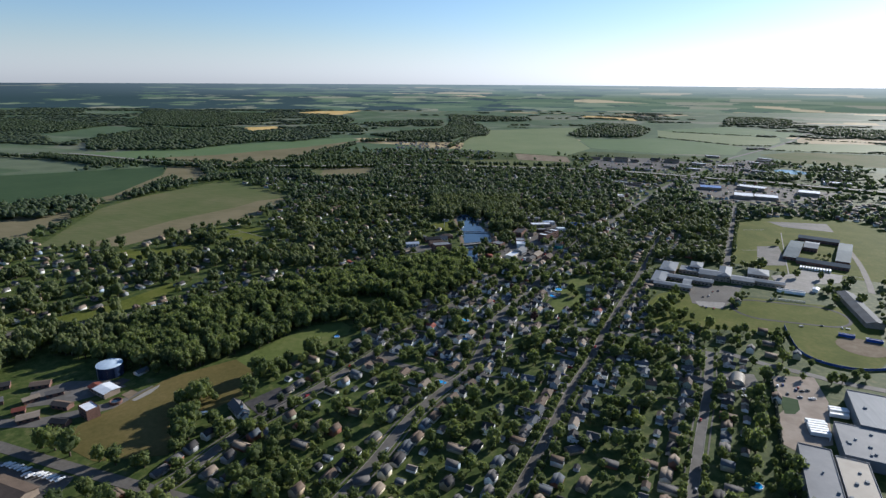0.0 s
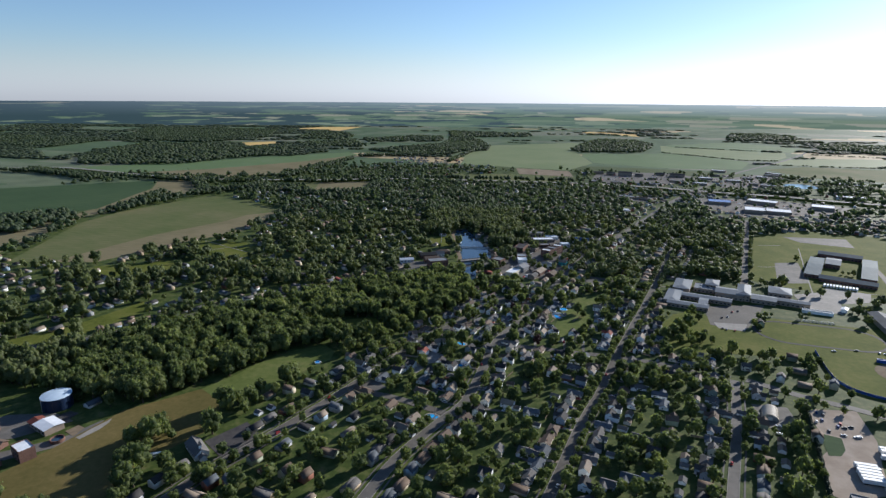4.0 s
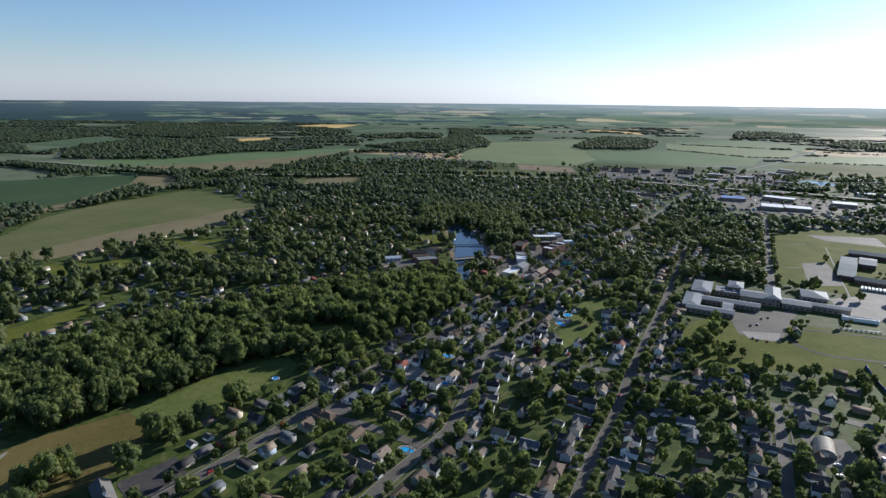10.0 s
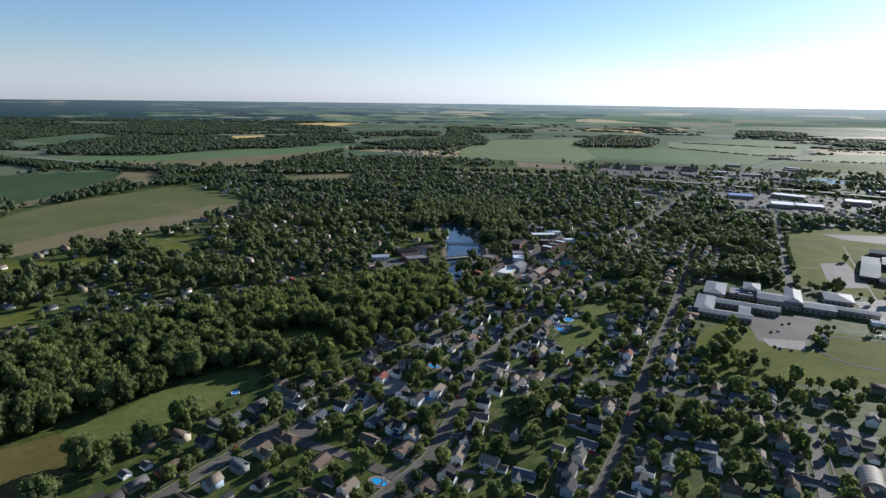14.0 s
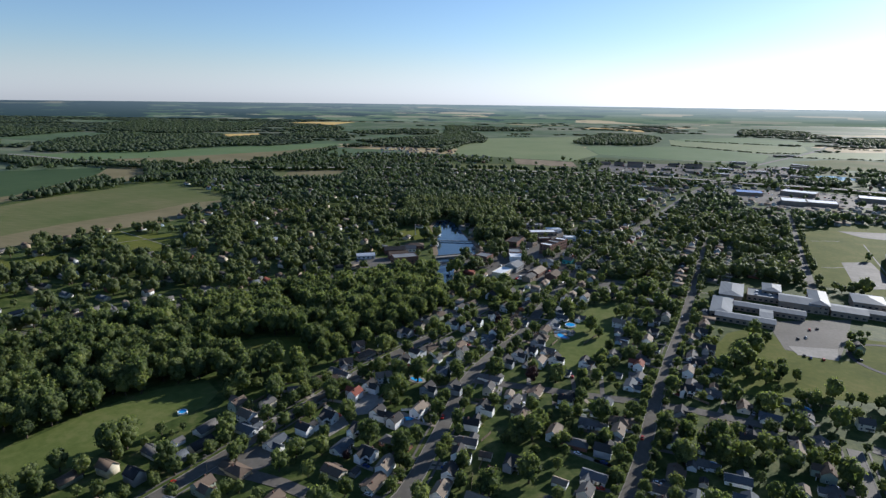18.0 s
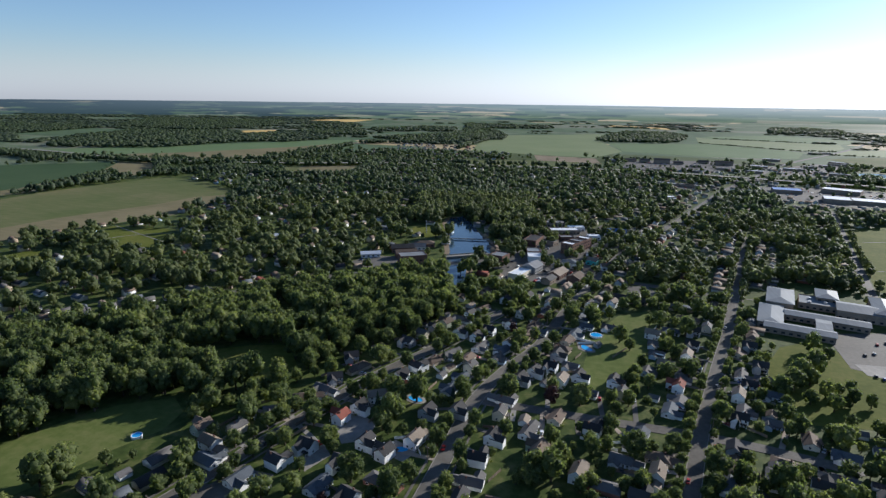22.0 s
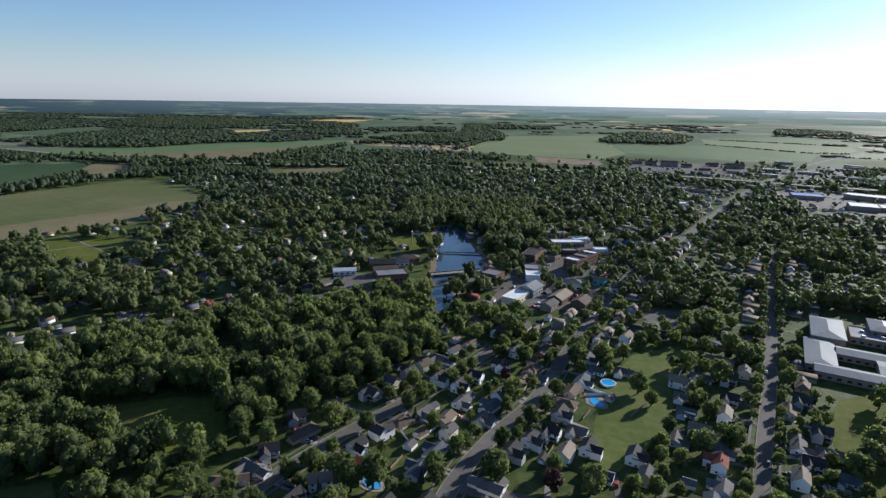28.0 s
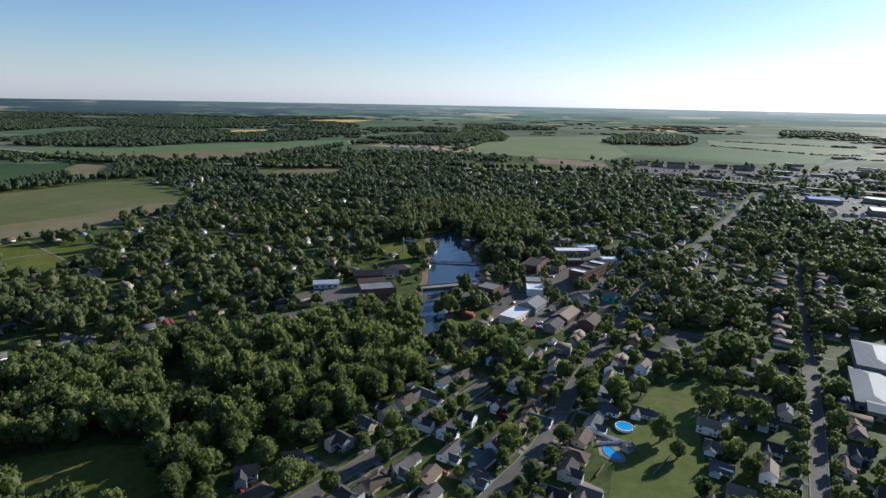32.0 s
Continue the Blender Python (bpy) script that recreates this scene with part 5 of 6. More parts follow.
        rows.append(np.stack([x[k], y[k], np.full(n, cell) * rng.uniform(1.0, 1.5, n), rng.uniform(10, 17, n)], 1))
    fixed = sum(len(r) for r in rows)
    # the far forest and the hedgerow trees of the farmland, thinner and coarser with the distance
    for y0, y1, cell in ((1900, 2900, 20.0), (2900, 4300, 32.0), (4300, 5300, 52.0)):
        x, y = np.meshgrid(np.arange(-1.05 * y1, 0.75 * y1, cell), np.arange(y0, y1, cell))
        x = (x + rng.uniform(-0.5, 0.5, x.shape) * cell).ravel()
        y = (y + rng.uniform(-0.5, 0.5, y.shape) * cell).ravel()
        west = np.clip((-x - 0.28 * y - 350) / 700, 0, 1)
        patch = np.array([noise.noise(Vector((a * 0.0011, b * 0.0019, 7.0))) + 0.4 * noise.noise(Vector((a * 0.004, b * 0.006, 2.0))) for a, b in zip(x, y)])
        belt = (np.abs(((y * 0.98 - x * 0.2) / 330) % 1 - 0.5) < 0.05) & (patch > 0.06)
        k = (patch > 0.40 - 0.50 * west) | (belt & (west < 0.5))
        k &= ~((x > -460) & (x < 800) & (y < 3300)) & clear_of(x, y, FIELDS + [[(-2427, 2278), (-2381, 2550), (-2024, 2206), (-1973, 1914)], [(-2730, 3986), (-2476, 4576), (-2042, 3680), (-1940, 3138)]])
        n = int(k.sum())
        rows.append(np.stack([x[k], y[k], cell * rng.uniform(1.2, 2.0, n), rng.uniform(6.5, 10.5, n)], 1))
    n = 330
    x, y = rng.uniform(60, 760, n), rng.uniform(1370, 2080, n)
    k = clear_of(x, y, FIELDS + [POND2])
    rows.insert(0, np.stack([x[k], y[k], rng.uniform(6, 11, k.sum()), rng.uniform(5, 9, k.sum())], 1))
    fixed += int(k.sum())
    rows = np.vstack(rows)
    keep = (clear_of(rows[:, 0], rows[:, 1], CLEAR) | (np.arange(len(rows)) < fixed)) & (street_gap(rows[:, 0], rows[:, 1]) > 3)
    plant("country_woods", COUNTRY_T, rows[keep], LEAF_HAZED, "far woods, tree belts and hedgerow trees")


countryside()

# ---- large buildings ----


def turned(x, y, a, z=0.0):
    return pose(x, y, z, 0, 0, a)


def at(bm, x, y, a, z=0.0):
    bm.transform(turned(x, y, a, z))
    return bm


def block(owner, name, x, y, a, L, D, h, roof, wall_mat, roof_mat, rise=1.5, panes=True, label=""):
    """A wing of a building: walls, roof and a row of panes on its long sides. The pieces hang under the wing's walls."""
    w, r = bmesh.new(), bmesh.new()
    if roof == "gable":
        gable(w, r, -L / 2, L / 2, -D / 2, D / 2, -0.2, h, h + rise, 0.7, 0.3)
    elif roof == "hip":
        hipped(w, r, -L / 2, L / 2, -D / 2, D / 2, -0.2, h, h + rise, 0.7)
    else:
        box(w, -L / 2, L / 2, -D / 2, D / 2, -0.2, h)
        box(r, -L / 2 + 0.35, L / 2 - 0.35, -D / 2 + 0.35, D / 2 - 0.35, h + 0.004, h + 0.12)
        for q in ((-L / 2, L / 2, -D / 2, -D / 2 + 0.35), (-L / 2, L / 2, D / 2 - 0.35, D / 2), (-L / 2, -L / 2 + 0.35, -D / 2 + 0.35, D / 2 - 0.35), (L / 2 - 0.35, L / 2, -D / 2 + 0.35, D / 2 - 0.35)):
            box(w, *q, h, h + 0.6)
    ob = part(name, at(w, x, y, a), wall_mat, owner, label)
    part("roof", at(r, x, y, a), roof_mat, ob)
    if panes:
        n = max(2, int(L / 4.5))
        for f in range(max(1, int(h / 3.6))):
            for i in range(n):
                px = -L / 2 + L * (i + 0.5) / n
                part("pane", at(boxed(px - 1.1, px + 1.1, -D / 2 - 0.05, -D / 2 + 0.1, 1.0 + 3.5 * f, 2.5 + 3.5 * f), x, y, a), GLASS, ob)
    return ob


def vents(owner, x, y, a, L, D, h, n, seed):
    g = random.Random(seed)
    for i in range(n):
        px, py, s = g.uniform(-L * 0.42, L * 0.42), g.uniform(-D * 0.42, D * 0.42), g.uniform(0.5, 1.2)
        part("roof_vent", at(boxed(px - s, px + s, py - s, py + s, h, h + g.uniform(0.6, 1.2), bevel=0.08), x, y, a), METAL_ROOF, owner)


def school():
    ob = thing("school", pose(170, 770, 0), "sprawling brick school with pale metal roofs", "school")
    ob.matrix_world = pose(0, 0, 0)
    for n, x, y, L, D, h, rf, rise in (("hall", 152, 799, 19, 42, 7, "hip", 2.0), ("wing", 180, 799, 27, 24, 4.6, "flat", 0), ("wing", 190, 811, 15, 26, 7.6, "hip", 2.2), ("hall", 203, 780, 31, 24, 7, "gable", 2.2), ("wing", 221, 787, 14, 45, 8.2, "hip", 2.4), ("wing", 238, 768, 26, 20, 5.2, "gable", 1.6),
                                     ("wing", 134, 757, 16, 46, 5, "hip", 1.5), ("wing", 172, 757, 54, 13, 4.6, "gable", 1.4), ("wing", 165, 741, 9, 21, 4.7, "gable", 1.0), ("wing", 145, 728, 44, 13, 4.6, "gable", 1.4), ("hall", 263, 792, 24, 28, 8.5, "hip", 2.6), ("wing", 268, 762, 34, 11, 5.4, "gable", 1.3)):
        block(ob, n, x, y, -16, L, D, h, rf, TAN_BRICK, METAL_ROOF, rise)
    for k, (x, y, h) in enumerate(((175, 803, 4.7), (184, 794, 4.7), (172, 793, 4.7), (186, 802, 4.7))):
        part("roof_vent", at(boxed(-1.2, 1.2, -0.9, 0.9, h, h + 1.3, bevel=0.08), x, y, -16), STEEL, ob)
    return ob


school()


TEAL_ROOF = stuff_of("teal_grey_metal_roof", [(0.055, 0.080, 0.092), (0.075, 0.105, 0.118), (0.10, 0.135, 0.148)], 0.6, 0.0, scale=0.2, big=0.05, stretch=(24, 3, 0.3), spec=0.04)


def second_school():
    ob = thing("school", pose(0, 0, 0), "low dark-roofed school ringed round a planted courtyard", "school")
    for x, y, L, D, h in ((370, 869, 64, 18, 5), (356, 938, 18, 108, 5), (417, 1010, 56, 20, 5.5), (424, 934, 17, 118, 5), (389, 962, 18, 40, 6.5)):
        block(ob, "wing", x, y, -24, L, D, h, "gable", BRICK, TEAL_ROOF if h != 6.5 else METAL_ROOF, 2.6)


second_school()
_ob = thing("storage_building", pose(0, 0, 0), "long low grey-roofed building beside the playing field", "building")
block(_ob, "hall", 340, 690, 84, 100, 17, 5.5, "gable", TAN_BRICK, ROOF_MAT["blue grey"], 2.4)


def factory():
    ob = thing("factory", pose(0, 0, 0), "large flat-roofed factory with grey and cream roofs and truck docks", "factory")
    for x, y, L, D, h, m in ((279, 438, 96, 56, 9, METAL_ROOF), (226, 398, 44, 44, 8, GREY_MEMBRANE), (172, 342, 20, 92, 8.5, GREY_MEMBRANE), (191.3, 332, 19, 92, 8.2, CREAM_MEMBRANE), (290, 368, 90, 70, 8.6, CREAM_MEMBRANE)):
        b = block(ob, "hall", x, y, -13, L, D, h, "flat", GREY_MEMBRANE, m, 0, False)
        vents(b, x, y, -13, L, D, h + 0.1, 9 if L > 30 else 6, int(x))
    for i in range(4):
        part("dock_door", at(boxed(-1.5, 1.5, -0.1, 0.1, 0.2, 3.4), 202.5 + i * 1.0, 410 + i * 4.4, 77), TRIM, ob)


factory()


def trailer(x, y, a):
    ob = thing("semi_trailer", turned(x, y, a), "white box semi-trailer parked at the factory docks", "trailer", "trailers at the docks")
    part("box_body", boxed(-6.6, 6.6, -1.28, 1.28, 1.1, 4.0, bevel=0.05), TRIM, ob)
    part("chassis", boxed(-6.3, 6.3, -0.5, 0.5, 0.75, 1.096), RUBBER, ob)
    for wx in (-5.4, -4.2):
        for wy in (-1.05, 1.05):
            bm = bmesh.new()
            bmesh.ops.create_cone(bm, segments=12, radius1=0.5, radius2=0.5, depth=0.4, cap_ends=True, matrix=Matrix.Translation((wx, wy, 0.56)) @ Matrix.Rotation(radians(90), 4, "X"))
            part("wheel", bm, RUBBER, ob)
    for wy in (-0.7, 0.7):
        part("landing_leg", boxed(4.2, 4.4, wy - 0.1, wy + 0.1, 0.06, 1.096), STEEL, ob)
    return ob


_tr = trailer(200, 431, -4)
for _i, (_x, _y) in enumerate([(200.4, 427.6), (199, 424.2), (198.6, 420.8), (198.2, 417.4), (197.8, 414), (225, 454), (224.6, 450.6), (222, 444)]):
    copy_thing(_tr, turned(_x, _y, -4 - (_i % 3)))


def tank():
    ob = thing("storage_tank", turned(-379, 381, 0), "wide dark blue steel tank with a pale domed cover", "tank")
    bm = bmesh.new()
    bmesh.ops.create_cone(bm, segments=40, radius1=10.5, radius2=10.5, depth=10.2, cap_ends=True, matrix=Matrix.Translation((0, 0, 4.9)))
    part("shell", bm, TANK_BLUE, ob)
    bm = bmesh.new()
    rings = [[bm.verts.new((r * math.cos(i * math.pi / 20), r * math.sin(i * math.pi / 20), z)) for i in range(40)] for r, z in ((10.7, 10.01), (10.7, 10.3), (8, 10.8), (4.5, 11.2), (1, 11.4))]
    for a, b in zip(rings, rings[1:]):
        for i in range(40):
            bm.faces.new((a[i], a[(i + 1) % 40], b[(i + 1) % 40], b[i]))
    bm.faces.new(rings[-1])
    part("cover", bm, TANK_TOP, ob)
    for i in range(12):
        part("stiffener", at(boxed(10.45, 10.75, -0.12, 0.12, 0, 10), 0, 0, i * 30), TANK_BLUE, ob)
    part("ladder", at(boxed(10.76, 11.1, -0.35, 0.35, 0, 10.6), 0, 0, 250), STEEL, ob)


tank()


def small_hall(name, label, cat, x, y, a, L, D, h, roof, wm, rm, rise=1.5, panes=True):
    ob = thing(name, turned(x, y, a), label, cat)
    block(ob, "wall", 0, 0, 0, L, D, h, roof, wm, rm, rise, panes)
    return ob


WHITE_ROOF = stuff_of("white_roof_sheet", [(0.50, 0.52, 0.54), (0.60, 0.62, 0.64), (0.70, 0.71, 0.72)], 0.6, scale=0.2, big=0.05, spec=0.1)
BLUE_ROOF = stuff_of("blue_metal_roof", [(0.03, 0.09, 0.26), (0.05, 0.13, 0.34), (0.07, 0.17, 0.4)], 0.5, 0.2, scale=0.2, big=0.05)
RED_ROOF = ROOF_MAT["red"]
small_hall("pump_house", "red brick pump house with a white flat roof", "building", -346, 322, -24, 14, 9.5, 8, "flat", BRICK, WHITE_ROOF)
small_hall("filter_hall", "long waterworks hall with a pale roof", "building", -358, 353, -20, 16, 13, 4.6, "gable", TAN_BRICK, WHITE_ROOF, 0.9)
small_hall("red_roof_shed", "small waterworks shed with a red roof", "shed", -371, 356, -20, 8, 9, 3.6, "gable", TAN_BRICK, RED_ROOF, 1.2)
for _x, _y, _a, _L, _D, _r in ((-397, 341, 45, 12, 6, "grey"), (-408, 329, 60, 11, 6, "weathered tan"), (-376, 327, 0, 15, 7, "brown"), (-358, 307, 5, 13, 7, "dark"), (-402, 313, 40, 8, 6, "red"), (-387, 307, 45, 14, 9, "weathered tan"), (-420, 350, 30, 14, 8, "brown"), (-432, 318, 50, 12, 8, "grey"), (-425, 292, 8, 18, 9, "brown"), (-455, 300, 12, 16, 9, "red"), (-450, 340, 40, 13, 8, "dark")):
    small_hall("works_shed", f"low brick works building with a {_r} roof", "shed", _x, _y, _a, _L, _D, 3.4, "gable", BRICK, ROOF_MAT[_r], 1.4)


def basin(x, y, r):
    ob = thing("round_basin", turned(x, y, 0), "round brick settling basin with dark water", "basin")
    bm = bmesh.new()
    R = [[bm.verts.new((q * math.cos(i * math.pi / 14), q * math.sin(i * math.pi / 14), z)) for i in range(28)] for q, z in ((r, -0.1), (r, 2.4), (r - 0.5, 2.4), (r - 0.5, 1.2))]
    for a, b in zip(R, R[1:]):
        for i in range(28):
            bm.faces.new((a[i], a[(i + 1) % 28], b[(i + 1) % 28], b[i]))
    part("wall", bm, BRICK, ob)
    bm = bmesh.new()
    bmesh.ops.create_circle(bm, cap_ends=True, segments=28, radius=r - 0.5, matrix=Matrix.Translation((0, 0, 1.3)))
    part("water", bm, RIVER, ob)


basin(-340, 342, 4.6)


def church():
    ob = thing("church", turned(-237, 352, -38), "white clapboard church with a weathered grey gable roof", "church")
    ob.scale = (0.82, 0.82, 0.9)
    block(ob, "nave", 0, 0, 0, 24, 11.5, 4.2, "gable", WALL_MAT["white"], ROOF_MAT["grey"], 3.8)
    block(ob, "porch", 14.2, 0, 0, 4.4, 5.5, 3.2, "gable", WALL_MAT["white"], ROOF_MAT["grey"], 1.8, False)
    b = part("steeple", boxed(8.2, 10.2, -1, 1, 6.6, 10.4), WALL_MAT["white"], ob)
    bm = bmesh.new()
    faces(bm, [(7.9, -1.3, 10.4), (10.5, -1.3, 10.4), (10.5, 1.3, 10.4), (7.9, 1.3, 10.4), (9.2, 0, 14.6)], (0, 1, 4), (1, 2, 4), (2, 3, 4), (3, 0, 4), (3, 2, 1, 0))
    part("spire", bm, ROOF_MAT["grey"], b)


church()


def round_hall():
    ob = thing("round_roofed_hall", turned(161, 490, 74), "steel hall with a rounded tan roof beside a car park", "hall")
    ob.scale = (0.78, 0.78, 0.78)
    L, R = 22.0, 7.5
    bm = bmesh.new()
    n = 18
    rows = [[bm.verts.new((x, r * math.cos(math.pi * i / n), r * 0.86 * math.sin(math.pi * i / n))) for i in range(n + 1)] for x, r in ((-L / 2, R), (L / 2, R), (L / 2, R - 0.2), (-L / 2, R - 0.2))]
    for a, b in zip(rows, rows[1:] + rows[:1]):
        for i in range(n):
            bm.faces.new((a[i], a[i + 1], b[i + 1], b[i]))
    bmesh.ops.recalc_face_normals(bm, faces=bm.faces)
    part("roof", bm, CREAM_MEMBRANE, ob)
    for x in (-L / 2 + 0.3, L / 2 - 0.3):
        bm = bmesh.new()
        bm.faces.new([bm.verts.new((x, (R - 0.21) * math.cos(math.pi * i / n), (R - 0.21) * 0.86 * math.sin(math.pi * i / n))) for i in range(n + 1)])
        e = part("end_wall", bm, STEEL, ob)
        part("door", boxed(x - 0.1, x + 0.1, -2, 2, 0, 3.4), TRIM, e)
    for i in range(1, 6):
        bm = bmesh.new()
        x = -L / 2 + L * i / 6
        rr = [[bm.verts.new((x + dx, (R + dr) * math.cos(math.pi * j / n), (R + dr) * 0.86 * math.sin(math.pi * j / n))) for j in range(n + 1)] for dx, dr in ((-0.12, -0.02), (-0.12, 0.12), (0.12, 0.12), (0.12, -0.02))]
        for a, b in zip(rr, rr[1:]):
            for j in range(n):
                bm.faces.new((a[j], a[j + 1], b[j + 1], b[j]))
        part("rib", bm, CREAM_MEMBRANE, ob)


round_hall()

# downtown


def brick_block():
    ob = thing("commercial_block", turned(-17, 928, 64), "three-storey red brick shop block with white and dark roofs", "building")
    for i in range(5):
        x = -18 + 9 * i
        b = block(ob, "shop", x, 0, 0, 8.98, 14, 11.5 - 0.6 * (i % 2), "flat", BRICK, (WHITE_ROOF, DARK_LOT, GREY_MEMBRANE, DARK_LOT, WHITE_ROOF)[i])
        for f in range(3):
            for k in range(3):
                if i == 0:
                    part("pane", boxed(-22.56, -22.4, -4.5 + 4.2 * k, -3.1 + 4.2 * k, 1.2 + 3.4 * f, 3.0 + 3.4 * f), GLASS, b)


brick_block()
_spec = [("store", "white-roofed store with a blue-white front", -58, 874, -80, 16, 14, 5.5, "flat", TRIM, WHITE_ROOF), ("store", "dark-fronted store with a pale blue roof", -61, 892, -80, 16, 14, 6.2, "flat", BRICK, METAL_ROOF),
         ("warehouse", "pale-roofed warehouse with several levels", -66, 812, 70, 24, 13, 5, "flat", WALL_MAT["cream"], WHITE_ROOF), ("warehouse", "grey gabled annex of the warehouse", -56, 833, 70, 18, 14, 6, "gable", STEEL, GREY_MEMBRANE), ("store", "dark flat-roofed brick store", -66, 945, 78, 30, 15, 7, "flat", BRICK, DARK_LOT),
         ("store", "long row of shops with white roofs", -34, 1012, 18, 36, 15, 5, "flat", TAN_BRICK, WHITE_ROOF), ("store", "low shop with a white roof", -20, 1032, 18, 20, 12, 5, "flat", TRIM, WHITE_ROOF), ("diner", "low building with a bright blue roof", 30, 1022, -3, 22, 14, 4.5, "gable", TRIM, BLUE_ROOF), ("shop_house", "old house with a teal wall", 1, 875, -25, 11, 9, 5, "gable", stuff_of("teal_paint", [(0.03, 0.22, 0.22), (0.05, 0.3, 0.3)], 0.6), ROOF_MAT["weathered tan"]),
         ("shop_house", "white two-storey shop house with a blue roof", -22, 857, 10, 13, 11, 6, "hip", TRIM, ROOF_MAT["blue grey"]), ("store", "brick store with a brown roof", -31, 822, 70, 22, 12, 4.5, "gable", BRICK, ROOF_MAT["weathered tan"]), ("store", "small brick store with brown gables", -14, 814, 70, 16, 12, 4.5, "gable", BRICK, ROOF_MAT["brown"])]
_spec += [("mill", "old red brick mill with a flat roof above the pond", -176, 825, 30, 27, 17, 10, "flat", BRICK, GREY_MEMBRANE), ("mill_annex", "low brown-roofed annex of the mill", -190, 848, 30, 22, 13, 5, "gable", BRICK, ROOF_MAT["brown"]), ("town_hall", "square brick hall with a flat roof by the bridge", -92, 856, -20, 15, 16, 8.5, "flat", BRICK, GREY_MEMBRANE),
         ("store", "flat brown building north of the shops", -48, 1055, 15, 24, 14, 5, "flat", TAN_BRICK, GREY_MEMBRANE), ("motel", "long low dark-roofed apartment row", 28, 768, -16, 34, 9, 3, "gable", TAN_BRICK, ROOF_MAT["dark"]), ("depot", "white-roofed depot among the western houses", -226, 838, 25, 20, 8, 4, "gable", TRIM, WHITE_ROOF), ("depot", "long white shed by the west road", -371, 880, 35, 22, 8, 3, "gable", TRIM, WHITE_ROOF)]
_spec += [("store", "long dark-roofed building above the pond", -201, 869, 25, 24, 12, 5, "gable", BRICK, ROOF_MAT["dark"]), ("store", "pale low building by the pond park", -188, 882, 20, 18, 11, 4, "gable", TRIM, ROOF_MAT["blue grey"]), ("store", "brown-roofed low building by the pond", -184, 897, 20, 22, 12, 4, "hip", BRICK, ROOF_MAT["brown"]),
          ("shop", "narrow shop with a grey roof", -44, 945, 64, 12, 9, 5, "flat", TAN_BRICK, GREY_MEMBRANE), ("shop", "small cream shop with a brown gable", -3, 838, 20, 11, 8, 4, "gable", WALL_MAT["cream"], ROOF_MAT["brown"]), ("shop", "white shop house with a dark roof", 14, 858, 10, 10, 8, 5, "gable", WALL_MAT["white"], ROOF_MAT["dark"]), ("shop", "tan shop with a grey gable roof", -38, 800, 70, 14, 9, 4.5, "gable", TAN_BRICK, ROOF_MAT["grey"]), ("shop", "low brick shop with a pale flat roof", -30, 975, 18, 16, 10, 4.5, "flat", BRICK, GREY_MEMBRANE), ("shop", "pale shop with a white flat roof", 2, 990, 18, 14, 10, 4.5, "flat", TRIM, WHITE_ROOF)]
for _n, _l, _x, _y, _a, _L, _D, _h, _rf, _wm, _rm in _spec:
    small_hall(_n, _l, "building", _x, _y, _a, _L, _D, _h, _rf, _wm, _rm, _D * 0.24)

# buildings by the highway, far off
_far = [("apartment_block", 184, 1962, -8, 42, 16, 11), ("apartment_block", 342, 1970, -8, 44, 16, 9), ("apartment_block", 103, 1990, 12, 30, 14, 6), ("apartment_block", 140, 1972, 0, 26, 14, 8), ("apartment_block", 224, 1950, -5, 24, 14, 6), ("apartment_block", 296, 2002, -5, 26, 14, 6)]
_far += [("warehouse", 356, 1492, -10, 48, 38, 6), ("warehouse", 455, 1510, -30, 62, 34, 7), ("warehouse", 405, 1394, -15, 40, 44, 7), ("warehouse", 451, 1390, -15, 48, 38, 6), ("warehouse", 565, 1464, -20, 44, 40, 7), ("warehouse", 795, 1876, -30, 70, 18, 6), ("warehouse", 690, 1630, -15, 62, 26, 6), ("warehouse", 662, 2107, -45, 46, 16, 6), ("warehouse", 505, 2147, -25, 46, 16, 6), ("store", 488, 1900, -10, 44, 16, 5), ("store", 549, 1969, -30, 30, 14, 5), ("store", 530, 1840, -30, 26, 16, 5), ("store", 123, 1323, 10, 28, 16, 6), ("store", 150, 1515, -25, 40, 18, 5), ("store", 190, 1500, -25, 34, 16, 5), ("store", 600, 2010, -35, 34, 14, 5), ("store", 640, 1990, -35, 28, 14, 5), ("store", 720, 2460, 5, 40, 14, 5), ("store", 755, 2475, 5, 30, 12, 5)]
_far += [("store", 462, 2025, -8, 36, 14, 5), ("store", 644, 2067, -8, 44, 14, 5), ("store", 377, 1807, -20, 40, 18, 6), ("store", 81, 1780, -15, 30, 14, 5), ("store", 144, 1775, -15, 34, 14, 5), ("store", 60, 1965, 10, 24, 14, 5), ("store", 180, 1506, -25, 34, 16, 5), ("store", 260, 1900, -10, 28, 14, 5), ("store", 123, 1317, -10, 30, 14, 5), ("store", 250, 1760, -25, 40, 18, 5), ("store", 320, 1850, -25, 36, 16, 5), ("store", 420, 1940, -25, 44, 18, 5), ("store", 560, 1800, -25, 50, 22, 6), ("store", 300, 1590, -30, 30, 14, 5)]
for _i, (_n, _x, _y, _a, _L, _D, _h) in enumerate(_far):
    _rm, _rl = [(WHITE_ROOF, "white"), (METAL_ROOF, "pale metal"), (GREY_MEMBRANE, "grey"), (BLUE_ROOF, "blue")][(0 if _n == "warehouse" and _i != 6 else (3 if _i == 6 else 2)) if _n != "store" else _i % 3]
    small_hall(_n, f"far-off low flat {_n.replace('_', ' ')} with a {_rl} roof", "building", _x, _y, _a, _L, _D, _h, "flat" if _n != "apartment_block" else "gable", TAN_BRICK, _rm if _n != "apartment_block" else ROOF_MAT["dark"], 3, False)

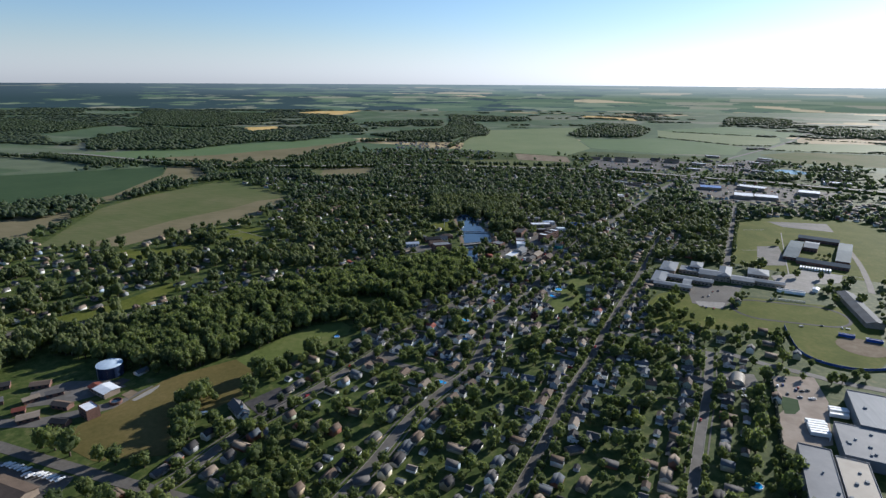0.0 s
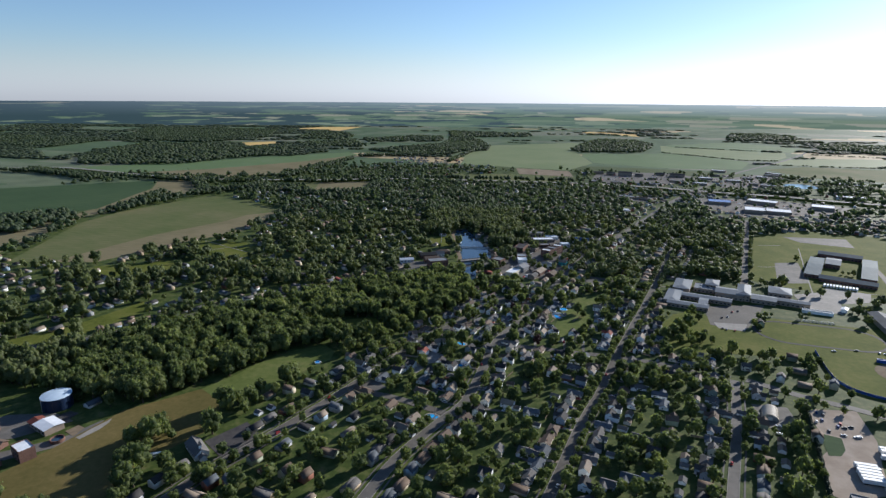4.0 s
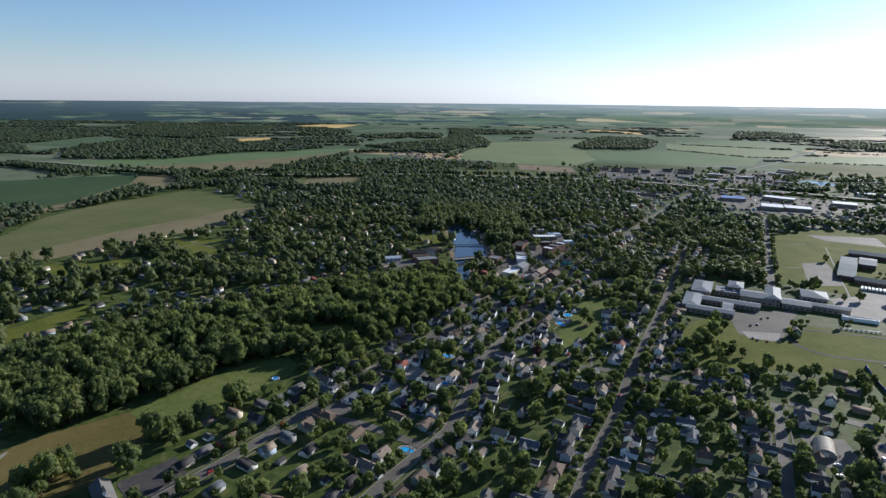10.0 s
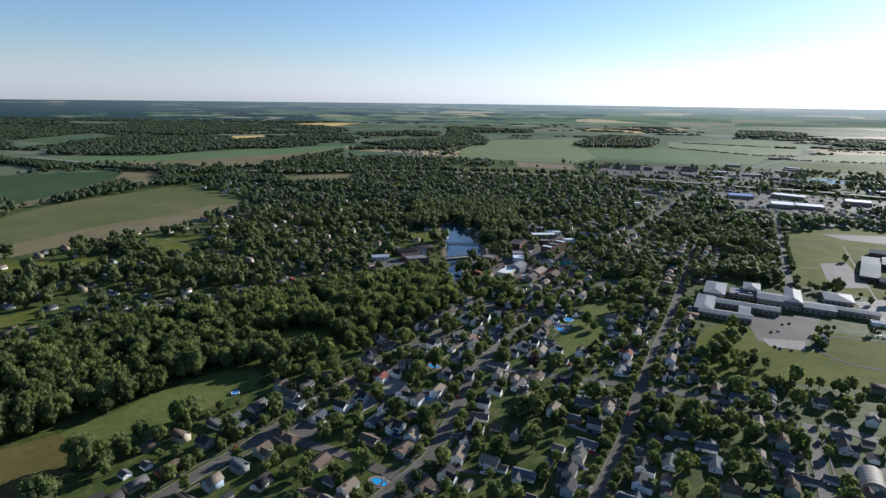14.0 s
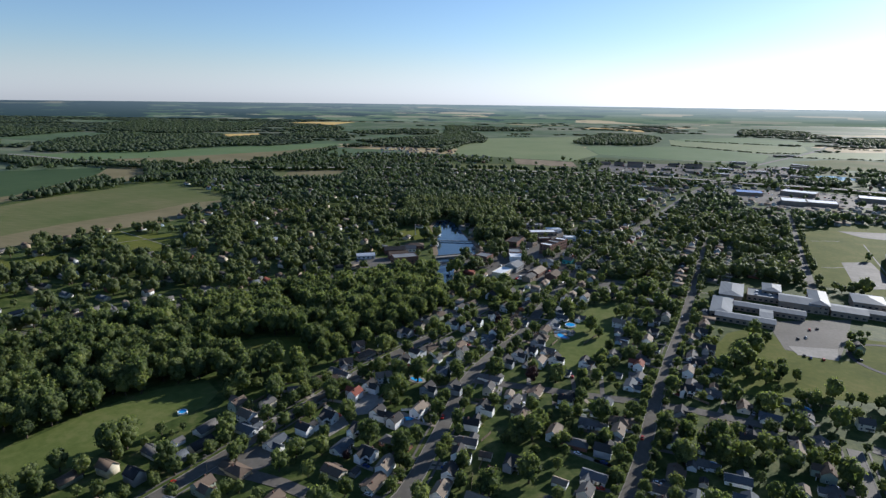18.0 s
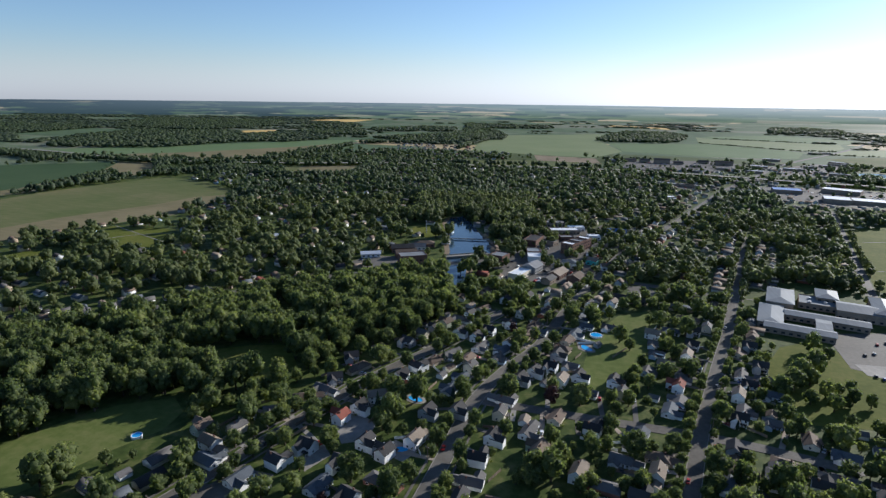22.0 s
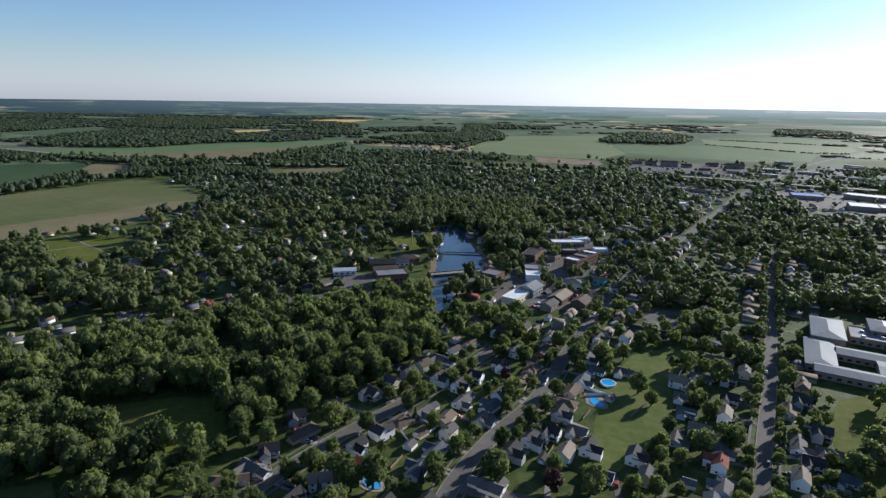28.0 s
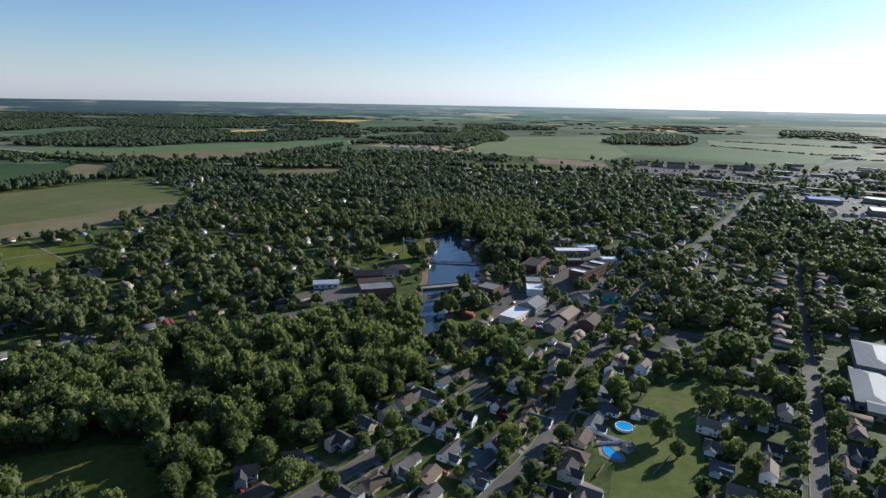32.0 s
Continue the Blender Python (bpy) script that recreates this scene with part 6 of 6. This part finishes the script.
# ---- bridge, weir, monument ----


def bridge():
    ob = thing("road_bridge", pose(0, 0, 0), "concrete road bridge over the pond outlet", "bridge")
    x, y, a, L = -129, 869, 33, 50
    part("deck", at(boxed(-L / 2, L / 2, -4.5, 4.5, 0.5, 1.3), x, y, a), CONCRETE, ob)
    for s in (-1, 1):
        part("parapet", at(boxed(-L / 2, L / 2, s * 4.5 - 0.2, s * 4.5 + 0.2, 1.304, 2.2), x, y, a), CONCRETE, ob)
    for k in (-14, 0, 14):
        part("pier", at(boxed(k - 0.8, k + 0.8, -4, 4, -0.4, 0.496), x, y, a), CONCRETE, ob)


bridge()


def weir():
    ob = thing("foot_bridge", pose(0, 0, 0), "thin dark footbridge across the mill pond", "bridge")
    x, y, a, L = -145, 939, 10, 56
    part("deck", at(boxed(-L / 2, L / 2, -0.9, 0.9, 1.0, 1.3), x, y, a), WOOD, ob)
    for s in (-1, 1):
        part("rail", at(boxed(-L / 2, L / 2, s * 0.85 - 0.06, s * 0.85 + 0.06, 1.304, 2.2), x, y, a), STEEL, ob)
    for k in range(-24, 25, 8):
        part("post", at(boxed(k - 0.2, k + 0.2, -0.7, 0.7, -0.3, 0.996), x, y, a), WOOD, ob)


weir()
_ob = thing("monument", turned(-201, 964, 0), "slender pale steel tower on the pond shore", "tower")
_bm = bmesh.new()
bmesh.ops.create_cone(_bm, segments=12, radius1=0.7, radius2=0.45, depth=14, cap_ends=True, matrix=Matrix.Translation((0, 0, 7)))
part("shaft", _bm, STEEL, _ob)
_bm = bmesh.new()
bmesh.ops.create_cone(_bm, segments=12, radius1=0.7, radius2=0.08, depth=1.6, cap_ends=True, matrix=Matrix.Translation((0, 0, 14.8)))
part("cap", _bm, STEEL, _ob)

# ---- sports ground ----


def ring_track(x, y, a, half, r0, r1, z):
    def ring(r):
        return [(half + r * math.cos(t), r * math.sin(t)) for t in np.linspace(-math.pi / 2, math.pi / 2, 24)] + [(-half - r * math.cos(t), -r * math.sin(t)) for t in np.linspace(-math.pi / 2, math.pi / 2, 24)]
    o, i = ring(r1), ring(r0)
    bm = bmesh.new()
    rows = [[bm.verts.new((*p, zz)) for p in q] for q, zz in ((o, -0.3), (o, z), (i, z), (i, -0.3))]
    n = len(o)
    for p, q in zip(rows, rows[1:]):
        for k in range(n):
            bm.faces.new((p[k], p[(k + 1) % n], q[(k + 1) % n], q[k]))
    return at(bm, x, y, a)


link("running_track", ring_track(261, 669, -5, 29, 28.6, 32, 0.16), DARK_LOT, None, "worn dark oval running track", "running track", "structure")


def outfield_fence():
    ob = thing("outfield_fence", pose(0, 0, 0), "curved bright blue outfield fence of the baseball field", "fence")
    ln = smooth_line([(242, 626), (237, 591), (236, 560), (249, 541), (277, 534), (318, 546)], 6.0)
    for i, (p, q) in enumerate(zip(ln, ln[1:])):
        d, a = float(np.linalg.norm(q - p)), math.degrees(math.atan2(q[1] - p[1], q[0] - p[0]))
        part("panel", at(boxed(0.06, d - 0.02, -0.06, 0.06, 0.1, 2.5), *p, a), BLUE_VINYL, ob)
        part("post", at(boxed(-0.06, 0.05, -0.1, 0.1, 0, 2.7), *p, a), STEEL, ob)


outfield_fence()
link("infield", slab([(300 + 22 * math.cos(t), 588 + 22 * math.sin(t)) for t in np.linspace(0, 6.2, 26)], -0.3, 0.15), DIRT, None, "bare earth infield of the baseball field", "infield", "structure")
for _x, _y, _l in ((296, 612, "blue-roofed dugout beside the infield"), (318, 604, "second dugout beside the infield")):
    small_hall("dugout", _l, "shelter", _x, _y, -15, 14, 3.5, 2.4, "flat", BLUE_VINYL, BLUE_ROOF, 0, False)


def bleachers(x, y, a, n):
    ob = thing("bleachers", turned(x, y, a), "low grey metal bleachers along the track", "bleachers")
    for i in range(5):
        part("bench", boxed(-n, n, i * 0.8, i * 0.8 + 0.4, 0.36 + i * 0.4, 0.42 + i * 0.4), STEEL, ob)
    for k in range(-int(n), int(n) + 1, 4):
        bm = bmesh.new()
        faces(bm, [(k - 0.06, 0, 0), (k - 0.06, 3.7, 0), (k - 0.06, 3.7, 1.9), (k - 0.06, 0, 0.36), (k + 0.06, 0, 0), (k + 0.06, 3.7, 0), (k + 0.06, 3.7, 1.9), (k + 0.06, 0, 0.36)], (3, 2, 1, 0), (4, 5, 6, 7), (0, 1, 5, 4), (1, 2, 6, 5), (2, 3, 7, 6), (3, 0, 4, 7))
        part("support", bm, STEEL, ob)


bleachers(272, 706, -6, 18)

# ---- pools ----


def pool(x, y, a, rx, ry, raised, label, bean=0.0):
    ob = thing("swimming_pool", turned(x, y, a), label, "pool", "garden pools")
    def loop(k, z, g=0.0):
        return [((rx + g) * math.cos(t) * k, (ry + g) * math.sin(t) * k + bean * math.cos(t) ** 2 * rx * 0.5, z) for t in np.linspace(0, 2 * math.pi, 33)[:-1]]
    top = 1.25 if raised else 0.30
    bm = bmesh.new()
    R = [[bm.verts.new(p) for p in q] for q in (loop(1, -0.1, 0.35), loop(1, top, 0.35), loop(1, top), loop(1, top - 0.2))]
    for p, q in zip(R, R[1:]):
        for i in range(32):
            bm.faces.new((p[i], p[(i + 1) % 32], q[(i + 1) % 32], q[i]))
    part("rim", bm, TRIM if raised else CONCRETE, ob)
    bm = bmesh.new()
    bm.faces.new([bm.verts.new(p) for p in loop(1, top - 0.12)])
    part("water", bm, POOL, ob)
    if not raised:
        bm = bmesh.new()
        bm.faces.new([bm.verts.new(p) for p in loop(1, 0.12, 2.0)])
        part("deck", bm, CONCRETE, ob)
    else:
        part("step_ladder", boxed(rx + 0.36, rx + 0.9, -0.4, 0.4, 0, 1.5, bevel=0.05), TRIM, ob)


for _x, _y, _a, _rx, _ry, _r, _l, _b in ((3.5, 685, 0, 3.9, 3.9, True, "round raised blue garden pool on a lawn", 0), (-3, 662, -55, 5.2, 2.7, False, "kidney-shaped blue pool in a concrete deck", 0.35), (-94, 567, -20, 4.6, 2.4, False, "blue pool behind a white house", 0), (-87, 520, 20, 3.8, 2.2, False, "teal pool in a fenced concrete deck", 0), (-214, 496, 0, 2.3, 2.3, True, "round raised pool at the meadow's edge", 0), (139, 583, 0, 3.6, 3.6, True, "round raised pool behind the school street", 0),
                              (73, 512, 0, 3.2, 3.2, True, "round raised pool in a back garden", 0), (-91, 431, -16, 4.6, 2.5, False, "rectangular-looking blue pool beside a garage", 0), (-41, 697, 0, 2.8, 2.8, True, "small round raised pool by hedges", 0), (135, 345, 0, 3.6, 3.6, True, "bright round pool near the factory hedge", 0)):
    pool(_x, _y, _a, _rx, _ry, _r, _l, _b)

# ---- vehicles ----
PAINTS = {"white": (0.7, 0.7, 0.7), "silver": (0.35, 0.36, 0.37), "black": (0.015, 0.015, 0.017), "red": (0.32, 0.02, 0.015), "blue": (0.02, 0.05, 0.18), "grey": (0.09, 0.095, 0.1)}
CARS = {}
CAR_PAINT = []
for _k, _c in PAINTS.items():
    _m = stuff_of("car_paint_" + _k, [_c, tuple(v * 1.1 for v in _c)], 0.4, 0.1, scale=1, big=0.2)
    CAR_PAINT.append(_m)
    _ob = thing("car", pose(0, 0, 0), f"{_k} car parked on the asphalt", "car", "parked cars")
    _b = part("body", boxed(-2.25, 2.25, -0.9, 0.9, 0.32, 0.92, bevel=0.12), _m, _ob)
    _bm = bmesh.new()
    faces(_bm, [(-1.7, -0.8, 0.92), (1.1, -0.8, 0.92), (1.1, 0.8, 0.92), (-1.7, 0.8, 0.92), (-1.25, -0.66, 1.46), (0.45, -0.66, 1.46), (0.45, 0.66, 1.46), (-1.25, 0.66, 1.46)], (3, 2, 1, 0), (0, 1, 5, 4), (1, 2, 6, 5), (2, 3, 7, 6), (3, 0, 4, 7), (4, 5, 6, 7))
    part("cabin_glass", _bm, GLASS, _ob)
    part("roof", boxed(-1.28, 0.48, -0.67, 0.67, 1.464, 1.53, bevel=0.02), _m, _ob)
    for _wx in (-1.4, 1.4):
        for _wy in (-0.82, 0.82):
            _bm = bmesh.new()
            bmesh.ops.create_cone(_bm, segments=10, radius1=0.33, radius2=0.33, depth=0.2, cap_ends=True, matrix=Matrix.Translation((_wx, _wy, 0.33)) @ Matrix.Rotation(radians(90), 4, "X"))
            part("wheel", _bm, RUBBER, _ob)
    _ob.scale = (0.88, 0.88, 0.88)
    CARS[_k] = _ob
_lots = [(192, 487), (201, 499), (197, 490), (205, 483), (208, 487), (209, 482), (214, 484), (204, 471), (212, 470), (214, 471), (196, 475), (197, 501), (172, 664), (180, 663), (169, 667), (205, 668), (260, 630), (162, 474), (159, 463), (172, 469), (172, 467), (173, 462), (-3, 917), (1, 915), (5, 912), (9, 924), (13, 908), (18, 906), (3, 933), (7, 933), (11, 933), (16, 933), (-80, 839), (-79, 860), (-52, 927), (-48, 924), (-6, 819), (26, 1007)] + [(-4, 880), (-14, 876), (192, 722), (199, 726), (176, 700), (183, 704), (301, 634), (306, 633), (282, 636), (-230, 822), (-224, 828)]
_cols = list(PAINTS)
for _i, (_x, _y) in enumerate(_lots):
    copy_thing(CARS[_cols[(_i * 5 + _i // 3) % 6]], pose(_x, _y, 0.15, 0, 0, 74 + 90 * ((_i // 5) % 2) + (_i * 7) % 9))
for _n, _ds in (("avenue", (270, 330, 395)), ("main_street", (140, 320, 430, 560)), ("east_street", (180, 330, 420, 520, 640)), ("school_street", (150, 230, 300))):
    _ln = LINES[_n]
    for _i, _d in enumerate(_ds):
        _j = min(len(_ln) - 2, int(_d / 14))
        _t = _ln[_j + 1] - _ln[_j]
        _q = side_line(_ln, (STREETS[_n][1] - 1.4) * (-1) ** _i)[_j]
        copy_thing(CARS["red" if (_n, _i) == ("avenue", 0) else _cols[(_i * 2 + 1) % 6]], pose(*_q, 0.24, 0, 0, math.degrees(math.atan2(_t[1], _t[0])) + 180 * (_i % 2)))


def distant_cars():
    """Rows of parked cars on the far lots, a body and a cabin each."""
    bm = bmesh.new()
    box(bm, -2.2, 2.2, -0.9, 0.9, 0.2, 0.9)
    box(bm, -1.4, 0.9, -0.75, 0.75, 0.9, 1.5)
    v, f, k = arrays(bm)
    V, F, N, M, base = [], [], [], [], 0
    lots = [(100, 1810, 180, 190, 60), (330, 1440, 250, 110, 70), (440, 1790, 120, 190, 60), (-10, 880, 25, 60, 16), (480, 1190, 180, 90, 60), (130, 1490, 70, 60, 24), (-75, 800, 60, 60, 14)]
    for x0, y0, w, d, n in lots:
        for i in range(n):
            row = int(rng.integers(0, max(2, d // 9)))
            x, y, a = x0 + rng.uniform(0, w), y0 + 9 * row + rng.normal(0, 0.4), radians(74 + 90 * int(rng.integers(0, 2)))
            V.append(np.stack([v[:, 0] * math.cos(a) - v[:, 1] * math.sin(a) + x, v[:, 0] * math.sin(a) + v[:, 1] * math.cos(a) + y, v[:, 2] + 0.1], 1))
            F.append(f + base)
            N.append(k)
            M.append(np.full(len(k), int(rng.integers(0, len(CAR_PAINT)))))
            base += len(v)
    mass("distant_cars", np.vstack(V), np.concatenate(F), np.concatenate(N), CAR_PAINT, np.concatenate(M), "many small parked cars on far lots", "cars")


distant_cars()


def bus(x, y, a, label, cat, L=9.5):
    ob = thing(cat, turned(x, y, a, 0.13), label, cat, f"parked {cat} row")
    part("body", boxed(-L / 2, L / 2, -1.2, 1.2, 0.5, 2.9, bevel=0.18), TRIM, ob)
    for s in (-1, 1):
        part("window_band", boxed(-L / 2 + 0.6, L / 2 - 0.8, s * 1.2 - 0.03, s * 1.2 + 0.03, 1.6, 2.4), GLASS, ob)
    for wx in (-L * 0.3, L * 0.3):
        for wy in (-1.1, 1.1):
            bm = bmesh.new()
            bmesh.ops.create_cone(bm, segments=10, radius1=0.48, radius2=0.48, depth=0.25, cap_ends=True, matrix=Matrix.Translation((wx, wy, 0.48)) @ Matrix.Rotation(radians(90), 4, "X"))
            part("wheel", bm, RUBBER, ob)
    return ob


_b = bus(336, 852, 66, "white-roofed school bus parked in a row", "bus")
for _i in range(1, 11):
    copy_thing(_b, turned(336 + 3.3 * _i, 852 - 1.1 * _i, 66 + (_i % 3), 0.13))


def boat(x, y, a):
    ob = thing("motor_boat", turned(x, y, a), "white motor boat on a trailer in the storage yard", "boat", "boats in the storage yard")
    ring = [(-3.6, 1.15), (-1.0, 1.3), (1.4, 1.2), (3.0, 0.7), (4.0, 0.05)]
    bm = bmesh.new()
    rows = []
    for k, z in ((0.55, 0.75), (0.95, 1.25), (1.0, 1.75), (0.9, 1.85)):
        rows.append([bm.verts.new((px * (0.9 if k < 0.6 else 1), py * k, z)) for px, py in ring] + [bm.verts.new((px * (0.9 if k < 0.6 else 1), -py * k, z)) for px, py in reversed(ring)])
    for p, q in zip(rows, rows[1:]):
        for n in range(len(p)):
            bm.faces.new((p[n], p[(n + 1) % len(p)], q[(n + 1) % len(p)], q[n]))
    bm.faces.new(rows[0][::-1])
    bm.faces.new(rows[-1])
    part("hull", bm, TRIM, ob)
    bm = bmesh.new()
    faces(bm, [(-1.6, -0.9, 1.85), (1.3, -0.8, 1.85), (1.3, 0.8, 1.85), (-1.6, 0.9, 1.85), (-1.4, -0.75, 2.6), (0.5, -0.65, 2.6), (0.5, 0.65, 2.6), (-1.4, 0.75, 2.6)], (0, 1, 5, 4), (1, 2, 6, 5), (2, 3, 7, 6), (3, 0, 4, 7), (4, 5, 6, 7), (3, 2, 1, 0))
    part("cover", bm, TRIM, ob)
    part("trailer_frame", boxed(-3.4, 4.6, -0.5, 0.5, 0.5, 0.74), STEEL, ob)
    for wy in (-1.0, 1.0):
        bm = bmesh.new()
        bmesh.ops.create_cone(bm, segments=10, radius1=0.34, radius2=0.34, depth=0.22, cap_ends=True, matrix=Matrix.Translation((-1.2, wy, 0.34)) @ Matrix.Rotation(radians(90), 4, "X"))
        part("wheel", bm, RUBBER, ob)
    return ob


_b = boat(-354, 259, 62)
_b.scale = (0.8, 0.8, 0.8)
for _i in range(1, 14):
    copy_thing(_b, turned(-354 + 3.7 * _i, 259 - 0.45 * _i + (-3.0 if _i in (6, 7) else 0.6 * (_i % 2)), 62 + (_i * 5) % 9, 0.1))
small_hall("storage_barn", "long low storage barn with a brown metal roof beside the boats", "barn", -332, 237, -9, 46, 15, 5, "gable", TAN_BRICK, ROOF_MAT["brown"], 1.8, False)

_b = bus(43, 660, -20, "white camper trailer parked on the grass", "camper", 6.5)
copy_thing(_b, turned(-261, 341, 30, 0.1))
small_hall("garden_shed", "small grey shed beside the kidney-shaped pool", "shed", 4, 666, 60, 4.2, 3.6, 2.4, "gable", WALL_MAT["grey"], ROOF_MAT["grey"], 1.4, False)
small_hall("school_annex", "low white annex in the school yard", "building", 286, 739, -14, 30, 7, 3.0, "flat", TRIM, METAL_ROOF, 0, False)
small_hall("school_annex", "small white shed in the school yard", "building", 319, 753, 60, 10, 6, 3.4, "gable", TRIM, WHITE_ROOF, 1.0, False)
link("patio", slab([(-10, 673), (-8, 659), (0, 659), (1, 671), (-5, 675)], -0.3, 0.118), stuff_of("tan_paving", [(0.20, 0.14, 0.10), (0.27, 0.20, 0.15), (0.33, 0.26, 0.2)], 0.9, scale=1.5, big=0.2), None, "tan paved patio round the pool", "patio", "structure")

# ---- utility poles along the streets ----


def utility_pole(x, y, a):
    ob = thing("utility_pole", turned(x, y, a), "weathered wooden utility pole with a crossarm", "utility pole", "poles along the streets")
    bm = bmesh.new()
    bmesh.ops.create_cone(bm, segments=8, radius1=0.17, radius2=0.11, depth=11, cap_ends=True, matrix=Matrix.Translation((0, 0, 5.4)))
    part("shaft", bm, WOOD, ob)
    part("crossarm", boxed(-1.2, 1.2, 0.11, 0.25, 9.9, 10.1), WOOD, ob)
    for k in (-1.0, 0.4, 1.0):
        part("insulator", boxed(k - 0.07, k + 0.07, 0.11, 0.25, 10.104, 10.35), STEEL, ob)
    return ob


_p = None
for _n, _s in (("avenue", 1), ("main_street", -1), ("east_street", 1)):
    _ln = side_line(smooth_line(STREETS[_n][0], 38.0), _s * (STREETS[_n][1] + 1.3))
    for _x, _y in _ln[(_ln[:, 1] > 330) & (_ln[:, 1] < 800)]:
        _p = utility_pole(_x, _y, -16) if _p is None else copy_thing(_p, turned(_x, _y, -16))

# ---- drives, garden fences and cars at the houses ----


def nearest_street(x, y):
    best = None
    for n in ("avenue", "main_street", "east_street", "school_street", "west_road", "cross_street"):
        d = np.hypot(LINES[n][:, 0] - x, LINES[n][:, 1] - y)
        i = int(d.argmin())
        if best is None or d[i] < best[0]:
            best = (d[i], n, LINES[n][i])
    return best


def garden_fence(name, mat, label):
    """Ten metres of board fence on five posts."""
    ob = thing(name, pose(0, 0, 0), label, "fence", "garden fences")
    post, panel = None, None
    for i in range(5):
        x = -5 + 2.5 * i
        if post is None:
            post = part("post", boxed(-0.08, 0.08, -0.08, 0.08, -0.1, 1.75), mat, ob)
            panel = part("panel", boxed(0.084, 2.416, -0.03, 0.03, 0.1, 1.6), mat, ob)
            post.location.x = panel.location.x = x
        else:
            for nm, src in (("post", post), ("panel", panel)):
                if nm == "post" or i < 4:
                    q = new(nm, src.data)
                    q.parent = ob
                    q.location.x = x
    return ob


FENCES = [garden_fence("garden_fence", TRIM, "white board fence behind a garden"), garden_fence("garden_fence", WOOD, "weathered wooden board fence between gardens")]
_parked = []
_k = 0
for _i, (_x, _y, _a, _n) in enumerate(NEAR_HOUSES[:170]):
    _d, _st, _p = nearest_street(_x, _y)
    _v = Vector((_p[0] - _x, _p[1] - _y, 0))
    if not 10 < _d < 34:
        continue
    _v.normalize()
    _s = Vector((-_v.y, _v.x, 0)) * (6.6 if _i % 2 else -6.6)
    _turn = math.degrees(math.atan2(_v.y, _v.x))
    _len = _d - STREETS[_st][1] + 2
    link("driveway", at(boxed(-2.0, _len, -1.35, 1.35, -0.3, 0.128), _x + _s.x, _y + _s.y, _turn), (CONCRETE, OLD_ASPHALT, GRAVEL)[_i % 3], None, "narrow drive beside a house", "driveway", "structure")
    if _i % 5 != 1:
        _parked.append((_x + _s.x + _v.x * (1 + _i % 4), _y + _s.y + _v.y * (1 + _i % 4), _turn))
    if _i % 3 == 0 and _k < 46:
        _q = Vector((_x, _y, 0)) - _v * (9 + _i % 4) + (_s * 0.3 if _i % 2 else -_s * 0.4)
        _ok = clear_of(np.array([_q.x]), np.array([_q.y]), CLEAR + SITES)[0] and street_gap(np.array([_q.x]), np.array([_q.y]))[0] > 6
        if _ok and np.sort(np.hypot(TAKEN[:, 0] - _q.x, TAKEN[:, 1] - _q.y))[0] > 6.0:
            copy_thing(FENCES[0 if _i % 4 == 0 else 1], turned(_q.x, _q.y, _turn + (90 if _i % 5 else 0)))
            _k += 1
# fences round the sunlit back lawn
for _x, _y, _a in ((-5, 674, -18), (0, 672, -18), (16, 655, 62), (21, 664, 62), (-12, 622, 20), (-4, 669, 20), (42, 700, 70), (45, 709, 70), (-26, 690, 15), (-140, 520, 70), (-143, 530, 70)):
    copy_thing(FENCES[0 if _x > 40 or _x == -4 or _a == -18 else 1], turned(_x, _y, _a))
for _x, _y, _a in ((-96, 521, 25), (-88, 529, 20), (-79, 522, -60), (0, 550, -18), (8, 547, -18), (15, 553, 20), (20, 563, 60)):
    copy_thing(FENCES[0], turned(_x, _y, _a))
for _f in FENCES:
    for _o in (*_f.children_recursive, _f):
        bpy.data.objects.remove(_o)
for _i, (_x, _y, _a) in enumerate(_parked[:84]):
    copy_thing(CARS[_cols[(_i * 5 + _i // 4) % 6]], pose(_x, _y, 0.12, 0, 0, _a + 180 * (_i % 2)))
for _c in CARS.values():
    for _o in (*_c.children_recursive, _c):
        bpy.data.objects.remove(_o)
